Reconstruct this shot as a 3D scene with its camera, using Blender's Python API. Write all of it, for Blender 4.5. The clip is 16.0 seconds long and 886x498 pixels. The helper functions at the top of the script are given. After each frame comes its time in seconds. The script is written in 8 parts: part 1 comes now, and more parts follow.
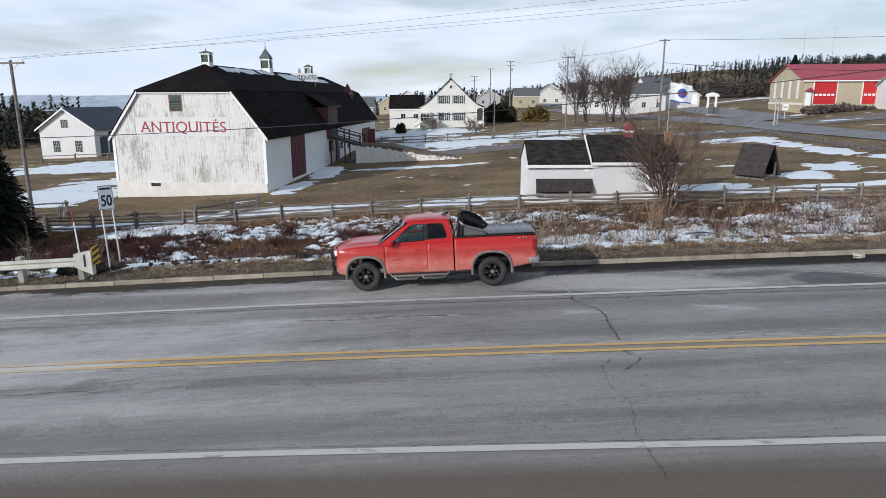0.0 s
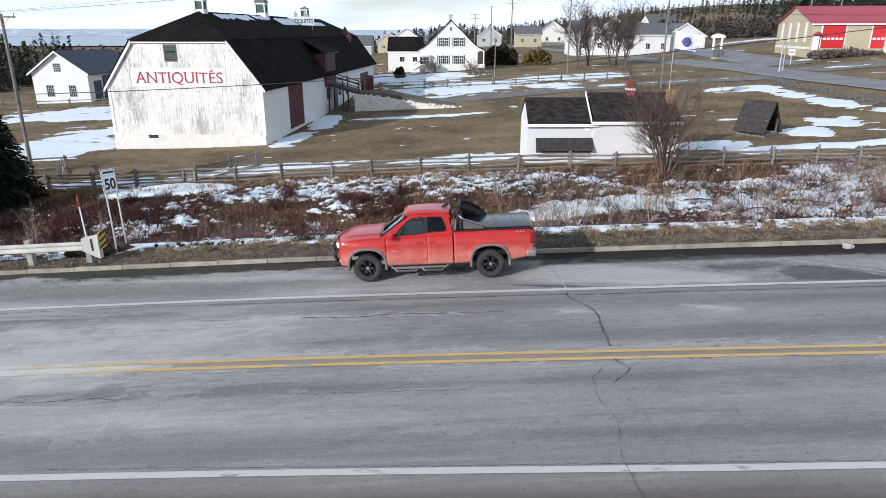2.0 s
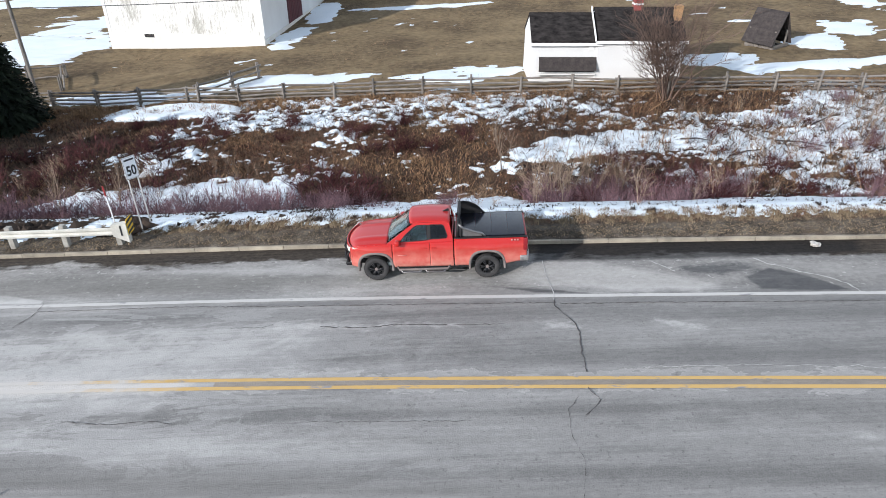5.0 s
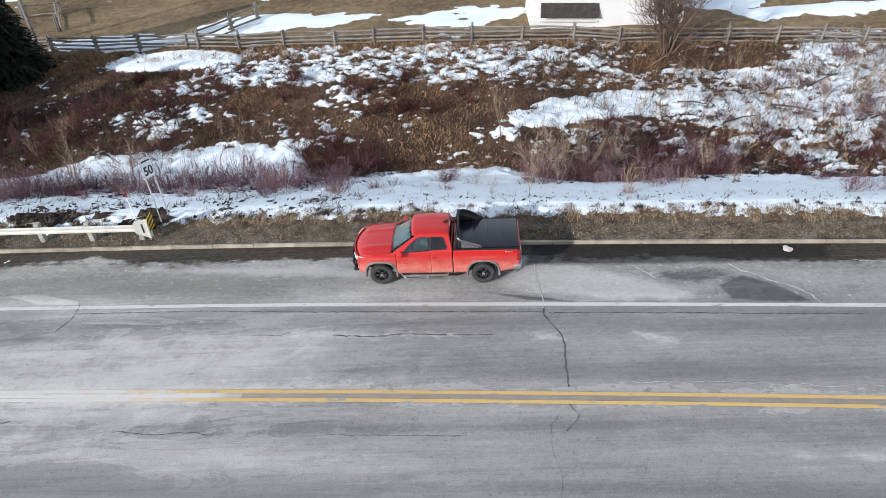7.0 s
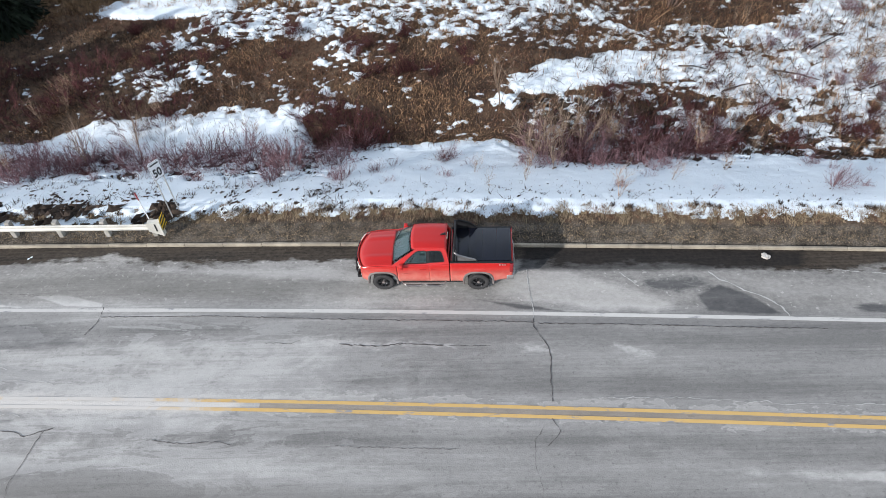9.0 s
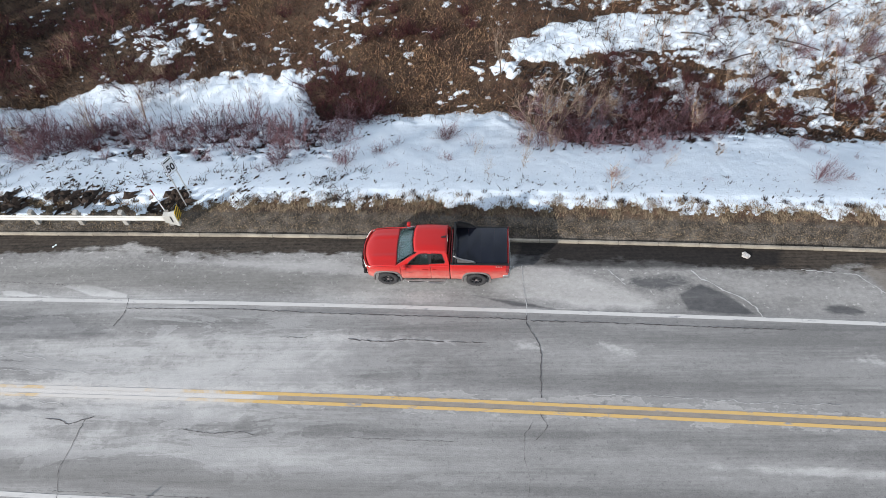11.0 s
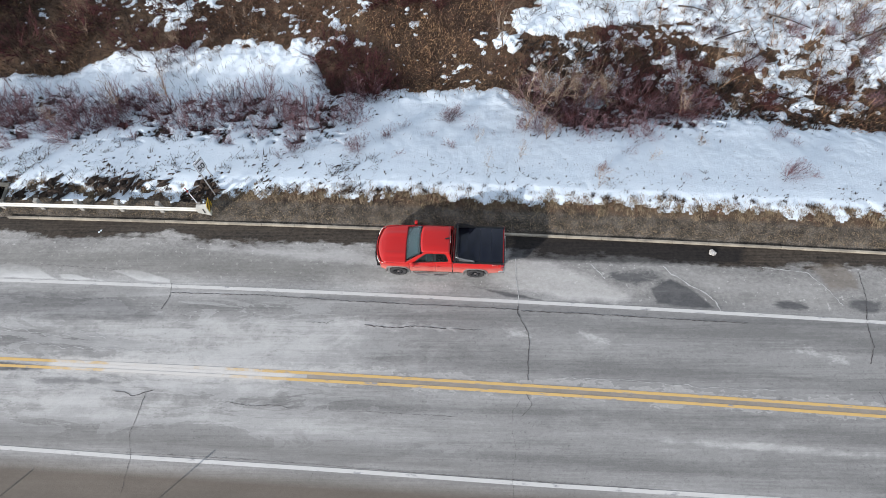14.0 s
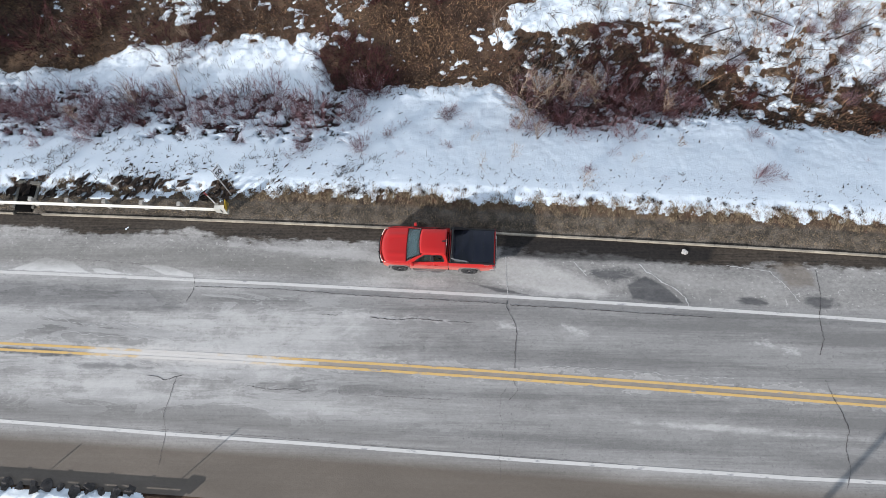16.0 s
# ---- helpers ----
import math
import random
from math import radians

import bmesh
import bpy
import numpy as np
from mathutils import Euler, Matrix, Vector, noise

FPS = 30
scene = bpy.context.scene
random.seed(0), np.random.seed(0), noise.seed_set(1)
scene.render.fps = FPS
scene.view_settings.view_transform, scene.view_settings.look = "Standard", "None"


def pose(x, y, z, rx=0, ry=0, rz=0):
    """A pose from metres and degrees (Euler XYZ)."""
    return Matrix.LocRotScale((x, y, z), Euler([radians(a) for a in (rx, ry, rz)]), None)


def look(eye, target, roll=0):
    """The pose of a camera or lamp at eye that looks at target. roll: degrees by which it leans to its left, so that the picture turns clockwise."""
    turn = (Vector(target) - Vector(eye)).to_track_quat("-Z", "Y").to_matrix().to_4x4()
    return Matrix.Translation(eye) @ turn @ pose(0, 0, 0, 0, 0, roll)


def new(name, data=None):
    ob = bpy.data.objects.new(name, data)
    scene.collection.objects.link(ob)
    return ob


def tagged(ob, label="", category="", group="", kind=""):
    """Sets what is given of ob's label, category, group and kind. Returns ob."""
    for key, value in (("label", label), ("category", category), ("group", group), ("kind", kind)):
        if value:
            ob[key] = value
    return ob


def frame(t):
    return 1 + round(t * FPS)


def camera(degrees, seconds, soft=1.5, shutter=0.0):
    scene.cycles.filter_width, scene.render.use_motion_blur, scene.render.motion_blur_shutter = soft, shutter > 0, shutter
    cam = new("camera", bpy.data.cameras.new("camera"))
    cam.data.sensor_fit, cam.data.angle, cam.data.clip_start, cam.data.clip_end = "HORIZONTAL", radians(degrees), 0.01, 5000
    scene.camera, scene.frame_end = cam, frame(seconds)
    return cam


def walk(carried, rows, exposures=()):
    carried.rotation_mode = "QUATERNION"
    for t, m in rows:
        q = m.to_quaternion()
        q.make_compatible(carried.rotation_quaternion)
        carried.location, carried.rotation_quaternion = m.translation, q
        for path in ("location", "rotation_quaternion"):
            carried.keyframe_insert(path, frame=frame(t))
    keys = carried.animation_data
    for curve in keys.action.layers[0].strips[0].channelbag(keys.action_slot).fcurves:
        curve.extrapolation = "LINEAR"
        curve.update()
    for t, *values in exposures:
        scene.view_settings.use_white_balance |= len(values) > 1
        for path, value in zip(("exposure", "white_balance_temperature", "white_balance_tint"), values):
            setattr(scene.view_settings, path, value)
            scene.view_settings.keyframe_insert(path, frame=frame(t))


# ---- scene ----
cam = camera(68.39, 16.0, soft=0.9)
# seconds, eye, yaw to the left, pitch up, roll to the left
ROWS = [
    (0.0, 0.016, 0.164, 4.555, 0.01, -13.07, -0.15),
    (0.5, -0.012, 0.165, 4.837, 0.03, -13.89, -0.13),
    (1.0, -0.070, 0.141, 5.197, 0.03, -15.47, -0.09),
    (1.5, -0.067, 0.131, 5.564, -0.01, -16.95, -0.04),
    (2.0, 0.013, 0.128, 6.015, -0.04, -18.42, -0.02),
    (2.5, 0.094, 0.067, 6.498, -0.04, -19.85, -0.05),
    (3.0, 0.083, 0.019, 7.148, 0.04, -21.62, -0.11),
    (3.5, 0.007, 0.027, 7.846, 0.14, -23.56, -0.15),
    (4.0, 0.004, 0.061, 8.590, 0.20, -25.64, -0.14),
    (4.5, 0.020, 0.093, 9.400, 0.21, -27.96, -0.09),
    (5.0, 0.042, 0.140, 10.250, 0.20, -30.31, -0.03),
    (7.5, 0.125, 0.992, 14.852, 0.46, -41.24, -0.19),
    (8.0, 0.173, 1.426, 15.807, 0.55, -43.56, -0.24),
    (8.5, 0.206, 1.905, 16.699, 0.60, -46.00, -0.23),
    (9.0, 0.225, 2.332, 17.540, 0.63, -48.22, -0.18),
    (11.5, 0.158, 4.575, 21.622, 0.72, -58.61, 0.21),
    (12.0, 0.120, 5.023, 22.458, 0.87, -60.42, 0.23),
    (12.5, 0.074, 5.412, 23.298, 0.91, -62.09, 0.30),
    (13.0, 0.030, 5.807, 24.122, 0.82, -63.81, 0.45),
    (13.5, -0.008, 6.129, 24.988, 0.62, -65.41, 0.67),
    (14.0, -0.034, 6.437, 25.808, 0.39, -66.81, 0.88),
    (14.5, -0.030, 6.751, 26.667, 0.25, -68.01, 1.02),
    (15.0, 0.012, 7.082, 27.536, 0.29, -69.28, 1.01),
    (15.5, 0.083, 7.555, 28.442, 0.50, -70.73, 0.85),
    (16.0, 0.165, 7.832, 29.356, 0.78, -71.90, 0.61),
]
walk(cam, [(t, pose(x, y, z, 90 + pitch, 0, yaw) @ pose(0, 0, 0, 0, 0, roll)) for t, x, y, z, yaw, pitch, roll in ROWS],
     [(0, -0.50, 6170, 13), (1, -0.40, 6140, 13), (2, -0.14, 6080, 13), (3.5, 0.10, 6120, 13), (6, 0.13, 6270, 12.5), (16, 0.10, 6330, 13)])

# ---- daylight: low sun behind the camera's left shoulder, thin broken cloud ----
SUN_EL, SUN_AZ = radians(22.0), math.atan2(-0.675, -0.738)
world = bpy.data.worlds.new("sky")
scene.world = world
world.use_nodes = True
wn, wl = world.node_tree.nodes, world.node_tree.links
wn.clear()
sky = wn.new("ShaderNodeTexSky")
sky.sky_type, sky.sun_disc = "NISHITA", False
sky.sun_elevation, sky.sun_rotation = SUN_EL, math.pi / 2 - SUN_AZ
sky.air_density, sky.dust_density = 1.0, 0.3
wmap = wn.new("ShaderNodeMapping")
wmap.inputs["Scale"].default_value = (1.6, 1.6, 9.0)
wco = wn.new("ShaderNodeTexCoord")
wl.new(wco.outputs["Generated"], wmap.inputs["Vector"])
wcl = wn.new("ShaderNodeTexNoise")
wcl.inputs["Scale"].default_value, wcl.inputs["Detail"].default_value = 1.7, 6.0
wl.new(wmap.outputs["Vector"], wcl.inputs["Vector"])
wrp = wn.new("ShaderNodeValToRGB")
wrp.color_ramp.elements[0].position, wrp.color_ramp.elements[1].position = 0.24, 0.50
wl.new(wcl.outputs["Fac"], wrp.inputs["Fac"])
wdk = wn.new("ShaderNodeTexNoise")
wdk.inputs["Scale"].default_value, wdk.inputs["Detail"].default_value = 3.1, 5.0
wl.new(wmap.outputs["Vector"], wdk.inputs["Vector"])
wcc = wn.new("ShaderNodeMix")
wcc.data_type = "RGBA"
wcc.inputs["A"].default_value, wcc.inputs["B"].default_value = (7.9, 9.9, 11.8, 1), (13.6, 14.0, 14.4, 1)
wl.new(wdk.outputs["Fac"], wcc.inputs["Factor"])
wmx = wn.new("ShaderNodeMix")
wmx.data_type = "RGBA"
# cloud thins towards the zenith
wsp = wn.new("ShaderNodeSeparateXYZ")
wl.new(wco.outputs["Generated"], wsp.inputs[0])
wth = wn.new("ShaderNodeMapRange")
wth.inputs["From Min"].default_value, wth.inputs["From Max"].default_value = 0.25, 0.9
wth.inputs["To Min"].default_value, wth.inputs["To Max"].default_value = 1.0, 0.25
wl.new(wsp.outputs["Z"], wth.inputs["Value"])
wmu = wn.new("ShaderNodeMath")
wmu.operation = "MULTIPLY"
wl.new(wrp.outputs["Color"], wmu.inputs[0])
wl.new(wth.outputs["Result"], wmu.inputs[1])
wl.new(wmu.outputs[0], wmx.inputs["Factor"])
wl.new(sky.outputs["Color"], wmx.inputs["A"])
wl.new(wcc.outputs["Result"], wmx.inputs["B"])
wbg = wn.new("ShaderNodeBackground")
wbg.inputs["Strength"].default_value = 0.102
wl.new(wmx.outputs["Result"], wbg.inputs["Color"])
wout = wn.new("ShaderNodeOutputWorld")
wl.new(wbg.outputs["Background"], wout.inputs["Surface"])

sun = new("sun", bpy.data.lights.new("sun", "SUN"))
sun.data.energy, sun.data.angle, sun.data.color = 5.0, radians(0.6), (1.0, 0.955, 0.89)
sun.matrix_world = look((math.cos(SUN_AZ) * math.cos(SUN_EL) * 50, math.sin(SUN_AZ) * math.cos(SUN_EL) * 50, math.sin(SUN_EL) * 50), (0, 0, 0))
# ---- lie of the land ----
def middle(x):
    """y of the road's centre line."""
    c = np.clip(x, -60, 60)
    return 11.8 - 0.047 * c - 0.00035 * c * c - 0.03 * (x - c)


def grade(x):
    left = np.minimum(x, 0.0)
    return 4.0 * np.tanh(x / 80.0) - 0.0009 * left ** 2 / (1 + (left / 25.0) ** 2)


BANK_D = [-200, -60, -14, -8.5, -6.1, 0, 6.6, 7.0, 8.6, 9.1, 9.6, 10.2, 11.5, 13.5, 15.5, 17.5, 20, 24, 28, 33]
BANK_Z = [-2.5, -1.4, -1.0, -0.55, -0.10, -0.13, -0.31, -0.18, -0.24, -0.355, -0.55, -0.83, -1.48, -2.5, -3.35, -3.7, -3.4, -3.2, -3.2, -3.15]
FAR_Y = [40, 52, 65, 87, 110, 135, 160, 220, 400, 900, 1900, 4000]
FAR_X = [-70, -25, 0, 45, 90, 320]
FAR_Z = [[-6.2, -6.2, -6.2, -6.0, -5.65, -5.4, -5.4, -6, -9, -18, -26, -60],
         [-4.6, -4.8, -5.05, -4.6, -3.6, -2.2, -1.6, -1.5, -4, -12, -26, -60],
         [-3.0, -3.2, -3.6, -3.5, -2.3, -0.9, -0.5, 0, 0, 0, -4, -10],
         [-0.9, -0.8, -0.7, -0.4, 0, 0.1, 0.1, 0.5, 0, -3, -10, -20],
         [0.5, 0.8, 1.2, 2.3, 3.6, 4.2, 4.5, 4.5, 4, 3, -2, -10],
         [3, 3.2, 3.6, 4.2, 5.4, 6.0, 6.4, 7, 21, 40, 24, 0]]


def smooth(a, b, v):
    t = np.clip((v - a) / (b - a), 0, 1)
    return t * t * (3 - 2 * t)


def land(x, y):
    """Height of the ground, for arrays or numbers."""
    x, y = np.asarray(x, float), np.asarray(y, float)
    d = y - middle(x)
    near = grade(x) + np.interp(d, BANK_D, BANK_Z)
    cols = [np.interp(y, FAR_Y, z) for z in FAR_Z]
    far = cols[0]
    for k in range(5):
        far = far + (cols[k + 1] - cols[k]) * np.clip((x - FAR_X[k]) / (FAR_X[k + 1] - FAR_X[k]), 0, 1)
    w = smooth(27, 38, d)
    return near * (1 - w) + far * w

# ---- materials ----
def mat(name, base, rough=0.7, metal=0.0, vary=0.15, size=1.0, fine=0.05, bump=0.1, second=None, spec=0.5, coat=0.0, stretch=(1, 1, 1), space="Position", rnd=0.0):
    """Procedural surface: two scales of colour variation, fine relief. size and fine in metres."""
    m = bpy.data.materials.new(name)
    m.use_nodes = True
    n, l = m.node_tree.nodes, m.node_tree.links
    b = n["Principled BSDF"]
    b.inputs["Roughness"].default_value, b.inputs["Metallic"].default_value = rough, metal
    b.inputs["Specular IOR Level"].default_value, b.inputs["Coat Weight"].default_value = spec, coat
    if space == "Position":
        src = n.new("ShaderNodeNewGeometry").outputs["Position"]
    else:
        src = n.new("ShaderNodeTexCoord").outputs["Object"]
    mp = n.new("ShaderNodeMapping")
    mp.inputs["Scale"].default_value = stretch
    l.new(src, mp.inputs["Vector"])
    big, small = n.new("ShaderNodeTexNoise"), n.new("ShaderNodeTexNoise")
    for t, s, d in ((big, size, 5), (small, fine, 3)):
        t.inputs["Scale"].default_value, t.inputs["Detail"].default_value = 1 / s, d
        l.new(mp.outputs["Vector"], t.inputs["Vector"])
    mixf = n.new("ShaderNodeMath")
    mixf.operation = "MULTIPLY_ADD"
    l.new(small.outputs["Fac"], mixf.inputs[0])
    mixf.inputs[1].default_value = 0.45
    l.new(big.outputs["Fac"], mixf.inputs[2])
    rp = n.new("ShaderNodeValToRGB")
    lo = second or [c * (1 - vary) for c in base]
    hi = [min(1, c * (1 + (0 if second else vary))) for c in base]
    rp.color_ramp.elements[0].position, rp.color_ramp.elements[1].position = 0.5, 0.95
    rp.color_ramp.elements[0].color, rp.color_ramp.elements[1].color = (*lo, 1), (*hi, 1)
    l.new(mixf.outputs[0], rp.inputs["Fac"])
    col = rp.outputs["Color"]
    if rnd:
        info = n.new("ShaderNodeObjectInfo")
        hs = n.new("ShaderNodeHueSaturation")
        mm = n.new("ShaderNodeMapRange")
        mm.inputs["To Min"].default_value, mm.inputs["To Max"].default_value = 1 - rnd, 1 + rnd
        l.new(info.outputs["Random"], mm.inputs["Value"])
        l.new(mm.outputs["Result"], hs.inputs["Value"])
        l.new(col, hs.inputs["Color"])
        col = hs.outputs["Color"]
    l.new(col, b.inputs["Base Color"])
    if bump:
        bp = n.new("ShaderNodeBump")
        bp.inputs["Strength"].default_value, bp.inputs["Distance"].default_value = min(1, bump), fine * 0.5
        l.new(small.outputs["Fac"], bp.inputs["Height"])
        l.new(bp.outputs["Normal"], b.inputs["Normal"])
    return m


def strand(name, lo, hi, rough=0.8):
    """Stems and blades: colour varies from piece to piece."""
    m = bpy.data.materials.new(name)
    m.use_nodes = True
    n, l = m.node_tree.nodes, m.node_tree.links
    b = n["Principled BSDF"]
    b.inputs["Roughness"].default_value, b.inputs["Specular IOR Level"].default_value = rough, 0.2
    g = n.new("ShaderNodeNewGeometry")
    rp = n.new("ShaderNodeValToRGB")
    rp.color_ramp.elements[0].color, rp.color_ramp.elements[1].color = (*lo, 1), (*hi, 1)
    l.new(g.outputs["Random Per Island"], rp.inputs["Fac"])
    l.new(rp.outputs["Color"], b.inputs["Base Color"])
    return m


class Graph:
    """Short hand for the longer node materials."""

    def __init__(self, name, rough=0.8):
        self.m = bpy.data.materials.new(name)
        self.m.use_nodes = True
        self.n, self.l = self.m.node_tree.nodes, self.m.node_tree.links
        self.b = self.n["Principled BSDF"]
        self.b.inputs["Roughness"].default_value = rough
        self.pos = self.n.new("ShaderNodeNewGeometry").outputs["Position"]
        s = self.n.new("ShaderNodeSeparateXYZ")
        self.l.new(self.pos, s.inputs[0])
        self.x, self.y, self.z = s.outputs

    def put(self, socket, v):
        if isinstance(v, (int, float)):
            socket.default_value = v
        elif isinstance(v, tuple):
            socket.default_value = v if len(v) == len(socket.default_value) else (*v, 1)
        else:
            self.l.new(v, socket)

    def math(self, op, a, b=0.0, c=0.0, clamp=False):
        k = self.n.new("ShaderNodeMath")
        k.operation, k.use_clamp = op, clamp
        for s, v in zip(k.inputs, (a, b, c)):
            self.put(s, v)
        return k.outputs[0]

    def noise(self, size, detail=4, stretch=(1, 1, 1), rough=0.55, warp=0.0):
        mp = self.n.new("ShaderNodeMapping")
        mp.inputs["Scale"].default_value = stretch
        self.l.new(self.pos, mp.inputs["Vector"])
        t = self.n.new("ShaderNodeTexNoise")
        t.inputs["Scale"].default_value, t.inputs["Detail"].default_value, t.inputs["Roughness"].default_value = 1 / size, detail, rough
        t.inputs["Distortion"].default_value = warp
        self.l.new(mp.outputs["Vector"], t.inputs["Vector"])
        return t.outputs["Fac"]

    def ramp(self, v, *stops):
        r = self.n.new("ShaderNodeValToRGB")
        e = r.color_ramp.elements
        while len(e) < len(stops):
            e.new(0.5)
        for k, (p, c) in zip(e, stops):
            k.position = p
            k.color = (c, c, c, 1) if isinstance(c, (int, float)) else (*c, 1)
        self.l.new(v, r.inputs["Fac"])
        return r.outputs["Color"]

    def mix(self, f, a, b):
        k = self.n.new("ShaderNodeMix")
        k.data_type = "RGBA"
        self.put(k.inputs["Factor"], f)
        self.put(k.inputs["A"], a)
        self.put(k.inputs["B"], b)
        return k.outputs["Result"]

    def tint(self, a, colour):
        k = self.n.new("ShaderNodeMix")
        k.data_type, k.blend_type = "RGBA", "MULTIPLY"
        k.inputs["Factor"].default_value = 1.0
        self.put(k.inputs["A"], a)
        self.put(k.inputs["B"], colour)
        return k.outputs["Result"]

    def across(self):
        """Distance from the road's centre line."""
        a = self.math("MULTIPLY_ADD", self.x, 0.00035, 0.047)
        a = self.math("MULTIPLY", a, self.x)
        a = self.math("ADD", a, self.y)
        return self.math("SUBTRACT", a, 11.8)

    def done(self, colour, bump=None, strength=0.3, distance=0.01, rough=None):
        self.put(self.b.inputs["Base Color"], colour)
        if rough is not None:
            self.put(self.b.inputs["Roughness"], rough)
        if bump is not None:
            k = self.n.new("ShaderNodeBump")
            k.inputs["Strength"].default_value, k.inputs["Distance"].default_value = strength, distance
            self.l.new(bump, k.inputs["Height"])
            self.l.new(k.outputs["Normal"], self.b.inputs["Normal"])
        return self.m


def stains(g, d, spots, soft):
    """How far inside any of a few ragged oval stains (x, across, half sizes) a place lies, 0 to 1."""
    best = None
    ragged = g.math("MULTIPLY", g.math("SUBTRACT", g.noise(0.9, 6, (0.7, 1.2, 1), 0.65, 0.6), 0.5), 3.6)
    for x0, d0, rx, rd in spots:
        a = g.math("POWER", g.math("ABSOLUTE", g.math("DIVIDE", g.math("SUBTRACT", g.x, x0), rx)), 2.0)
        b = g.math("POWER", g.math("ABSOLUTE", g.math("DIVIDE", g.math("SUBTRACT", d, d0), rd)), 2.0)
        e = g.math("SUBTRACT", 1.0, g.math("ADD", a, b))
        best = e if best is None else g.math("MAXIMUM", best, e)
    e = g.math("ADD", best, ragged)
    return g.math("MULTIPLY", e, soft, clamp=True)


def region(g, d, corners, ragged, soft):
    """How far inside a convex outline of (x, across) corners, taken anticlockwise, a place lies, 0 to 1."""
    best = None
    for (x0, d0), (x1, d1) in zip(corners, corners[1:] + corners[:1]):
        n = math.hypot(x1 - x0, d1 - d0)
        a, b = -(d1 - d0) / n, (x1 - x0) / n
        e = g.math("MULTIPLY_ADD", g.x, a, g.math("MULTIPLY_ADD", d, b, -a * x0 - b * d0))
        best = e if best is None else g.math("MINIMUM", best, e)
    rag = g.math("MULTIPLY", g.math("SUBTRACT", g.noise(0.5, 6, (0.6, 1.3, 1), 0.7, 0.5), 0.5), ragged)
    return g.math("MULTIPLY", g.math("ADD", best, rag), soft, clamp=True)


SALT_SPOTS = [(-9, 1.2, 9, 1.3), (-13, -1.1, 8, 0.9), (-2, 4.5, 3.5, 0.8), (14, -1.7, 6, 0.18)]
WET_SPOTS = [(17.2, 4.3, 0.9, 0.4), (14.2, 4.05, 0.9, 0.22), (-19, -0.25, 3, 0.2)]


def make_asphalt(name="asphalt"):
    g = Graph(name, 0.9)
    d = g.across()
    grain = g.ramp(g.noise(0.035, 3), (0.3, 0.0), (0.7, 1.0))
    blot = g.noise(0.14, 5, (0.8, 1.2, 1.0), 0.7)
    mid = g.noise(0.35, 5, (0.6, 1.3, 1.0), 0.6)
    streak = g.noise(1.0, 6, (0.07, 2.2, 1.0), 0.62)
    patch = g.noise(2.6, 6, (0.35, 1.1, 1.0), 0.62, 0.5)
    base = g.mix(g.math("MULTIPLY", g.math("ADD", grain, blot), 0.5), (0.075, 0.074, 0.073), (0.190, 0.188, 0.183))
    # wheel paths are worn darker, strips between them hold dried salt
    path = g.math("ABSOLUTE", g.math("SUBTRACT", g.math("ABSOLUTE", d), 1.85))
    path = g.math("ABSOLUTE", g.math("SUBTRACT", path, 0.85))
    path = g.math("MULTIPLY", g.math("SUBTRACT", 0.55, path, clamp=True), 0.30)
    salt = g.math("ADD", g.math("MULTIPLY", streak, 0.55), g.math("MULTIPLY", patch, 0.58))
    salt = g.math("ADD", salt, g.math("MULTIPLY", mid, 0.15))
    salt = g.math("ADD", salt, g.math("MULTIPLY", blot, 0.10))
    scratch = g.noise(0.22, 4, (0.10, 3.0, 1.0), 0.6)
    salt = g.math("ADD", salt, g.math("MULTIPLY", g.math("SUBTRACT", scratch, 0.5), 0.28))
    pits = g.ramp(g.noise(0.09, 2), (0.62, 0.0), (0.70, 0.14))
    salt = g.math("SUBTRACT", salt, pits)
    salt = g.math("SUBTRACT", salt, path)
    salt = g.math("ADD", salt, g.math("MULTIPLY", g.x, -0.0045))
    salt = g.math("ADD", salt, g.math("MULTIPLY", stains(g, d, SALT_SPOTS, 0.8), 0.26))
    salt = g.ramp(salt, (0.46, 0.06), (0.60, 0.26), (0.63, 0.36), (0.66, 0.32), (0.76, 0.5), (0.86, 0.75), (1.0, 0.95))
    col = g.mix(salt, base, g.mix(blot, (0.33, 0.327, 0.318), (0.49, 0.487, 0.475)))
    # hard-edged sheets of dried brine on the left half
    sheetn = g.noise(1.2, 8, (0.28, 1.2, 1.0), 0.70, 0.9)
    brine = g.ramp(sheetn, (0.50, 0.0), (0.512, 1.0), (0.53, 0.62), (0.7, 0.8))
    side = g.math("MULTIPLY_ADD", g.x, -0.09, 0.25, clamp=True)
    lane = g.math("MULTIPLY", g.math("SUBTRACT", 3.3, g.math("ABSOLUTE", d)), 2.0, clamp=True)
    brine = g.math("MULTIPLY", g.math("MULTIPLY", brine, side), lane)
    col = g.mix(g.math("MULTIPLY", brine, 0.50), col, (0.43, 0.43, 0.425))
    # crust of salt with scalloped rims along the centre lines
    lace = g.noise(0.20, 4, (0.6, 1.2, 1.0), 0.6, 0.4)
    rim = g.math("SUBTRACT", 0.30, g.math("ABSOLUTE", g.math("ADD", d, 0.02)))
    rim = g.math("ADD", rim, g.math("MULTIPLY", g.math("SUBTRACT", g.noise(1.6, 3), 0.5), 0.9))
    rim = g.math("ADD", rim, g.math("MULTIPLY", g.math("SUBTRACT", lace, 0.5), 0.9))
    crust = g.ramp(rim, (0.0, 0.0), (0.02, 0.5), (0.05, 0.26), (0.4, 0.18))
    col = g.mix(crust, col, (0.50, 0.49, 0.475))
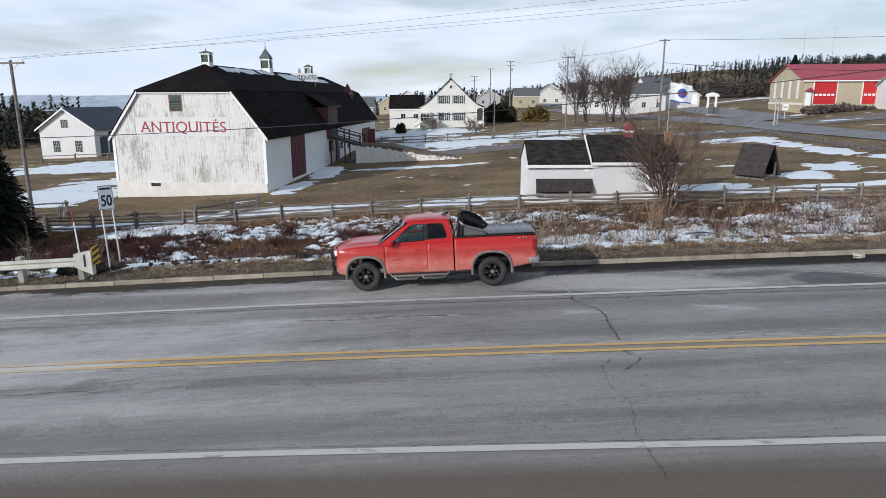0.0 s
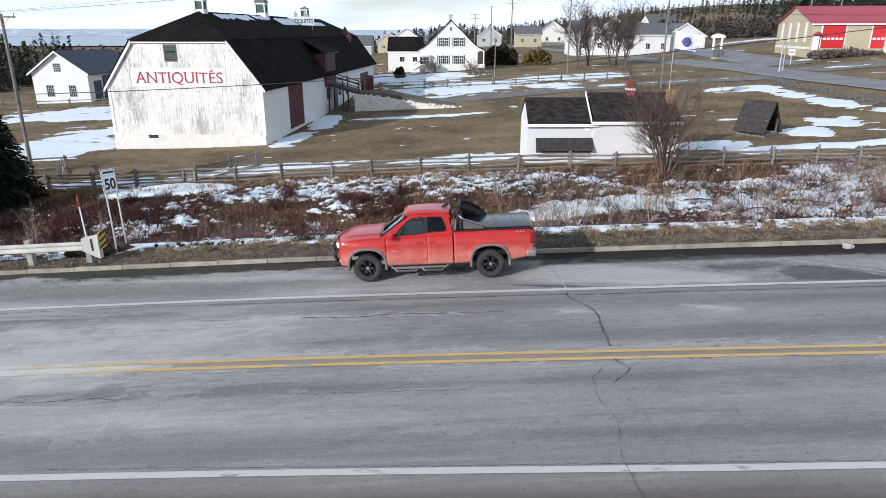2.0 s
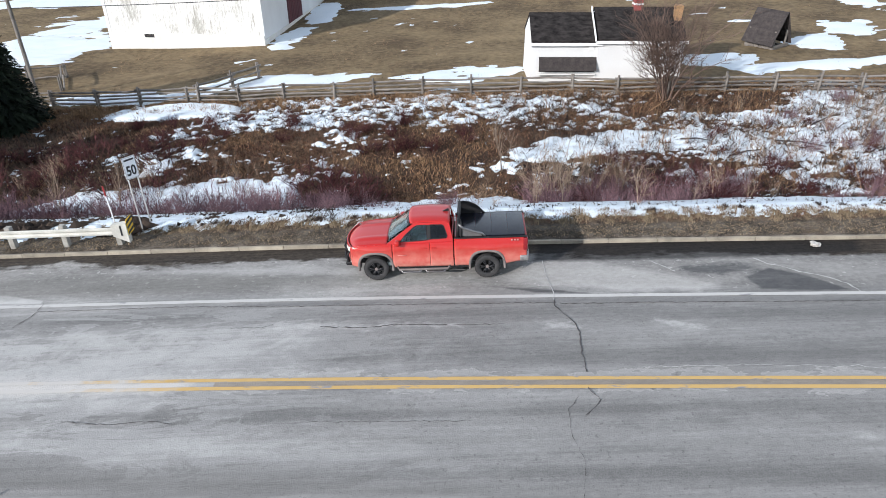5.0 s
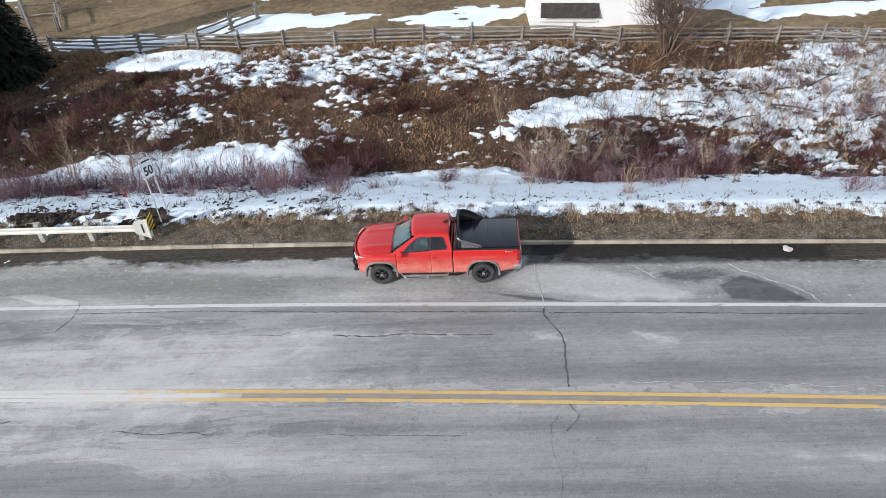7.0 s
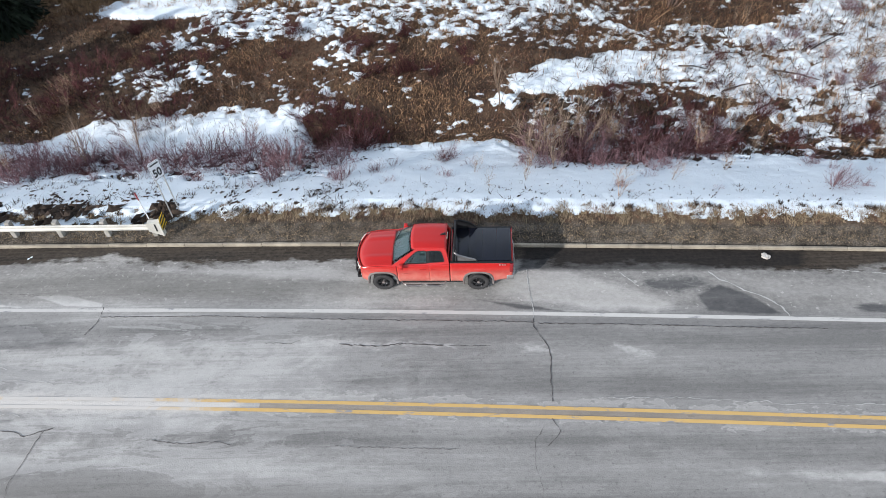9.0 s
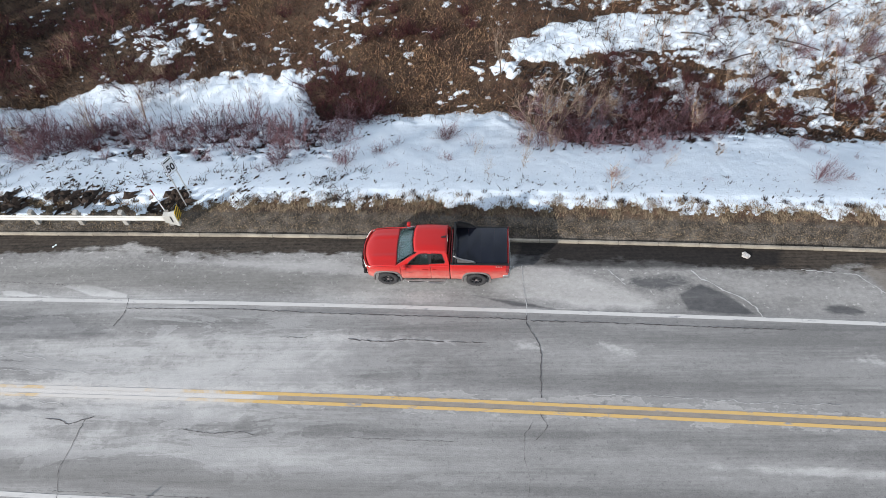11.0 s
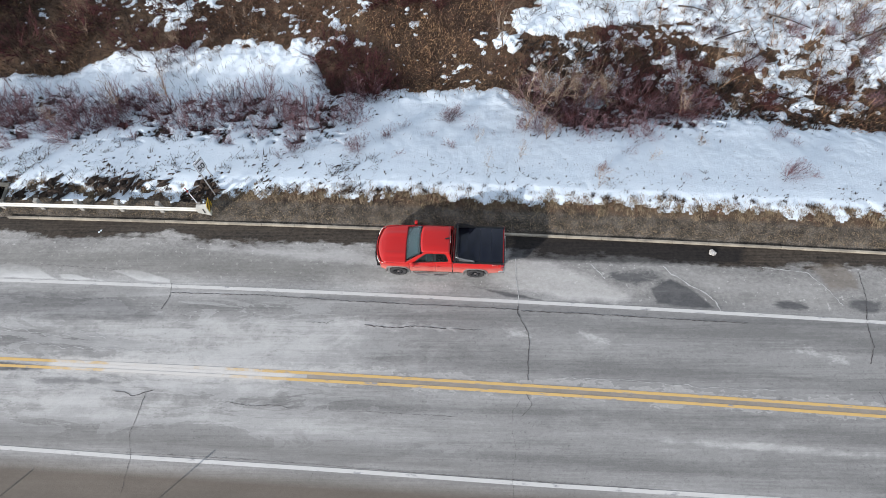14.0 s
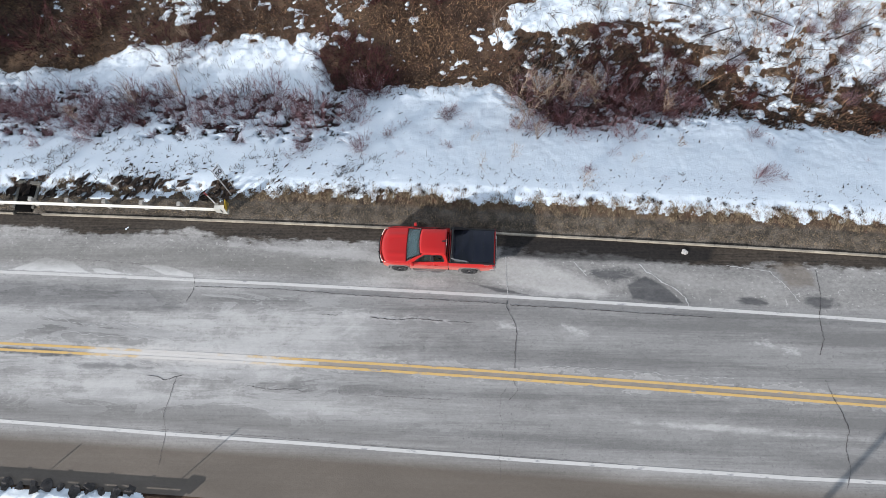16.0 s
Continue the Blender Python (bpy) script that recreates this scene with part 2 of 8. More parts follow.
    col = g.mix(g.math("MULTIPLY", region(g, d, [(-16.5, -0.5), (-6.4, -0.5), (-5.6, 0.2), (-16.5, 0.3)], 0.8, 3.0), 0.9), col, (0.53, 0.515, 0.49))
    pale = region(g, d, [(1.5, 4.3), (3.3, 3.95), (5.2, 3.68), (7.1, 3.66), (8.5, 4.05), (7.2, 4.55), (6.1, 5.3), (5.0, 5.65), (2.6, 5.5)], 0.7, 3.6)
    col = g.mix(g.math("MULTIPLY", pale, 0.85), col, g.mix(mid, (0.36, 0.355, 0.345), (0.60, 0.59, 0.57)))
    pale = region(g, d, [(11.5, 3.7), (16.3, 3.7), (15.6, 5.0), (15.0, 5.6), (9.6, 5.45), (10.2, 4.8)], 0.6, 1.8)
    col = g.mix(g.math("MULTIPLY", pale, 0.55), col, g.mix(mid, (0.20, 0.20, 0.195), (0.50, 0.49, 0.475)))
    ice = region(g, d, [(-22.5, 3.66), (-17.1, 3.66), (-18.2, 4.28), (-19.2, 4.56), (-19.6, 4.4), (-20.6, 4.5), (-22.5, 4.4)], 0.30, 14.0)
    ice = g.math("MAXIMUM", ice, region(g, d, [(-14.75, 4.17), (-13.35, 3.72), (-11.95, 3.68), (-11.95, 3.86), (-13.35, 4.24), (-14.4, 4.29)], 0.14, 16.0))
    ice = g.math("MAXIMUM", ice, region(g, d, [(-17.1, 3.92), (-16.8, 3.66), (-14.6, 3.64), (-16.6, 4.0)], 0.35, 14.0))
    col = g.mix(g.math("MULTIPLY", ice, 0.8), col, g.mix(mid, (0.47, 0.47, 0.46), (0.64, 0.64, 0.63)))
    # rusty stain between the two centre lines
    between = region(g, d, [(-5.5, -0.19), (200, -0.19), (200, 0.0), (-5.5, 0.0)], 0.06, 30.0)
    col = g.mix(g.math("MULTIPLY", between, 0.6), col, g.mix(mid, (0.12, 0.095, 0.065), (0.30, 0.24, 0.17)))
    # flakes of dried salt in the far lane
    flakes = region(g, d, [(2.2, 2.25), (3.0, 1.98), (4.0, 1.9), (3.6, 2.2), (2.4, 2.5)], 1.1, 7.0)
    flakes = g.math("MAXIMUM", flakes, region(g, d, [(5.4, 2.2), (6.8, 1.85), (6.6, 2.2), (5.5, 2.45)], 1.1, 7.0))
    flakes = g.math("MAXIMUM", flakes, region(g, d, [(-4.8, 2.05), (-2.0, 2.0), (0.5, 2.1), (0.3, 2.4), (-2.0, 2.42), (-4.6, 2.5)], 1.1, 6.0))
    flakes = g.math("MAXIMUM", flakes, region(g, d, [(13.7, 2.05), (15.9, 1.7), (15.9, 2.05), (14.4, 2.3)], 1.1, 7.0))
    col = g.mix(g.math("MULTIPLY", g.math("MULTIPLY", flakes, g.ramp(blot, (0.4, 0.5), (0.55, 1.0))), 0.5), col, (0.50, 0.495, 0.485))
    # dried white splashes on the parking strip
    spots = g.ramp(g.noise(0.20, 2), (0.66, 0.0), (0.70, 0.7))
    strip = g.math("MULTIPLY", g.math("SUBTRACT", d, 3.7), 2.0, clamp=True)
    col = g.mix(g.math("MULTIPLY", spots, strip), col, (0.60, 0.59, 0.57))
    col = g.mix(g.math("MULTIPLY", strip, 0.45), col, g.mix(g.ramp(g.math("ADD", g.math("MULTIPLY", blot, 0.5), g.math("MULTIPLY", patch, 0.5)), (0.38, 0.0), (0.62, 1.0)), (0.10, 0.095, 0.088), (0.33, 0.32, 0.30)))
    worn = region(g, d, [(-60, 3.75), (-3.5, 3.75), (-1.5, 4.6), (-3.5, 5.35), (-60, 5.9)], 1.0, 1.6)
    col = g.mix(g.math("MULTIPLY", worn, 0.5), col, g.mix(scratch, (0.085, 0.082, 0.074), (0.185, 0.18, 0.165)))
    col = g.mix(g.math("MULTIPLY", region(g, d, [(-10.5, 5.25), (-3.0, 4.75), (-1.5, 5.2), (-4.5, 5.6), (-10.5, 5.6)], 0.9, 4.0), 0.45), col, (0.46, 0.45, 0.44))
    outer = region(g, d, [(-60, -3.8), (4.0, -3.8), (6.0, -3.2), (-4.0, -2.2), (-60, -1.9)], 0.8, 1.2)
    col = g.mix(g.math("MULTIPLY", outer, 0.6), col, g.mix(scratch, (0.09, 0.087, 0.082), (0.17, 0.165, 0.156)))
    # sandy shoulder on the near side
    sand = g.math("MULTIPLY", g.math("SUBTRACT", -3.6, d), 1.4, clamp=True)
    sandy = g.mix(g.math("ADD", g.math("MULTIPLY", patch, 0.7), g.math("MULTIPLY", blot, 0.3)), (0.055, 0.045, 0.034), (0.142, 0.115, 0.089))
    col = g.mix(g.math("MULTIPLY", sand, 0.92), col, sandy)
    # meltwater along the kerb and in shallow dips
    edge = g.math("ADD", d, g.math("MULTIPLY", g.math("SUBTRACT", patch, 0.5), -1.6))
    edge = g.math("ADD", edge, g.math("MULTIPLY", g.math("SUBTRACT", mid, 0.5), -1.0))
    wet = g.math("MULTIPLY", g.math("SUBTRACT", edge, 5.72), 4.0, clamp=True)
    col = g.mix(g.math("MULTIPLY", wet, 0.92), col, g.mix(g.ramp(g.math("ADD", g.math("MULTIPLY", blot, 0.5), g.math("MULTIPLY", scratch, 0.5)), (0.36, 0.0), (0.62, 1.0)), (0.009, 0.0075, 0.006), (0.060, 0.046, 0.034)))
    mud_and_shade = region(g, d, [(15.8, 4.7), (17.1, 4.8), (17.2, 5.6), (16.5, 6.2), (15.2, 5.9)], 0.5, 4.0)
    col = g.mix(g.math("MULTIPLY", mud_and_shade, 0.6), col, g.mix(mid, (0.07, 0.055, 0.042), (0.20, 0.165, 0.13)))
    dark = stains(g, d, WET_SPOTS, 1.6)
    dark = g.math("MAXIMUM", dark, g.math("MULTIPLY", region(g, d, [(-30, 1.7), (-14.4, 1.72), (-11.5, 1.85), (-11.9, 2.4), (-14.3, 3.1), (-19, 3.25), (-30, 3.2)], 0.8, 3.0), 0.55))
    dark = g.math("MAXIMUM", dark, g.math("MULTIPLY", region(g, d, [(-16.8, -0.95), (-13.2, -0.85), (-13.0, -0.62), (-15.8, -0.55), (-17.0, -0.7)], 0.5, 9.0), 0.6))
    dark = g.math("MAXIMUM", dark, g.math("MULTIPLY", region(g, d, [(-6, 3.16), (40, 3.12), (40, 3.5), (-6, 3.48)], 0.16, 9.0), 0.32))
    dark = g.math("MAXIMUM", dark, region(g, d, [(8.75, 3.75), (10.2, 3.64), (11.2, 3.7), (10.3, 4.6), (9.45, 5.0), (8.55, 4.5)], 0.22, 9.0))
    dark = g.math("MAXIMUM", dark, region(g, d, [(1.1, 4.15), (2.6, 3.7), (4.6, 3.6), (5.3, 3.66), (3.3, 3.9), (2.4, 4.12), (1.5, 4.22)], 0.22, 12.0))
    dark = g.math("MAXIMUM", dark, g.math("MULTIPLY", region(g, d, [(6.7, 4.9), (7.2, 4.5), (9.3, 4.6), (9.35, 5.3), (7.0, 5.3)], 1.2, 4.0), 0.95))
    pool = region(g, d, [(2.6, 5.45), (5.6, 5.4), (9.2, 5.5), (12.5, 5.75), (13.0, 6.7), (3.0, 6.7)], 0.35, 5.0)
    col = g.mix(g.math("MULTIPLY", pool, 0.8), col, g.mix(blot, (0.007, 0.007, 0.008), (0.028, 0.026, 0.025)))
    col = g.mix(g.math("MULTIPLY", dark, g.ramp(g.math("ADD", g.math("MULTIPLY", streak, 0.6), g.math("MULTIPLY", mid, 0.4)), (0.38, 1.0), (0.62, 0.72))), col, g.mix(blot, (0.032, 0.032, 0.034), (0.085, 0.085, 0.087)))
    col = g.tint(col, (1.012, 1.0, 0.982))
    rough = g.math("MULTIPLY_ADD", g.math("MAXIMUM", wet, dark), -0.12, 0.82)
    g.put(g.b.inputs["Specular IOR Level"], g.math("MULTIPLY_ADD", wet, -0.42, 0.5))
    return g.done(col, g.math("ADD", grain, mid), 0.4, 0.008, rough)


def make_turf():
    g = Graph("turf", 0.95)
    d = g.across()
    a, b, c = g.noise(6.0, 5), g.noise(0.5, 5), g.noise(0.05, 4, rough=0.7)
    f = g.math("ADD", g.math("MULTIPLY", a, 0.6), g.math("MULTIPLY", b, 0.5))
    col = g.ramp(f, (0.36, (0.045, 0.028, 0.022)), (0.5, (0.098, 0.062, 0.043)), (0.62, (0.176, 0.115, 0.074)), (0.74, (0.238, 0.165, 0.11)))
    col = g.mix(g.math("MULTIPLY", c, 0.6), col, (0.05, 0.037, 0.025))
    far = g.math("MULTIPLY", g.math("SUBTRACT", d, 31.5), 0.4, clamp=True)
    col = g.mix(g.math("MULTIPLY", far, 0.75), col, g.mix(g.ramp(f, (0.40, 0.0), (0.70, 1.0)), (0.098, 0.072, 0.042), (0.285, 0.217, 0.122)))
    # stony strip behind the kerb
    gravel = g.math("MULTIPLY", g.math("SUBTRACT", 1.35, g.math("ABSOLUTE", g.math("SUBTRACT", d, 6.7))), 2.5, clamp=True)
    stony = g.ramp(g.math("ADD", g.math("MULTIPLY", c, 0.6), g.math("MULTIPLY", b, 0.4)), (0.38, (0.026, 0.022, 0.018)), (0.5, (0.086, 0.074, 0.060)), (0.62, (0.22, 0.19, 0.155)))
    col = g.mix(gravel, col, stony)
    # wet mud in the bottom of the ditch, widened as painted shade under thickets
    mud_and_shade = g.math("SUBTRACT", 1.5, g.math("ABSOLUTE", g.math("DIVIDE", g.math("SUBTRACT", d, 13.2), 3.2)), clamp=True)
    mud_and_shade = g.math("MULTIPLY", mud_and_shade, g.math("MULTIPLY", b, 2.0), clamp=True)
    col = g.mix(mud_and_shade, col, g.mix(c, (0.010, 0.008, 0.007), (0.045, 0.035, 0.026)))
    g.b.inputs["Specular IOR Level"].default_value = 0.15
    return g.done(col, c, 0.9, 0.05)


def make_snow():
    g = Graph("snow", 0.6)
    a, b = g.noise(1.5, 4), g.noise(0.08, 3)
    col = g.mix(a, (0.66, 0.735, 0.785), (0.73, 0.79, 0.83))
    # dirt specks, with the shade of small footprints painted in among them
    dirt_and_shade = g.ramp(g.noise(0.13, 3, (0.6, 1.4, 1), 0.6), (0.69, 0.0), (0.73, 0.8))
    col = g.mix(dirt_and_shade, col, (0.13, 0.10, 0.08))
    g.b.inputs["Subsurface Weight"].default_value = 0.0
    return g.done(col, g.math("MULTIPLY_ADD", a, 0.3, b), 0.45, 0.05)


def make_paint(name, colour, wear):
    g = Graph(name, 0.7)
    d = g.across()
    w = g.noise(0.35, 6, (0.5, 1.6, 1), 0.72)
    base = g.mix(g.noise(0.02, 2), (0.16, 0.16, 0.165), (0.34, 0.34, 0.345))
    col = g.mix(g.ramp(w, (wear, 1.0), (wear + 0.08, 0.0)), base, g.mix(g.noise(0.3, 4), tuple(c * 0.82 for c in colour), colour))
    cover = stains(g, d, [(-11.3, -0.1, 5.4, 1.6)], 1.2)
    return g.done(g.mix(g.math("MULTIPLY", cover, 0.96), col, (0.50, 0.485, 0.46)))


ASPHALT = make_asphalt()
TURF = make_turf()
SNOW = make_snow()
WHITE_LINE = make_paint("white_line_paint", (0.54, 0.53, 0.505), 0.58)
YELLOW_LINE = make_paint("yellow_line_paint", (0.58, 0.385, 0.14), 0.575)
CONCRETE = mat("concrete", (0.37, 0.325, 0.25), 0.88, vary=0.35, size=0.5, fine=0.03, bump=0.3, rnd=0.14, second=(0.17, 0.15, 0.12))
CRACK = mat("crack_filler", (0.065, 0.058, 0.057), 0.9, vary=0.3)
WHITE_CLAPBOARD = mat("white_clapboard", (0.66, 0.66, 0.648), 0.6, vary=0.06, size=2, fine=0.08, bump=0.05)
ROOF_BLACK = mat("black_shingles", (0.013, 0.011, 0.011), 1.0, vary=0.4, size=1.5, fine=0.12, bump=0.2, spec=0.05)

# ---- tools ----
def part(name, bm, material, parent=None, label="", shade=False):
    """One mesh object from a bmesh, under a thing or a part."""
    me = bpy.data.meshes.new(name)
    bm.normal_update()
    bm.to_mesh(me)
    bm.free()
    if shade:
        me.shade_smooth()
    me.materials.append(material)
    ob = new(name, me)
    if parent is not None:
        ob.parent = parent
    if label:
        ob["label"] = label
    return ob


def again(name, ob, parent, m=None):
    """Another object on the mesh of ob."""
    o = new(name, ob.data)
    o.parent = parent
    if m is not None:
        o.matrix_basis = m
    return o


def thing(name, label, category, m=None, group="", kind=""):
    ob = new(name)
    ob.empty_display_size = 0.2
    if m is not None:
        ob.matrix_basis = m
    return tagged(ob, label, category, group, kind)


def box(bm, x0, y0, z0, x1, y1, z1, bevel=0.0):
    m = Matrix.LocRotScale(((x0 + x1) / 2, (y0 + y1) / 2, (z0 + z1) / 2), None, (abs(x1 - x0), abs(y1 - y0), abs(z1 - z0)))
    vs = bmesh.ops.create_cube(bm, size=1, matrix=m)["verts"]
    if bevel:
        es = list({e for v in vs for e in v.link_edges})
        bmesh.ops.bevel(bm, geom=es, offset=bevel, segments=2, affect="EDGES", profile=0.6)
    return bm


def made(*boxes, bevel=0.0):
    bm = bmesh.new()
    for b in boxes:
        box(bm, *b, bevel=bevel)
    return bm


def tube(bm, pts, r0, r1=None, n=7, cap=True):
    """A round bar along points, tapering from r0 to r1."""
    r1 = r0 if r1 is None else r1
    pts = [Vector(p) for p in pts]
    rings = []
    for i, p in enumerate(pts):
        a = pts[min(i + 1, len(pts) - 1)] - pts[max(i - 1, 0)]
        q = a.to_track_quat("Z", "Y")
        r = r0 + (r1 - r0) * i / max(1, len(pts) - 1)
        rings.append([bm.verts.new(p + q @ Vector((r * math.cos(2 * math.pi * k / n), r * math.sin(2 * math.pi * k / n), 0))) for k in range(n)])
    for a, b in zip(rings, rings[1:]):
        for k in range(n):
            bm.faces.new((a[k], a[(k + 1) % n], b[(k + 1) % n], b[k]))
    if cap:
        bm.faces.new(rings[0][::-1])
        bm.faces.new(rings[-1])
    return bm


def slab(bm, pts, push):
    """A polygon given thickness along a vector."""
    low = [bm.verts.new(p) for p in pts]
    up = [bm.verts.new(Vector(p) + Vector(push)) for p in pts]
    n = len(pts)
    bm.faces.new(low[::-1])
    bm.faces.new(up)
    for k in range(n):
        bm.faces.new((low[k], low[(k + 1) % n], up[(k + 1) % n], up[k]))
    bmesh.ops.recalc_face_normals(bm, faces=bm.faces)
    return bm


def holed(bm, outer, holes, place, push):
    """A flat panel with real openings: outline and holes in (u, v), laid by place(u, v), given thickness by push."""
    flat = bmesh.new()
    for loop in (outer, *holes):
        vs = [flat.verts.new((u, v, 0)) for u, v in loop]
        for a, b in zip(vs, vs[1:] + vs[:1]):
            flat.edges.new((a, b))
    bmesh.ops.triangle_fill(flat, edges=flat.edges[:], use_beauty=True, normal=(0, 0, 1))
    flat.verts.index_update()
    push = Vector(push)
    base = [Vector(place(v.co.x, v.co.y)) for v in flat.verts]
    low = [bm.verts.new(p) for p in base]
    up = [bm.verts.new(p + push) for p in base]
    for f in flat.faces:
        ids = [v.index for v in f.verts]
        bm.faces.new([up[i] for i in ids])
        bm.faces.new([low[i] for i in ids[::-1]])
    for e in flat.edges:
        if len(e.link_faces) == 1:
            a, b = (v.index for v in e.verts)
            bm.faces.new((low[a], low[b], up[b], up[a]))
    flat.free()
    bmesh.ops.recalc_face_normals(bm, faces=bm.faces)
    return bm


def rect(u0, v0, u1, v1):
    return [(u0, v0), (u1, v0), (u1, v1), (u0, v1)]


def mesh_from(name, verts, faces, material, label="", category="", kind="", shade=False, parent=None):
    me = bpy.data.meshes.new(name)
    me.from_pydata(verts, [], faces)
    me.materials.append(material)
    if shade:
        me.shade_smooth()
    ob = new(name, me)
    if parent is not None:
        ob.parent = parent
    return tagged(ob, label, category, "", kind)


TABLES = [np.random.RandomState(k).rand(256, 256) for k in range(4)]


def speckle(x, y, size, k=0):
    """Smooth lattice noise, 0 to 1."""
    u, v = np.asarray(x, float) / size + 57.3, np.asarray(y, float) / size + 91.7
    i, j = np.floor(u).astype(int), np.floor(v).astype(int)
    a, b = u - i, v - j
    a, b = a * a * (3 - 2 * a), b * b * (3 - 2 * b)
    T = TABLES[k % 4]
    i, j, i1, j1 = i % 256, j % 256, (i + 1) % 256, (j + 1) % 256
    return (T[i, j] * (1 - a) + T[i1, j] * a) * (1 - b) + (T[i, j1] * (1 - a) + T[i1, j1] * a) * b


def rough_noise(x, y, size, k=0, octaves=4):
    total, amp, norm = 0, 1.0, 0
    for o in range(octaves):
        total = total + amp * speckle(x, y, size / 2 ** o, k + o)
        norm, amp = norm + amp, amp * 0.55
    return total / norm


def sheet(name, xs, ys, z, material, keep=None, label="", category="", kind="structure", parent=None):
    """A grid of quads at the given x and y, with heights z[y, x]; keep: which cells stay."""
    X, Y = np.meshgrid(xs, ys)
    co = np.stack([X, Y, z], -1).reshape(-1, 3)
    nx = len(xs)
    I, J = np.meshgrid(np.arange(nx - 1), np.arange(len(ys) - 1))
    q = J * nx + I
    if keep is not None:
        q = q[keep]
    q = q.ravel()
    f = np.stack([q, q + 1, q + nx + 1, q + nx], -1)
    used, f = np.unique(f, return_inverse=True)
    f = f.reshape(-1, 4)
    co = co[used]
    me = bpy.data.meshes.new(name)
    me.vertices.add(len(co))
    me.vertices.foreach_set("co", co.ravel())
    me.loops.add(f.size)
    me.loops.foreach_set("vertex_index", f.ravel().astype(np.int32))
    me.polygons.add(len(f))
    me.polygons.foreach_set("loop_start", np.arange(0, f.size, 4, dtype=np.int32))
    me.update(calc_edges=True)
    me.validate()
    me.shade_smooth()
    me.materials.append(material)
    ob = new(name, me)
    if parent is not None:
        ob.parent = parent
    return tagged(ob, label, category, "", kind)


def ribbon(name, pts, width, lift, material, parent=None, step=0.5, label="", category="", kind=""):
    """A flat strip that follows the land along points (x, y)."""
    P = np.array(pts, float)
    T = np.gradient(P, axis=0)
    T /= np.linalg.norm(T, axis=1)[:, None] + 1e-9
    N = np.stack([-T[:, 1], T[:, 0]], -1)
    W = np.broadcast_to(np.asarray(width, float), (len(P),))[:, None] / 2
    A, B = P - N * W, P + N * W
    verts = [(x, y, float(land(x, y)) + lift) for s in (A, B) for x, y in s]
    n = len(P)
    faces = [(i, i + 1, n + i + 1, n + i) for i in range(n - 1)]
    return mesh_from(name, verts, faces, material, label, category, kind, parent=parent)

# ---- ground, road and snow ----
def spread(a, b, step, out, grow=1.25, most=400):
    """Even steps from a to b, then ever wider ones out to the given ends."""
    mid = np.arange(a, b + step / 2, step)
    lo, hi, s = [], [], step
    x = a
    while x > out[0]:
        s = min(s * grow, most)
        x -= s
        lo.append(x)
    s, x = step, b
    while x < out[1]:
        s = min(s * grow, most)
        x += s
        hi.append(x)
    return np.concatenate([lo[::-1], mid, hi])


gx = spread(-30, 30, 0.25, (-2500, 3500))
gy = spread(2.5, 50, 0.25, (-900, 4600))
GX, GY = np.meshgrid(gx, gy)
GD = GY - middle(GX)


def hummocks(x, y, d):
    return (rough_noise(x, y, 1.6, 1) - 0.5) * (0.13 + 0.15 * smooth(13.5, 17, d)) * smooth(9, 13, d) * (1 - 0.7 * smooth(33, 40, d))


lumps = hummocks(GX, GY, GD) * (1 - smooth(150, 300, GD))
lumps += (rough_noise(GX, GY, 0.45, 2) - 0.5) * 0.10 * smooth(7.2, 9.5, GD) * (1 - smooth(33, 40, GD))
GZ = land(GX, GY) + lumps
GZ -= 0.12 * ((GD > -6.2) & (GD < 6.7))
sheet("ground", gx, gy, GZ, TURF, label="brown winter grass and soil with a roadside ditch", category="ground")

rx = np.concatenate([np.linspace(-400, -42, 40), np.linspace(-40, 40, 161), np.linspace(42, 400, 40)])
rd = np.linspace(-6.1, 6.62, 30)
RX, RD = np.meshgrid(rx, rd)
road_me = sheet("road", rx, rd, land(RX, RD + middle(RX)) + 0.01 * (rough_noise(RX, RD, 3, 3) - 0.5), ASPHALT, label="salt-stained grey asphalt road, cracked and patched", category="road")
co = np.empty(len(road_me.data.vertices) * 3)
road_me.data.vertices.foreach_get("co", co)
co = co.reshape(-1, 3)
co[:, 1] += middle(co[:, 0])
road_me.data.vertices.foreach_set("co", co.ravel())

line_x = np.linspace(-120, 120, 241)
near_line = np.interp(line_x, [-40, -20, -12, 4, 10, 15, 19, 40], [-3.35, -3.46, -3.58, -3.62, -3.55, -3.47, -3.33, -2.9])
for name, d, w, m in (("edge_line", near_line, 0.15, WHITE_LINE), ("edge_line", 3.55, 0.15, WHITE_LINE), ("centre_line", -0.24, 0.115, YELLOW_LINE), ("centre_line", 0.05, 0.115, YELLOW_LINE)):
    ribbon(name, np.stack([line_x, middle(line_x) + d], -1), w, 0.012, m, parent=road_me)

kerb = thing("kerb", "pale concrete kerb of separate stones along the road", "kerb", kind="structure")
bm = bmesh.new()
box(bm, -0.745, -0.05, -0.25, 0.745, 0.05, 0.125, bevel=0.022)
stone = part("kerb_stone", bm, CONCRETE, kerb)
for k in range(-24, 25):
    x = k * 1.5
    if k == -14:
        continue
    y = middle(x) + 6.64
    m = Matrix.Translation((x, y, float(land(x, y - 0.15)))) @ pose(0, 0, 0, 0, -math.degrees(math.atan(0.05)), -2.7 - 0.04 * x)
    if k == -24:
        stone.matrix_basis = m
    else:
        again("kerb_stone", stone, kerb, m)


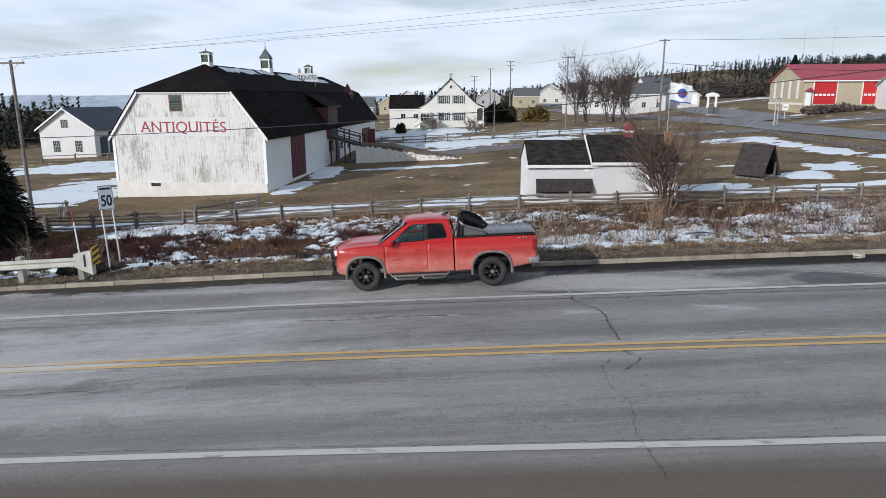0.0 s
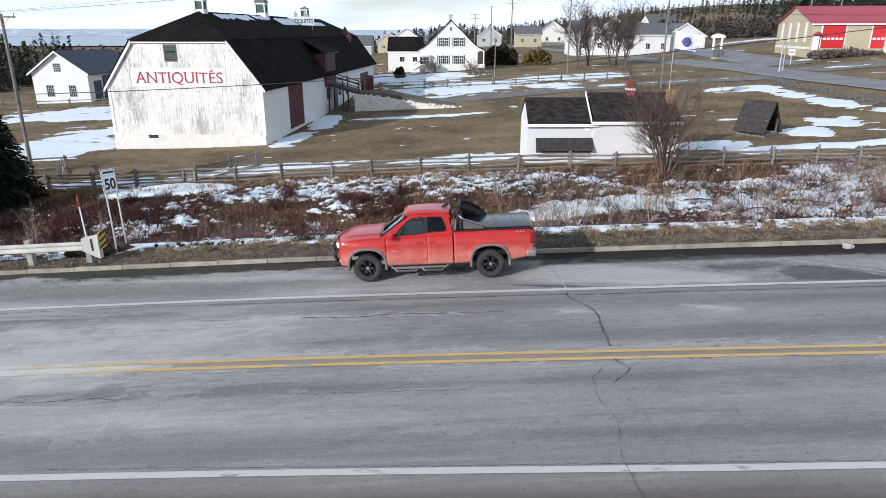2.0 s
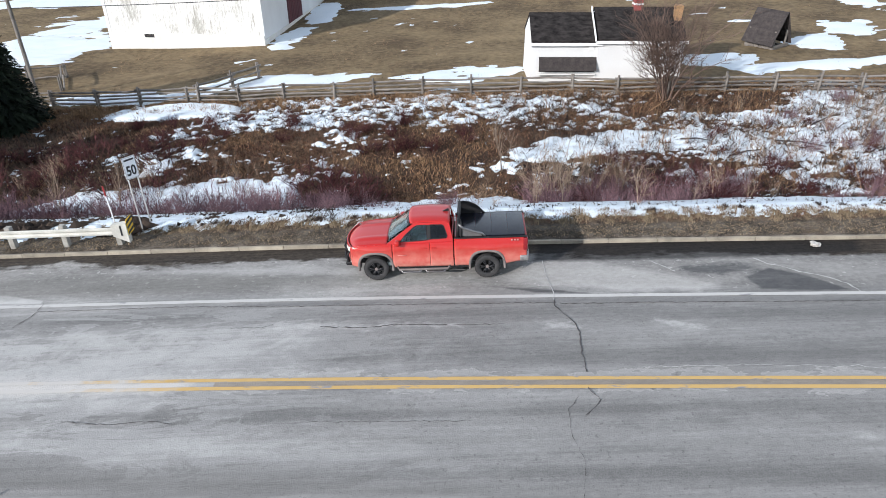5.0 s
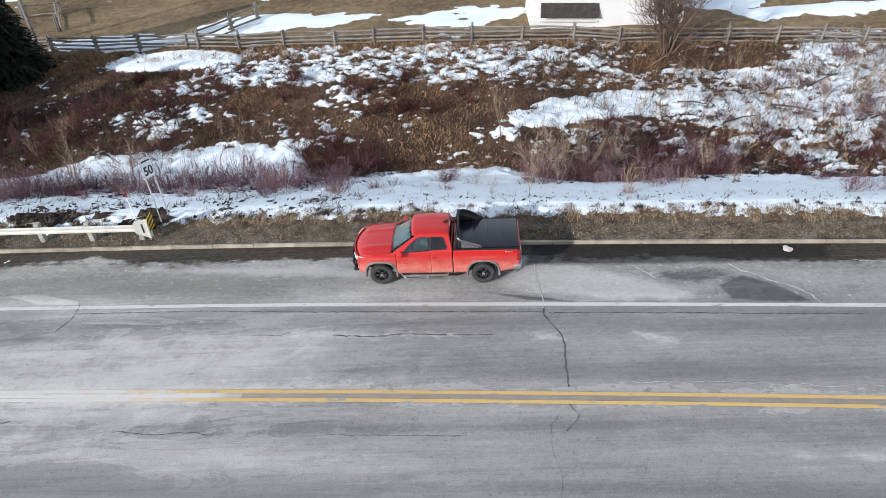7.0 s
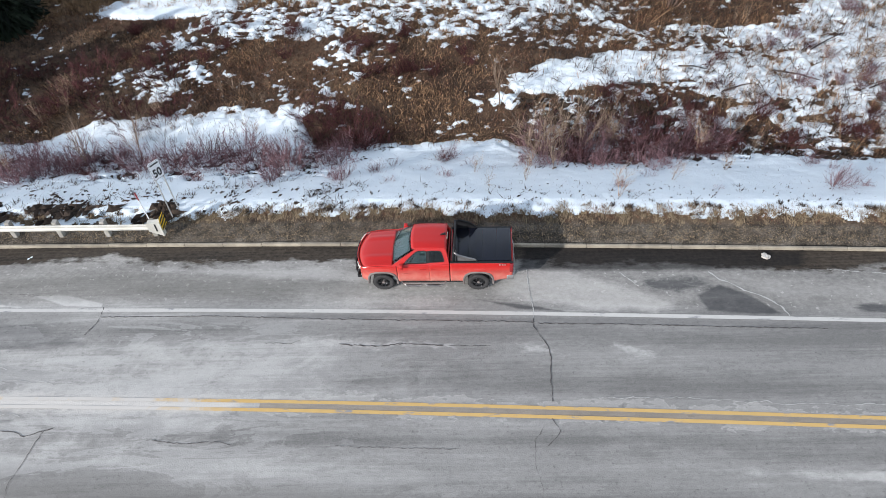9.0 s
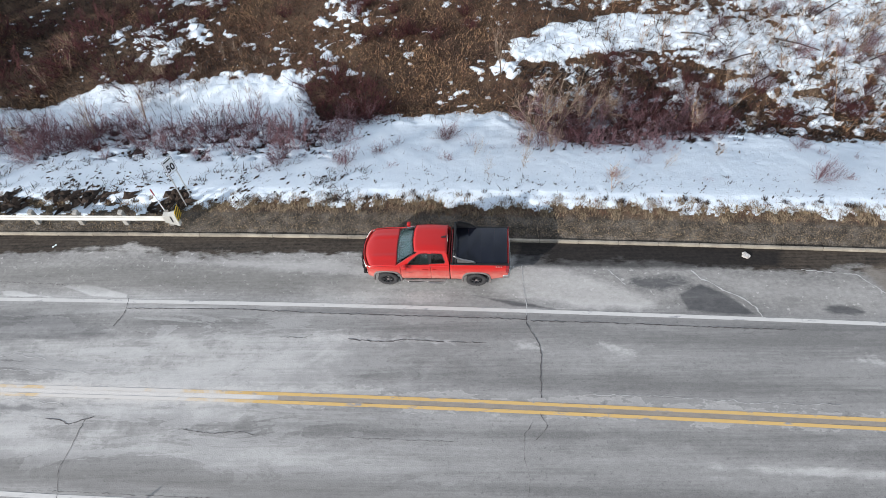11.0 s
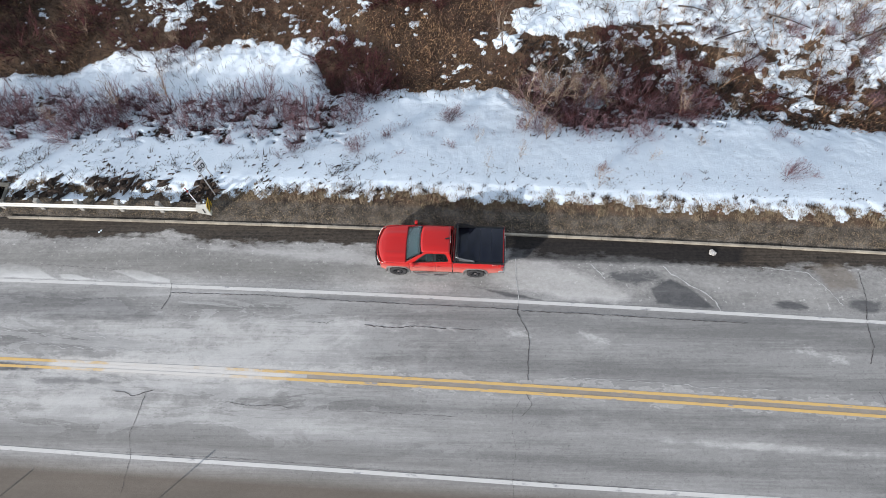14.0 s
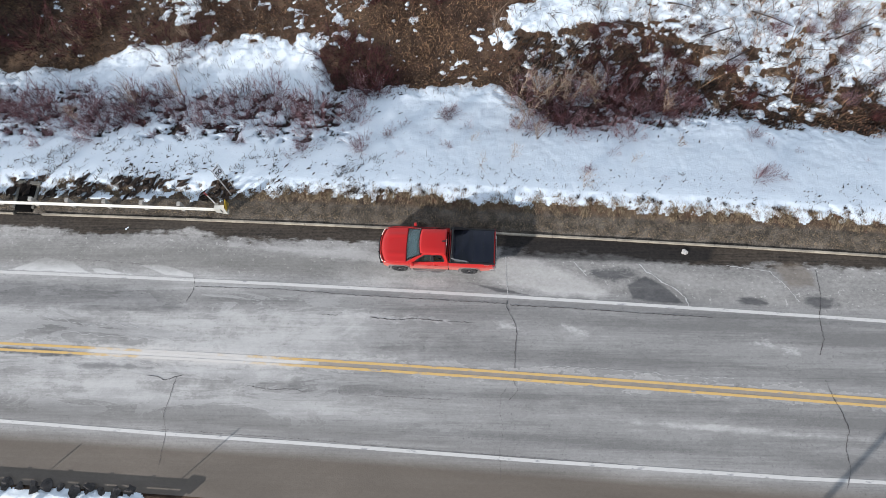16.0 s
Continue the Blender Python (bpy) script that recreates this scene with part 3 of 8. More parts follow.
def snow_depth(x, y):
    """Above zero where snow lies."""
    d = y - middle(x)
    top = np.interp(x, [-26, -22.4, -19.4, -12.8, -8, -7.0, -6.4, -2.9, 2.6, 3.4, 5, 7.3, 10, 13.6, 18, 21.6, 30], [16.9, 17.3, 18.6, 19.2, 19.4, 17.2, 15.8, 16.5, 16.7, 16.1, 14.9, 14.0, 14.8, 15.8, 14.7, 14.4, 14.2])
    ragged = rough_noise(x, d, 1.1, 0) - 0.5
    fine = rough_noise(x, d, 0.4, 5) - 0.5
    low = np.interp(x, [-30, -12, -8, -4, 30], [7.75, 7.95, 8.3, 8.5, 8.5])
    s = np.minimum((d - low + 0.5 * ragged + 0.9 * fine) * 2.2, (top - d + 0.7 * ragged + 0.6 * fine) * 1.6)
    s = np.clip(s, -0.6, 1.3) + 0.5 * fine - 2.0 * (1 - smooth(7.2, 8.0, d)) * (1 - smooth(9, 10, np.abs(x)))
    # bare dark ground under the thickets and between the weeds
    bare = smooth(11.2, 12.2, d) * (1 - smooth(15.0, 16.4, d)) * (1 - smooth(-6.5, -4.5, x)) + 0.5 * smooth(13.6, 14.6, d) * smooth(3.5, 5, x) * (1 - smooth(13, 15, x))
    bare = 1.3 * bare + 0.75 * (1 - smooth(8.4, 9.3, d)) * (1 - smooth(-9, -4, x))
    s = s - 2.6 * smooth(0.50, 0.66, rough_noise(x * 0.8, d * 1.2, 0.36, 4)) * bare
    s = np.clip(s, -0.6, 1.3)

    def lay(x0, d0, rx, rd, amp):
        r = ((x - x0) / rx) ** 2 + ((d - d0) / rd) ** 2
        return amp * np.clip(2.2 * (1 - r), 0, 1)

    b = np.zeros_like(s)
    for p in SNOW_BANK:
        b = np.maximum(b, lay(*p))
    for x0, d0, rx, rd, amp in BARE_BANK:
        r = ((x - x0) / rx) ** 2 + ((d - d0) / rd) ** 2
        b = b - amp * np.clip(2.0 * (1 - r), 0, 1)
    n = 0.5 + 1.75 * (rough_noise(x, d * 1.25, 0.40, 1, 3) - 0.5) + 0.75 * (rough_noise(x, d * 1.4, 1.6, 2, 3) - 0.5)
    b = np.maximum(b, 0)
    s2 = b - 1.05 - 0.45 * (1 - smooth(0.0, 0.4, b)) + (n - 0.5) * 2.4 * np.clip(1.75 - b, 0.3, 1)
    s2 = np.where(d > 14, s2, -0.6)
    return np.maximum(s, np.clip(s2, -0.6, 1))


# centre x, distance from the road, half sizes, cover
SNOW_BANK = [(-18.6, 30.9, 5.6, 1.8, 2.4), (-9, 29.2, 8.5, 3.3, 0.98), (1.5, 29.0, 8, 3.4, 1.02), (8.5, 29.8, 5.5, 2.4, 0.95), (-16.6, 22.4, 3.4, 2.2, 0.66), (-6.1, 23.4, 1.8, 3.0, 0.66), (-8.6, 19.7, 4.6, 0.9, 0.52),
             (-15, 26.8, 4, 1.6, 0.36), (5.6, 21.5, 2.6, 1.2, 1.5), (7.8, 22.4, 3.2, 1.5, 1.5), (11.5, 22.9, 4.5, 1.9, 1.35), (16, 22.2, 5, 2.9, 1.28), (20, 23, 5, 5, 1.22), (25, 25, 6, 9, 1.3), (7, 26.4, 4.5, 1.8, 0.66), (14, 25.6, 5.5, 1.6, 0.85),
             (9.5, 18.0, 6, 3.6, 0.74), (19.5, 19.2, 6, 2.4, 0.95), (17, 16.9, 6, 2.2, 0.72), (-22, 16, 4, 2, 0.5), (2.6, 19.9, 1.6, 0.9, 0.55), (21.5, 31.0, 3.5, 1.8, 0.62)]
# the same, with no snow
BARE_BANK = [(17.0, 30.2, 5.2, 3.4, 1.0), (1.6, 24.2, 2.6, 3.0, 0.5), (0, 18.3, 2.6, 1.3, 0.8), (8.6, 16.4, 3.2, 1.4, 0.35)]
# centre x, y, half sizes
SNOW_FIELD = [(-15.2, 67.5, 1.8, 5), (-14.0, 80, 1.7, 8), (-12.5, 50.0, 7, 1.9), (1.0, 49.0, 5.2, 2.1), (21.5, 49.6, 4, 2.0), (25.5, 46.5, 5, 1.3), (29, 53.5, 2.2, 2.6), (34, 57.3, 2.0, 2.6), (27, 62.3, 1.2, 0.7), (36.2, 55.6, 1.2, 0.5), (36.2, 59.2, 0.7, 0.9), (38.5, 85.5, 4.6, 3.0), (40.2, 78, 2.0, 5), (40.6, 69, 1.7, 6), (42.4, 62, 2.0, 4), (32, 47.5, 3, 1.0), (63, 116.5, 4, 0.9), (61, 102, 5, 1.0), (-50, 96, 14, 8), (-40, 70, 6, 12), (-3, 79.5, 8, 1.2), (3, 106, 18, 7), (-4, 122, 12, 8), (22, 112, 9, 5), (24, 98, 16, 1.2), (-4, 97, 9, 1.3), (-23.5, 47.8, 7, 1.5), (80, 182, 9, 2.2), (92, 181, 6, 2.0)]
sx, sy = np.arange(-37, 42, 0.08), np.arange(18.2, 46, 0.08)
SX, SY = np.meshgrid(sx, sy)
S = snow_depth(SX, SY)
SD = SY - middle(SX)
S = np.where(SD > 32.5, -0.6, S)
SZ = land(SX, SY) + hummocks(SX, SY, SD) + 0.13 * S * (0.4 + 0.6 * smooth(9.5, 12.5, SD)) + 0.04 + (0.02 + 0.015 * smooth(13, 16, SD)) * (rough_noise(SX, SY, 0.7, 3) - 0.5) + (0.014 + 0.016 * smooth(13, 16, SD)) * (rough_noise(SX, SY, 0.22, 8, 2) - 0.5)
keep = (S[:-1, :-1] > -0.42) | (S[1:, 1:] > -0.42)
sheet("snow", sx, sy, SZ, SNOW, keep, "patchy melting snow over the ditch and bank", "snow", "stuff")
sx, sy = np.arange(-72, 104, 0.36), np.arange(43.5, 190, 0.36)
SX, SY = np.meshgrid(sx, sy)
S = np.full(SX.shape, -1.0)
for x0, y0, ax, ay in SNOW_FIELD:
    S = np.maximum(S, 1 - ((SX - x0) / ax) ** 2 - ((SY - y0) / ay) ** 2)
S = np.clip(S, -0.9, 0.7) + (rough_noise(SX, SY * 1.6, 3.2, 2, 5) - 0.52) * 3.0 + (rough_noise(SX * 0.6, SY * 1.6, 0.9, 6, 3) - 0.5) * 1.3
S = np.clip(S, -0.7, 1)
keep = (S[:-1, :-1] > -0.5) | (S[1:, 1:] > -0.5)
sheet("snow", sx, sy, land(SX, SY) + 0.13 * S, SNOW, keep, "thin patches of old snow on the brown field", "snow", "stuff")

# ---- the parked pickup ----
def make_truck_paint():
    m = bpy.data.materials.new("red_car_paint")
    m.use_nodes = True
    n, l = m.node_tree.nodes, m.node_tree.links
    b = n["Principled BSDF"]
    tc = n.new("ShaderNodeTexCoord").outputs["Object"]
    ns, nb = n.new("ShaderNodeTexNoise"), n.new("ShaderNodeTexNoise")
    ns.inputs["Scale"].default_value, ns.inputs["Detail"].default_value = 7, 6
    nb.inputs["Scale"].default_value, nb.inputs["Detail"].default_value = 1.6, 4
    l.new(tc, ns.inputs["Vector"])
    l.new(tc, nb.inputs["Vector"])
    sp = n.new("ShaderNodeSeparateXYZ")
    l.new(tc, sp.inputs[0])
    low = n.new("ShaderNodeMapRange")
    low.inputs["From Min"].default_value, low.inputs["From Max"].default_value = 1.12, 0.35
    l.new(sp.outputs["Z"], low.inputs["Value"])
    # road dust: thicker low down, broken by wipes and splashes
    both = n.new("ShaderNodeMath")
    both.operation = "MULTIPLY_ADD"
    both.inputs[1].default_value = 0.9
    l.new(ns.outputs["Fac"], both.inputs[0])
    l.new(nb.outputs["Fac"], both.inputs[2])
    cut = n.new("ShaderNodeMapRange")
    cut.inputs["From Min"].default_value, cut.inputs["From Max"].default_value = 0.40, 1.6
    l.new(both.outputs[0], cut.inputs["Value"])
    k = n.new("ShaderNodeMath")
    k.operation = "MULTIPLY"
    l.new(low.outputs["Result"], k.inputs[0])
    l.new(cut.outputs["Result"], k.inputs[1])
    k2 = n.new("ShaderNodeMath")
    k2.operation = "MULTIPLY_ADD"
    k2.inputs[1].default_value, k2.inputs[2].default_value = 1.3, 0.012
    l.new(k.outputs[0], k2.inputs[0])
    mx = n.new("ShaderNodeMix")
    mx.data_type = "RGBA"
    mx.inputs["A"].default_value, mx.inputs["B"].default_value = (0.40, 0.011, 0.010, 1), (0.52, 0.27, 0.21, 1)
    l.new(k2.outputs[0], mx.inputs["Factor"])
    l.new(mx.outputs["Result"], b.inputs["Base Color"])
    rr = n.new("ShaderNodeMath")
    rr.operation = "MULTIPLY_ADD"
    rr.inputs[1].default_value, rr.inputs[2].default_value = 0.5, 0.30
    l.new(k2.outputs[0], rr.inputs[0])
    l.new(rr.outputs[0], b.inputs["Roughness"])
    b.inputs["Coat Weight"].default_value, b.inputs["Coat Roughness"].default_value = 0.5, 0.08
    b.inputs["Specular IOR Level"].default_value = 0.22
    return m


RED = make_truck_paint()
BLACK_PLASTIC = mat("black_plastic", (0.012, 0.012, 0.013), 0.55, spec=0.3, vary=0.2, space="Object", size=0.4, fine=0.02, bump=0.05)
GREY_TRIM = mat("dusty_grey_trim", (0.14, 0.12, 0.112), 0.75, vary=0.35, space="Object", size=0.25, fine=0.02)
RUBBER = mat("tyre_rubber", (0.028, 0.027, 0.027), 0.85, vary=0.45, space="Object", size=0.2, fine=0.02, bump=0.2)
RIM = mat("black_alloy", (0.035, 0.035, 0.037), 0.35, 0.6, vary=0.3, space="Object", size=0.2, fine=0.02, bump=0)
CHROME = mat("chrome", (0.27, 0.26, 0.255), 0.4, 1.0, vary=0.2, space="Object", size=0.3, fine=0.02, bump=0)
TONNEAU = mat("tonneau_vinyl", (0.004, 0.005, 0.010), 0.22, spec=0.6, vary=0.25, space="Object", size=0.8, fine=0.01, bump=0.1)
DUSTY = mat("dusty_badge", (0.50, 0.17, 0.15), 0.6, space="Object")
SILVER = mat("dusty_silver", (0.30, 0.29, 0.285), 0.5, 0.6, vary=0.3, space="Object", size=0.2, fine=0.02, bump=0)
MESH_GREY = mat("grey_mesh_panel", (0.085, 0.08, 0.08), 0.7, space="Object", size=0.1)
LAMP = mat("headlight_lens", (0.72, 0.68, 0.60), 0.1, vary=0.15, space="Object", size=0.1, bump=0, coat=1.0)
TAIL = mat("tail_light", (0.20, 0.008, 0.012), 0.12, vary=0.2, space="Object", size=0.1, bump=0, coat=1.0)
# trim lightened towards teal in place of sky mirrored in the side glass
INSIDE = mat("cab_trim", (0.15, 0.18, 0.18), 0.8, vary=0.2, space="Object", size=0.3)


def make_glass(name, tint):
    m = bpy.data.materials.new(name)
    m.use_nodes = True
    b = m.node_tree.nodes["Principled BSDF"]
    b.inputs["Base Color"].default_value = (*tint, 1)
    b.inputs["Roughness"].default_value, b.inputs["Transmission Weight"].default_value, b.inputs["IOR"].default_value = 0.02, 1.0, 1.45
    return m


CAR_GLASS = make_glass("car_glass", (0.72, 0.91, 0.91))
DARK_GLASS = make_glass("tinted_glass", (0.10, 0.11, 0.12))


def grid(bm, us, vs, place):
    rows = [[bm.verts.new(place(u, v)) for u in us] for v in vs]
    for a, b in zip(rows, rows[1:]):
        for k in range(len(us) - 1):
            bm.faces.new((a[k], a[k + 1], b[k + 1], b[k]))
    return bm


def thick(bm, t):
    bmesh.ops.recalc_face_normals(bm, faces=bm.faces)
    bmesh.ops.solidify(bm, geom=bm.faces[:], thickness=t)
    return bm


def lathe(bm, profile, n=32, cx=0.0, cz=0.0):
    """Turn (radius, y) points about the y axis."""
    rings = [[bm.verts.new((cx + r * math.cos(2 * math.pi * k / n), y, cz + r * math.sin(2 * math.pi * k / n))) for k in range(n)] for r, y in profile]
    for a, b in zip(rings, rings[1:]):
        for k in range(n):
            bm.faces.new((a[k], a[(k + 1) % n], b[(k + 1) % n], b[k]))
    bmesh.ops.recalc_face_normals(bm, faces=bm.faces)
    return bm


BASE, ARCH, HUB = 3.258, 0.475, 0.39


def half_width(x, z):
    w = np.interp(x, [-0.95, -0.73, -0.5, -0.2, 0.5, 2.3, 3.9, 4.42], [0.74, 0.828, 0.890, 0.922, 0.925, 0.925, 0.925, 0.885])
    flare = 0.022 * max(math.exp(-((math.hypot(x - c, z - HUB) - 0.5) / 0.13) ** 2) for c in (0, BASE))
    up, down = max(0, z - 0.86), max(0, 0.78 - z)
    crease = 0.018 * math.exp(-((z - 0.99) / 0.045) ** 2) - 0.016 * math.exp(-((z - 0.80) / 0.10) ** 2) + 0.012 * math.exp(-((z - 0.58) / 0.06) ** 2)
    return w - 0.42 * up * up - 0.16 * down * down + flare + crease - 0.012


def panel_top(x):
    return float(np.interp(x, [-0.75, -0.5, -0.2, 0.2, 0.5, 1.6, 2.29, 2.31, 4.42], [1.055, 1.10, 1.13, 1.15, 1.165, 1.19, 1.215, 1.275, 1.285]))


def panel_foot(x):
    z = float(np.interp(x, [-0.75, -0.4, 0.5, 2.3, 3.8, 4.42], [0.46, 0.42, 0.42, 0.42, 0.46, 0.56]))
    for c in (0, BASE):
        if abs(x - c) < ARCH:
            z = max(z, HUB + ARCH * (1 - (abs(x - c) / ARCH) ** 2.6) ** (1 / 2.6))
    return z


def side_panel(x0, x1, side):
    cuts = {x0, x1}
    for c in (0, BASE):
        cuts |= {c + ARCH * math.cos(math.pi * k / 20) for k in range(21)}
    cuts |= set(np.arange(x0, x1, 0.06))
    xs = sorted(x for x in cuts if x0 <= x <= x1)
    vs = [k / 14 for k in range(15)]
    bm = grid(bmesh.new(), xs, vs, lambda x, v: (x, side * half_width(x, (z := panel_foot(x) + (panel_top(x) - panel_foot(x)) * v)), z))
    bmesh.ops.remove_doubles(bm, verts=bm.verts[:], dist=1e-4)
    return thick(bm, -0.02 * side if side < 0 else -0.02)


def nose_x(y):
    return -0.93 + 0.25 * (abs(y) / 0.86) ** 2.1


def pillar_y(z):
    return 0.865 - 0.26 * (z - 1.17) / 0.53 - 0.03 * max(0, z - 1.5)


def build_truck(m):
    truck = thing("pickup_truck", "muddy red extended-cab pickup truck parked by the kerb", "pickup truck", m)
    P = lambda name, bm, material, parent=truck, label="", shade=True: part(name, bm, material, parent, label, shade)
    for s in (-1, 1):
        P("fender", side_panel(-0.73, 0.512, s), RED)
        door = P("door", side_panel(0.522, 1.605, s), RED)
        back = P("rear_door", side_panel(1.615, 2.282, s), RED)
        bed = P("bed_side", side_panel(2.315, 4.40, s), RED)
        y = s * 0.93
        P("door_handle", made((1.30, y - 0.012, 1.015, 1.50, y + 0.012, 1.05), bevel=0.008), RED, door)
        P("badge", made((0.66, s * 0.914, 0.80, 0.90, s * 0.919, 0.82)), DUSTY, door, "pale badge bar")
        P("door_handle", made((1.66, y - 0.012, 1.025, 1.80, y + 0.012, 1.058), bevel=0.008), RED, back)
        P("badge", made((3.94, s * 0.86, 1.185, 4.01, s * 0.888, 1.23), (4.03, s * 0.86, 1.185, 4.10, s * 0.888, 1.23), (4.12, s * 0.86, 1.185, 4.17, s * 0.888, 1.23)), DUSTY, bed, "pale badge bar")
        # arch trim
        for c in (0, BASE):
            bm = bmesh.new()
            arc = [math.radians(a) for a in range(-8, 189, 7)]
            square = lambda a: 1 / (abs(math.cos(a)) ** 2.6 + abs(math.sin(a)) ** 2.6) ** (1 / 2.6)
            lip = (-0.005, 0.0, 0.058, 0.066)
            grid(bm, arc, (0, 1, 2, 3), lambda a, v: (c + (ARCH + lip[v]) * square(a) * math.cos(a), s * ((0.86, 0.945, 0.94, 0.915)[v] - (0.03 if c == 0 and math.cos(a) < -0.6 else 0)), HUB + (ARCH + lip[v]) * square(a) * math.sin(a)))
            bmesh.ops.recalc_face_normals(bm, faces=bm.faces)
            P("arch_trim", bm, GREY_TRIM)
            bm = bmesh.new()
            grid(bm, arc, (0.50, 0.91), lambda a, v: (c + (ARCH + 0.012) * square(a) * math.cos(a), s * v, HUB + (ARCH + 0.012) * square(a) * math.sin(a)))
            P("wheel_well", bm, BLACK_PLASTIC)
        # step bar under the doors
        bm = bmesh.new()
        tube(bm, [(0.62, s * 0.86, 0.44), (0.68, s * 0.95, 0.36), (2.1, s * 0.95, 0.36), (2.18, s * 0.86, 0.44)], 0.035, n=8)
        step = P("step_bar", bm, GREY_TRIM)
        for x0, x1 in ((0.72, 1.36), (1.44, 2.06)):
            bm = bmesh.new()
            tube(bm, [(x0, s * 0.95, 0.36), (x0 + 0.07, s * 0.99, 0.29), (x1 - 0.07, s * 0.99, 0.29), (x1, s * 0.95, 0.36)], 0.03, n=8)
            box(bm, x0 + 0.09, s * 0.95, 0.285, x1 - 0.09, s * 1.03, 0.31, bevel=0.008)
            P("step_pad", bm, CHROME, step)
        P("sill", made((0.5, s * 0.80, 0.36, 2.75, s * 0.89, 0.44), bevel=0.02), BLACK_PLASTIC)
        # upper cab side with its window openings
        outer = [(0.34, 1.15), (0.66, 1.36), (1.10, 1.655), (1.2, 1.70), (1.6, 1.725), (2.06, 1.715), (2.16, 1.66), (2.29, 1.21), (1.6, 1.18)]
        w1 = [(0.76, 1.215), (0.88, 1.36), (1.16, 1.585), (1.25, 1.625), (1.50, 1.638), (1.53, 1.61), (1.54, 1.245), (1.2, 1.23)]
        w2 = [(1.64, 1.27), (1.63, 1.615), (1.66, 1.638), (1.98, 1.63), (2.03, 1.60), (2.13, 1.34), (2.10, 1.29)]
        bm = holed(bmesh.new(), outer, [w1, w2], lambda u, v: (u, s * pillar_y(v), v), (0, -0.03 * s, 0))
        P("cab_side", bm, RED, shade=False)
        for w, g in ((w1, CAR_GLASS), (w2, DARK_GLASS)):
            bm = bmesh.new()
            vs = [bm.verts.new((u, s * (pillar_y(v) - 0.012), v)) for u, v in w]
            bm.faces.new(vs)
            bmesh.ops.triangulate(bm, faces=bm.faces[:])
            P("side_window", thick(bm, 0.006), g, shade=False)
            bm = bmesh.new()
            tube(bm, [(u, s * (pillar_y(v) + 0.002), v) for u, v in w + w[:1]], 0.013, n=5)
            P("window_seal", bm, BLACK_PLASTIC)
        P("b_pillar_cover", slab(bmesh.new(), [(u, s * (pillar_y(v) + 0.004), v) for u, v in ((1.545, 1.25), (1.635, 1.26), (1.63, 1.635), (1.53, 1.63))], (0, s * 0.004, 0)), BLACK_PLASTIC, shade=False)
        mirror = P("mirror", made((0.62, s * 0.90, 1.15, 0.76, s * 1.06, 1.32), bevel=0.045), RED)
        P("mirror_arm", made((0.64, s * 0.85, 1.16, 0.74, s * 0.96, 1.21), bevel=0.015), BLACK_PLASTIC, mirror)
        # lamps
        bm = grid(bmesh.new(), [0, .25, .5, .75, 1], [0, .5, 1], lambda u, v: ((nose_x(0.52 + 0.31 * u) - 0.045 if u < 0.9 else -0.60), s * (0.50 + 0.352 * u), 0.88 + 0.14 * v + 0.05 * u))
        P("headlight", thick(bm, 0.03), LAMP, label="clear headlight lens")
        P("fog_light", made((nose_x(0.66) - 0.01, s * 0.60, 0.50, nose_x(0.66) + 0.05, s * 0.70, 0.59), bevel=0.02), LAMP)
        tl = P("tail_light", made((4.30, s * 0.79, 0.88, 4.425, s * 0.905, 1.26), bevel=0.02), TAIL)
        P("reverse_lamp", made((4.40, s * 0.80, 1.0, 4.43, s * 0.89, 1.07), bevel=0.008), LAMP, tl)
    # nose
    ys = np.linspace(-0.825, 0.825, 25)
    bm = grid(bmesh.new(), ys, np.linspace(0.46, 1.07, 9), lambda y, z: (nose_x(y) + 0.25 * max(0, z - 0.93) ** 1.5 + 0.35 * max(0, 0.6 - z) ** 1.5, y, z))
    nose = P("front_fascia", thick(bm, 0.03), RED)
    P("grille", made(*[(nose_x(0.3) - 0.05, -0.46, z, nose_x(0.3) - 0.01, 0.46, z + 0.05) for z in (0.68, 0.77, 0.86, 0.95)], bevel=0.01), BLACK_PLASTIC, nose)
    P("grille_bar", made((nose_x(0.2) - 0.045, -0.47, 0.785, nose_x(0.2) - 0.005, 0.47, 0.81), bevel=0.006), BLACK_PLASTIC, nose)
    P("lower_bumper", made((-0.93, -0.7, 0.40, -0.62, 0.7, 0.52), bevel=0.03), BLACK_PLASTIC)
    bm = bmesh.new()
    for y in (-0.30, 0.30):
        tube(bm, [(-0.84, y, 0.42), (-0.95, y, 0.55), (-0.975, y, 0.88), (-0.94, y, 0.96)], 0.033, n=8)
    tube(bm, [(-0.82, -0.72, 0.56), (-0.95, -0.5, 0.62), (-0.98, 0, 0.63), (-0.95, 0.5, 0.62), (-0.82, 0.72, 0.56)], 0.038, n=8)
    tube(bm, [(-0.78, -0.74, 0.90), (-0.92, -0.52, 0.94), (-0.96, 0, 0.95), (-0.92, 0.52, 0.94), (-0.78, 0.74, 0.90)], 0.03, n=8)
    for y in (-0.74, 0.74):
        tube(bm, [(-0.78, y, 0.90), (-0.86, y, 0.74), (-0.82, y * 0.97, 0.56)], 0.033, n=8)
    P("bull_bar", bm, BLACK_PLASTIC)

    def bonnet(u, v):
        y = u * np.interp(v, [0, 0.15, 1], [0.765, 0.842, 0.872])
        x = (nose_x(y) + 0.05) * (1 - v) + 0.37 * v
        edge = panel_top(min(max(x, -0.7), 0.45)) + 0.002
        lift = 0.065 * (1 - u ** 2) ** 0.8 + 0.022 * (smooth(0.38, 0.5, abs(u)) - smooth(0.60, 0.68, abs(u))) * smooth(0.05, 0.3, v)
        return (x, y, edge + lift * smooth(-0.1, 0.25, v) - 0.055 * (1 - smooth(0, 0.12, v)))

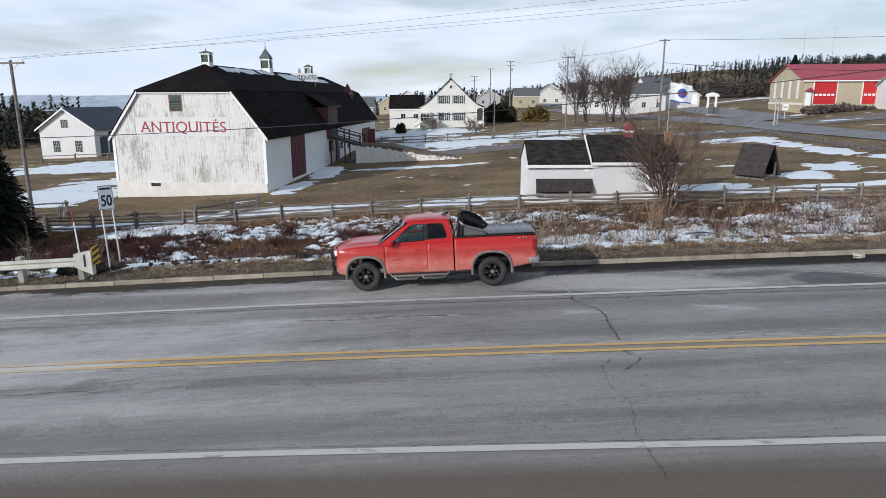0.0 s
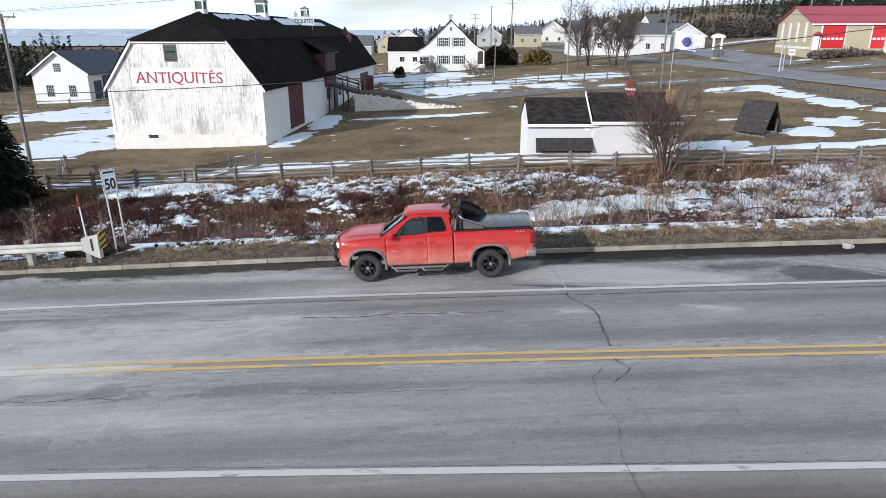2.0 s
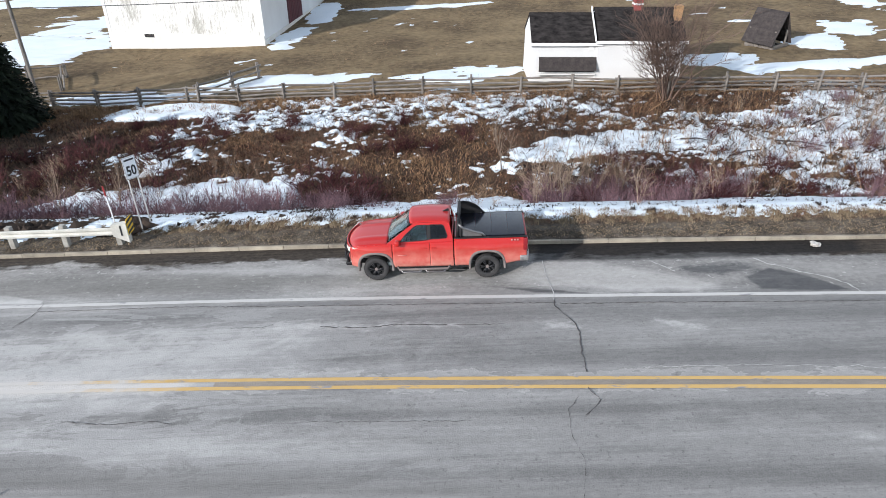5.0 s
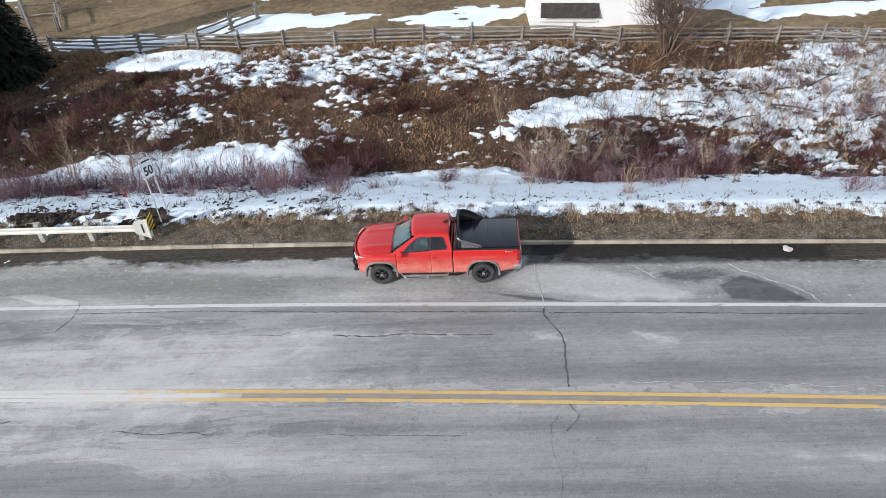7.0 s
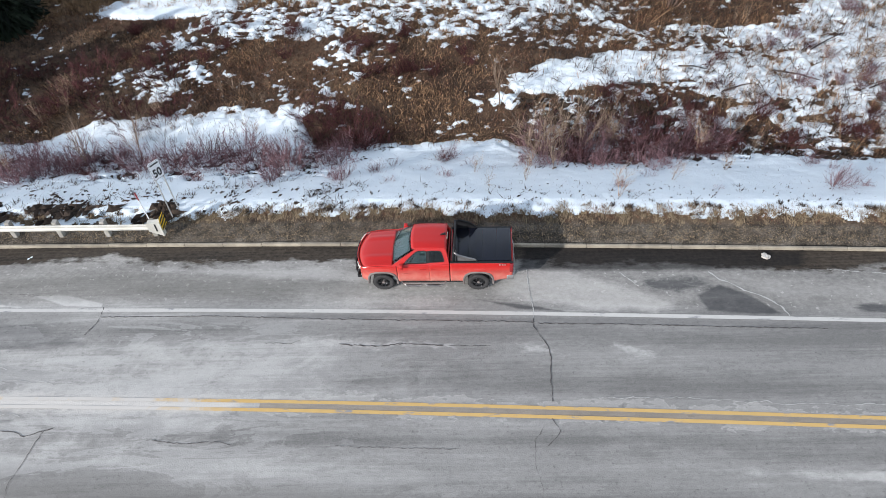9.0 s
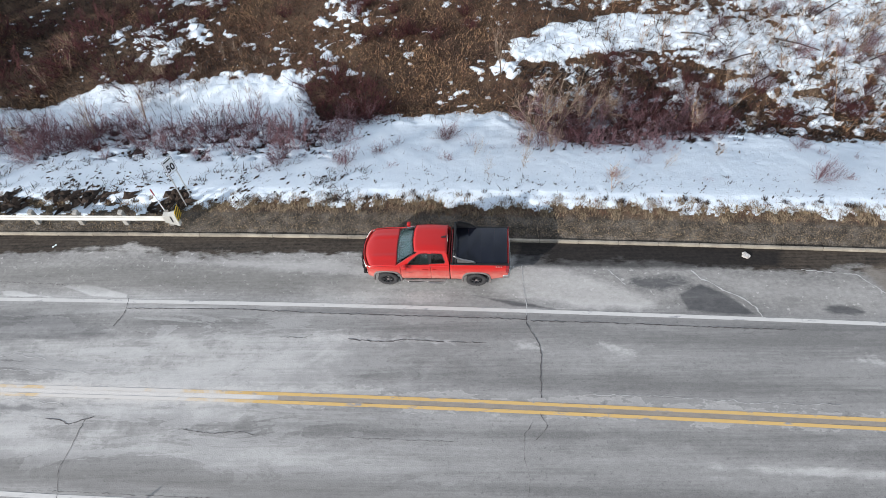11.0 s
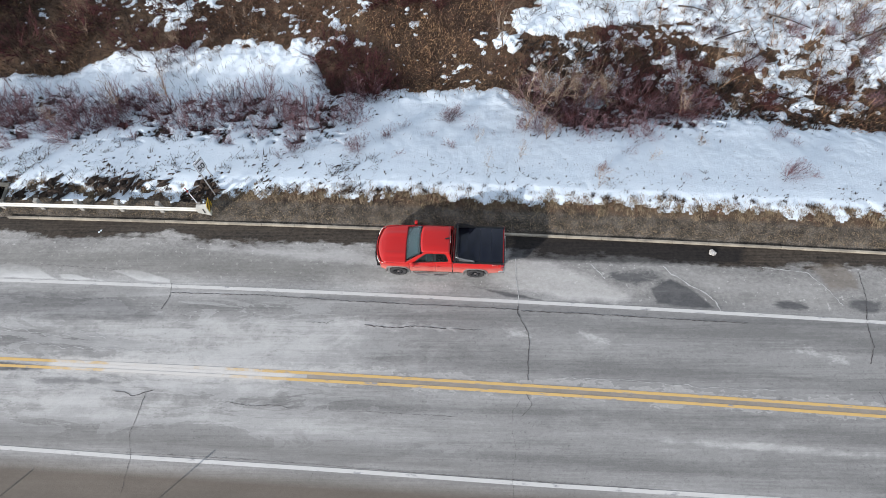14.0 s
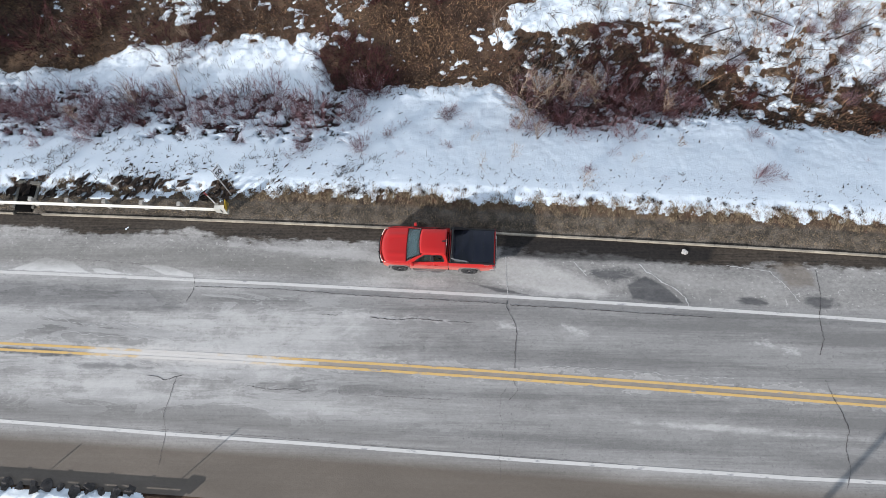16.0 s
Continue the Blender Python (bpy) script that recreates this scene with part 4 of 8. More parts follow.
    P("bonnet", thick(grid(bmesh.new(), np.linspace(-1, 1, 33), np.linspace(0, 1, 19), bonnet), 0.02), RED)
    P("cowl", thick(grid(bmesh.new(), np.linspace(-0.79, 0.79, 9), (0.30, 0.43), lambda y, x: (x + 0.05 * (1 - (y / 0.8) ** 2) * -1, y, 1.155 + 0.05 * (1 - (y / 0.8) ** 2))), 0.02), BLACK_PLASTIC)
    screen = grid(bmesh.new(), np.linspace(-1, 1, 13), np.linspace(0, 1, 7), lambda u, v: (0.36 + 0.76 * v - 0.09 * (1 - u * u), u * (0.80 - 0.17 * v), 1.165 + 0.51 * v + 0.02 * (1 - u * u)))
    P("windscreen", thick(screen, 0.006), CAR_GLASS)
    for y in (-0.35, 0.25):
        bm = bmesh.new()
        tube(bm, [(0.38, y, 1.215), (0.52, y + 0.3, 1.31), (0.60, y + 0.46, 1.37)], 0.012, n=5)
        P("wiper", bm, BLACK_PLASTIC)
    P("roof", thick(grid(bmesh.new(), np.linspace(-1, 1, 21), np.linspace(0, 1, 13), lambda u, v: (1.06 + 1.15 * v - 0.07 * (1 - u * u) * (1 - v), u * (0.60 + 0.012 * math.sin(math.pi * v)), 1.675 + 0.05 * math.sin(math.pi * min(1, 0.15 + v * 0.75)) + 0.06 * (1 - u ** 4) + 0.0015 * math.cos(u * 12))), 0.03), RED)
    bm = slab(bmesh.new(), [(1.98, -0.025, 1.77), (2.17, -0.025, 1.775), (2.17, -0.025, 1.84), (2.12, -0.025, 1.845)], (0, 0.05, 0))
    P("roof_aerial", bm, BLACK_PLASTIC, shade=False)
    P("brake_lamp", made((2.20, -0.16, 1.715, 2.225, 0.16, 1.75), bevel=0.008), LAMP)
    bm = holed(bmesh.new(), [(-0.86, 0.8), (0.86, 0.8), (0.84, 1.21), (0.62, 1.70), (-0.62, 1.70), (-0.84, 1.21)], [[(-0.66, 1.27), (0.66, 1.27), (0.54, 1.62), (-0.54, 1.62)]], lambda u, v: (2.29 - 0.22 * max(0, v - 1.21), u, v), (-0.03, 0, 0))
    P("cab_back", bm, RED, shade=False)
    bm = bmesh.new()
    bm.faces.new([bm.verts.new((2.265 - 0.22 * max(0, v - 1.21), u, v)) for u, v in ((-0.66, 1.27), (0.66, 1.27), (0.54, 1.62), (-0.54, 1.62))])
    P("rear_window", thick(bm, 0.006), DARK_GLASS, shade=False)
    # cab inside
    for s in (-1, 1):
        P("door_card", made((0.56, s * 0.83, 0.55, 2.24, s * 0.855, 1.19), bevel=0.01), INSIDE)
    P("headliner", made((1.12, -0.56, 1.665, 2.14, 0.56, 1.68)), INSIDE)
    P("cab_floor", made((0.3, -0.85, 0.45, 2.25, 0.85, 0.55)), INSIDE, shade=False)
    # dashboard colour lightened to teal, standing in for sky reflected by the windscreen
    dash = P("dashboard", made((0.38, -0.80, 0.85, 0.85, 0.80, 1.16), bevel=0.06), mat("sky_sheen_dashboard", (0.13, 0.19, 0.195), 0.6, space="Object", vary=0.3, size=0.3))
    bm = bmesh.new()
    ring = [(1.0 + 0.07 * math.sin(a), -0.38 + 0.19 * math.cos(a), 1.08 + 0.17 * math.sin(a)) for a in np.linspace(0, 2 * math.pi, 20)]
    tube(bm, ring, 0.016, n=6)
    P("steering_wheel", bm, BLACK_PLASTIC, dash)
    for y in (-0.38, 0.38):
        seat = P("seat", made((1.15, y - 0.26, 0.6, 1.68, y + 0.26, 0.78), bevel=0.06), INSIDE)
        P("seat_back", made((1.60, y - 0.25, 0.75, 1.78, y + 0.25, 1.34), bevel=0.06), INSIDE, seat)
        P("headrest", made((1.66, y - 0.13, 1.36, 1.78, y + 0.13, 1.54), bevel=0.04), INSIDE, seat)
    # bed
    P("bed_floor", made((2.31, -0.80, 0.62, 4.36, 0.80, 0.70)), BLACK_PLASTIC, shade=False)
    P("bed_front", made((2.33, -0.86, 0.62, 2.37, 0.86, 1.25)), RED, shade=False)
    gate = P("tailgate", made((4.35, -0.80, 0.60, 4.41, 0.80, 1.275), bevel=0.02), RED)
    P("gate_handle", made((4.40, -0.14, 1.10, 4.425, 0.14, 1.17), bevel=0.01), BLACK_PLASTIC, gate)
    for s in (-1, 1):
        P("bed_rail", made((2.33, s * 0.76, 1.27, 4.40, s * 0.865, 1.30), bevel=0.012), BLACK_PLASTIC)
    for k in range(4):
        x = 2.46 + 0.474 * k
        P("cover_panel", made((x, -0.765, 1.285, x + 0.470, 0.765, 1.325), bevel=0.004), TONNEAU)
    # sports bar behind the cab
    for s in (-1, 1):
        bm = bmesh.new()
        tube(bm, [(2.42, s * 0.80, 1.29), (2.44, s * 0.77, 1.58), (2.46, s * 0.70, 1.75), (2.47, s * 0.58, 1.80)], 0.042, n=8)
        bar = P("bar_post", bm, BLACK_PLASTIC)
        bm = bmesh.new()
        tube(bm, [(2.53, s * 0.80, 1.29), (2.535, s * 0.775, 1.55), (2.53, s * 0.71, 1.71), (2.50, s * 0.60, 1.78)], 0.026, n=8)
        P("inner_post", bm, BLACK_PLASTIC, bar)
        bm = bmesh.new()
        tube(bm, [(2.46, s * 0.75, 1.69), (2.58, s * 0.77, 1.57), (2.85, s * 0.785, 1.48), (3.12, s * 0.79, 1.40), (3.22, s * 0.79, 1.30)], 0.034, n=8)
        P("bar_brace", bm, CHROME if s < 0 else BLACK_PLASTIC, bar, "weathered silver tube")
    bm = bmesh.new()
    tube(bm, [(2.47, -0.60, 1.80), (2.48, -0.3, 1.815), (2.48, 0.3, 1.815), (2.47, 0.60, 1.80)], 0.042, n=8)
    P("bar_top", bm, BLACK_PLASTIC)
    sail = [(2.47, 0.74, 1.30), (2.47, 0.70, 1.72), (2.56, 0.71, 1.76), (2.72, 0.725, 1.73), (2.90, 0.74, 1.65), (3.05, 0.755, 1.54), (3.13, 0.77, 1.43), (3.15, 0.78, 1.33)]
    P("bar_panel", slab(bmesh.new(), sail, (0, 0.03, 0)), BLACK_PLASTIC, shade=False)
    P("bar_panel", slab(bmesh.new(), [(2.47, -0.775, 1.31), (2.49, -0.76, 1.62), (2.72, -0.775, 1.50), (3.08, -0.79, 1.38), (3.14, -0.79, 1.31)], (0, 0.012, 0)), MESH_GREY, shade=False)
    P("rear_bumper", made((4.34, -0.78, 0.54, 4.48, 0.78, 0.70), (4.20, -0.91, 0.52, 4.45, -0.76, 0.70), (4.20, 0.76, 0.52, 4.45, 0.91, 0.70), bevel=0.04), SILVER)
    P("bumper_step", made((4.34, -0.62, 0.69, 4.46, 0.62, 0.715), bevel=0.008), BLACK_PLASTIC)
    P("number_plate", made((4.481, -0.16, 0.55, 4.487, 0.16, 0.67)), LAMP, shade=False)
    P("chassis", made((-0.6, -0.45, 0.34, 4.3, -0.35, 0.46), (-0.6, 0.35, 0.34, 4.3, 0.45, 0.46), (-0.1, -0.72, 0.34, 0.1, 0.72, 0.42), (BASE - 0.1, -0.72, 0.34, BASE + 0.1, 0.72, 0.42), (0.4, -0.5, 0.35, 2.2, 0.5, 0.5)), BLACK_PLASTIC, shade=False)
    # wheels
    for c in (0, BASE):
        for s in (-1, 1):
            prof = [(0.235, -0.115), (0.25, -0.128), (0.33, -0.134), (0.365, -0.122), (0.388, -0.095), (0.39, 0), (0.388, 0.095), (0.365, 0.122), (0.33, 0.134), (0.25, 0.128), (0.235, 0.115)]
            bm = lathe(bmesh.new(), prof, 40)
            for k in range(40):
                for yy in (-0.095, 0.095):
                    a = 2 * math.pi * (k + (0.5 if yy > 0 else 0)) / 40
                    vs = bmesh.ops.create_cube(bm, size=1, matrix=Matrix.Translation((0.386 * math.cos(a), yy, 0.386 * math.sin(a))) @ Matrix.Rotation(-a, 4, "Y") @ Matrix.Diagonal((0.012, 0.06, 0.034, 1)))
            wheel = thing("wheel", "", "")
            wheel.parent = truck
            wheel.matrix_basis = pose(c, s * 0.805, HUB * 0.95, 0, 0, 0 if s < 0 else 180) @ Matrix.Scale(0.95, 4)
            P("tyre", bm, RUBBER, wheel)
            bm = lathe(bmesh.new(), [(0.236, -0.112), (0.222, -0.122), (0.214, -0.10), (0.205, -0.03), (0.05, -0.02)], 40)
            P("rim", bm, RIM, wheel)
            bm = bmesh.new()
            for k in range(6):
                for da in (-0.16, 0.16):
                    a = 2 * math.pi * k / 6
                    p0, p1 = (0.05 * math.cos(a), -0.10, 0.05 * math.sin(a)), (0.215 * math.cos(a + da), -0.112, 0.215 * math.sin(a + da))
                    tube(bm, [p0, p1], 0.022, 0.016, n=5)
            P("spokes", bm, RIM, wheel)
            P("hub_cap", lathe(bmesh.new(), [(0.06, -0.085), (0.055, -0.118), (0.035, -0.124), (0.0, -0.125)], 16), GREY_TRIM, wheel)
    return truck


build_truck(Matrix.Translation((-1.92, 17.30, -0.352)) @ pose(0, 0, 0, -2.0, -3.0, -1.94))

# ---- buildings ----
def make_peeling():
    """White paint flaking off grey vertical boards."""
    m = bpy.data.materials.new("peeling_white_boards")
    m.use_nodes = True
    n, l = m.node_tree.nodes, m.node_tree.links
    b = n["Principled BSDF"]
    b.inputs["Roughness"].default_value = 0.75
    tc = n.new("ShaderNodeTexCoord").outputs["Object"]

    def tex(scale, detail, stretch):
        mp = n.new("ShaderNodeMapping")
        mp.inputs["Scale"].default_value = stretch
        l.new(tc, mp.inputs["Vector"])
        t = n.new("ShaderNodeTexNoise")
        t.inputs["Scale"].default_value, t.inputs["Detail"].default_value, t.inputs["Roughness"].default_value = scale, detail, 0.65
        l.new(mp.outputs["Vector"], t.inputs["Vector"])
        return t.outputs["Fac"]

    big, streak, fine = tex(0.42, 4, (1, 1, 0.8)), tex(1.0, 6, (7.0, 7.0, 0.55)), tex(1.0, 3, (26.0, 26.0, 2.2))

    def add(a, f, c):
        k = n.new("ShaderNodeMath")
        k.operation = "MULTIPLY_ADD"
        l.new(a, k.inputs[0])
        k.inputs[1].default_value = f
        if isinstance(c, float):
            k.inputs[2].default_value = c
        else:
            l.new(c, k.inputs[2])
        return k.outputs[0]

    rp = n.new("ShaderNodeValToRGB")
    e = rp.color_ramp.elements
    e[0].position, e[0].color = 0.525, (0.70, 0.69, 0.66, 1)
    e[1].position, e[1].color = 0.63, (0.34, 0.335, 0.30, 1)
    l.new(add(big, 0.48, add(streak, 0.46, add(fine, 0.42, -0.145))), rp.inputs["Fac"])
    # gaps between the boards
    sp = n.new("ShaderNodeSeparateXYZ")
    l.new(tc, sp.inputs[0])
    gap = n.new("ShaderNodeMath")
    gap.operation = "PINGPONG"
    gap.inputs[1].default_value = 0.13
    l.new(sp.outputs["X"], gap.inputs[0])
    edge = n.new("ShaderNodeMapRange")
    edge.inputs["From Min"].default_value, edge.inputs["From Max"].default_value = 0.0, 0.028
    edge.inputs["To Min"].default_value, edge.inputs["To Max"].default_value = 0.86, 1.0
    l.new(gap.outputs[0], edge.inputs["Value"])
    mul = n.new("ShaderNodeMix")
    mul.data_type, mul.blend_type = "RGBA", "MULTIPLY"
    mul.inputs["Factor"].default_value = 1.0
    l.new(rp.outputs["Color"], mul.inputs["A"])
    l.new(edge.outputs["Result"], mul.inputs["B"])
    l.new(mul.outputs["Result"], b.inputs["Base Color"])
    bp = n.new("ShaderNodeBump")
    bp.inputs["Strength"].default_value, bp.inputs["Distance"].default_value = 0.3, 0.02
    l.new(streak, bp.inputs["Height"])
    l.new(bp.outputs["Normal"], b.inputs["Normal"])
    return m


PEELING = make_peeling()
WHITE_STONE = mat("whitewashed_stone", (0.74, 0.725, 0.68), 0.85, vary=0.22, size=0.9, fine=0.35, bump=0.4, second=(0.64, 0.61, 0.55))
WHITE_TRIM = mat("white_trim", (0.80, 0.80, 0.78), 0.5, vary=0.05)
OXBLOOD = mat("dark_red_wood", (0.085, 0.018, 0.022), 0.7, vary=0.3, size=0.6, fine=0.05, stretch=(1, 1, 0.2))
SIGN_RED = mat("sign_red", (0.34, 0.025, 0.035), 0.6, vary=0.15, size=0.5)
GREEN_SLATS = mat("green_louvre", (0.05, 0.09, 0.065), 0.7)
BROWN_FRAME = mat("brown_frame", (0.13, 0.07, 0.045), 0.7)
GREY_WOOD = mat("weathered_wood", (0.23, 0.208, 0.185), 0.9, vary=0.3, size=0.6, fine=0.05, bump=0.5, second=(0.12, 0.105, 0.09), rnd=0.2)
DARK_WOOD = mat("dark_wood", (0.055, 0.047, 0.045), 0.85, vary=0.35, size=0.5, fine=0.05, bump=0.4)
OLD_SHINGLES = mat("old_wood_shingles", (0.060, 0.049, 0.045), 0.9, vary=0.5, size=0.35, fine=0.1, bump=0.9, second=(0.022, 0.018, 0.018))
SHED_ROOF = mat("worn_black_shingles", (0.045, 0.040, 0.038), 0.95, vary=0.6, size=0.3, fine=0.1, bump=0.6, second=(0.010, 0.009, 0.009), spec=0.1, stretch=(0.5, 1, 1))
BLUE_SHINGLES = mat("blue_grey_shingles", (0.075, 0.085, 0.11), 0.85, vary=0.2, size=1.0, fine=0.1, bump=0.3)
GREY_SHINGLES = mat("grey_shingles", (0.10, 0.105, 0.11), 0.85, vary=0.2, size=1.0, fine=0.1, bump=0.3)
CREAM = mat("cream_siding", (0.70, 0.685, 0.62), 0.6, vary=0.06, size=2, fine=0.1)
BEIGE = mat("beige_siding", (0.43, 0.37, 0.25), 0.6, vary=0.08, size=3, fine=0.1, rnd=0.0)
GREY_SIDING = mat("grey_siding", (0.42, 0.43, 0.43), 0.65, vary=0.1, size=2, fine=0.1)
RED_METAL = mat("red_metal_roof", (0.34, 0.03, 0.05), 0.45, vary=0.1, size=3, fine=0.3, bump=0.1)
RED_DOOR = mat("bright_red_door", (0.50, 0.018, 0.022), 0.45, vary=0.08, size=1)
BLUE_DOOR = mat("dark_blue_door", (0.03, 0.055, 0.10), 0.5, vary=0.15)
PALE_FRAME = mat("pale_green_frame", (0.42, 0.46, 0.42), 0.6, vary=0.1)
PANE = mat("window_pane", (0.03, 0.035, 0.04), 0.08, vary=0.4, size=2, bump=0, spec=0.8)
BRICK_RED = mat("red_brick", (0.30, 0.06, 0.055), 0.85, vary=0.2, size=0.4, fine=0.06, bump=0.4)
TAN_STONE = mat("tan_boards", (0.36, 0.21, 0.10), 0.85, vary=0.25, size=0.4, fine=0.06, bump=0.4)
EARTH = mat("bare_earth", (0.11, 0.088, 0.06), 0.95, vary=0.3, size=1, fine=0.1, bump=0.6)
BLUE_PAINT = mat("sign_blue", (0.03, 0.10, 0.36), 0.5, vary=0.1)


def lettering(text, size, depth, material, name, parent, m, narrow=1.0, bold=0.0):
    cu = bpy.data.curves.new(name, "FONT")
    cu.body, cu.size, cu.extrude, cu.offset = text, size, depth, bold
    cu.align_x, cu.align_y = "CENTER", "BOTTOM_BASELINE"
    tmp = bpy.data.objects.new("tmp", cu)
    scene.collection.objects.link(tmp)
    me = bpy.data.meshes.new_from_object(tmp.evaluated_get(bpy.context.evaluated_depsgraph_get()))
    bpy.data.objects.remove(tmp)
    me.materials.clear()
    me.materials.append(material)
    ob = new(name, me)
    ob.parent = parent
    ob.matrix_basis = m @ Matrix.Diagonal((narrow, 1, 1, 1))
    return ob


def window(parent, m, w, h, cols=2, rows=2, frame=WHITE_TRIM, pane=PANE, t=0.06, bars=0.05, shutters=None):
    """A framed window, proud of its wall; local x across, z up, -y outward."""
    bm = made((-w / 2 - t, -0.05, -t, w / 2 + t, 0.02, 0), (-w / 2 - t, -0.05, h, w / 2 + t, 0.02, h + t), (-w / 2 - t, -0.05, 0, -w / 2, 0.02, h), (w / 2, -0.05, 0, w / 2 + t, 0.02, h))
    for k in range(1, cols):
        x = -w / 2 + w * k / cols
        box(bm, x - bars / 2, -0.035, 0, x + bars / 2, 0.0, h)
    for k in range(1, rows):
        z = h * k / rows
        box(bm, -w / 2, -0.034, z - bars / 2, w / 2, 0.0, z + bars / 2)
    win = part("window", bm, frame, parent)
    win.matrix_basis = m
    part("pane", made((-w / 2, -0.015, 0, w / 2, 0.01, h)), pane, win)
    if shutters:
        for s in (-1, 1):
            part("shutter", made((s * (w / 2 + t + 0.02), -0.05, -t, s * (w / 2 + t + 0.20), 0.0, h + t)), shutters, win)
    return win


def gable_house(name, label, m, w, d, eave, ridge, wall, roof, along="y", wins=(), over=0.35, ends=None, group="", shutters=None, frame=WHITE_TRIM, category="house", chimney=None, deep=1.0):
    """Walls with a pitched roof; local x across the front, y back, front face at y=0."""
    h = thing(name, label, category, m, group)
    if along == "y":
        sect = [(-w / 2, -deep), (w / 2, -deep), (w / 2, eave), (0, ridge), (-w / 2, eave)]
        part("wall", slab(bmesh.new(), [(x, 0, z) for x, z in sect], (0, d, 0)), wall, h)
        for s in (-1, 1):
            k = (ridge - eave) / (w / 2)
            x1 = w / 2 + over
            pts = [(0, -over, ridge + 0.03), (s * x1, -over, eave - k * over + 0.03), (s * x1, d + over, eave - k * over + 0.03), (0, d + over, ridge + 0.03)]
            part("roof", slab(bmesh.new(), pts, (0, 0, 0.16)), roof, h)
            part("bargeboard", slab(bmesh.new(), [(0, -over - 0.05, ridge - 0.12), (s * x1, -over - 0.05, eave - k * over - 0.12), (s * x1, -over - 0.05, eave - k * over + 0.16), (0, -over - 0.05, ridge + 0.16)], (0, 0.045, 0)), WHITE_TRIM, h)
    else:
        sect = [(0, -deep), (d, -deep), (d, eave), (d / 2, ridge), (0, eave)]
        part("wall", slab(bmesh.new(), [(-w / 2, y, z) for y, z in sect], (w, 0, 0)), wall, h)
        k, end = (ridge - eave) / (d / 2), over if ends is None else ends
        for s in (-1, 1):
            y1 = d / 2 + s * (d / 2 + over)
            z1 = eave - k * over + 0.03
            pts = [(-w / 2 - end, d / 2, ridge + 0.03), (-w / 2 - end, y1, z1), (w / 2 + end, y1, z1), (w / 2 + end, d / 2, ridge + 0.03)]
            part("roof", slab(bmesh.new(), pts, (0, 0, 0.16)), roof, h)
        part("fascia", made((-w / 2 - over, -over - 0.03, eave - k * over - 0.12, w / 2 + over, -over, eave - k * over + 0.08)), WHITE_TRIM, h)
    for x, z, ww, hh, c, r in wins:
        window(h, pose(x, -0.01, z), ww, hh, c, r, frame, shutters=shutters)
    if chimney:
        x, y, z0, z1, s = chimney
        part("chimney", made((x - s, y - s, z0, x + s, y + s, z1), (x - s * 1.2, y - s * 1.2, z1 - 0.15, x + s * 1.2, y + s * 1.2, z1)), BRICK_RED, h)
    return h


def cupola(parent, x, y, z, w, h, cap, spire):
    bm = made(*[(x + sx * w / 2 - 0.06, y + sy * w / 2 - 0.06, z - 1.2, x + sx * w / 2 + 0.06, y + sy * w / 2 + 0.06, z + h) for sx in (-1, 1) for sy in (-1, 1)], (x - w / 2, y - w / 2, z - 1.2, x + w / 2, y + w / 2, z + h * 0.28), (x - w / 2, y - w / 2, z + h * 0.85, x + w / 2, y + w / 2, z + h))
    c = part("cupola", bm, WHITE_TRIM, parent)
    part("louvre", made((x - w / 2 + 0.06, y - w / 2 + 0.06, z + h * 0.28, x + w / 2 - 0.06, y + w / 2 - 0.06, z + h * 0.85)), GREEN_SLATS, c)
    bm = bmesh.new()
    o = w / 2 + 0.14
    base = [bm.verts.new((x + a * o, y + b * o, z + h)) for a, b in ((-1, -1), (1, -1), (1, 1), (-1, 1))]
    top = bm.verts.new((x, y, z + h + cap))
    bm.faces.new(base[::-1])
    for k in range(4):
        bm.faces.new((base[k], base[(k + 1) % 4], top))
    part("cap", bm, GREY_SHINGLES, c)
    if spire:
        bm = bmesh.new()
        tube(bm, [(x, y, z + h + cap - 0.1), (x, y, z + h + cap + spire)], 0.06, 0.02, n=6)
        part("finial", bm, DARK_WOOD, c)


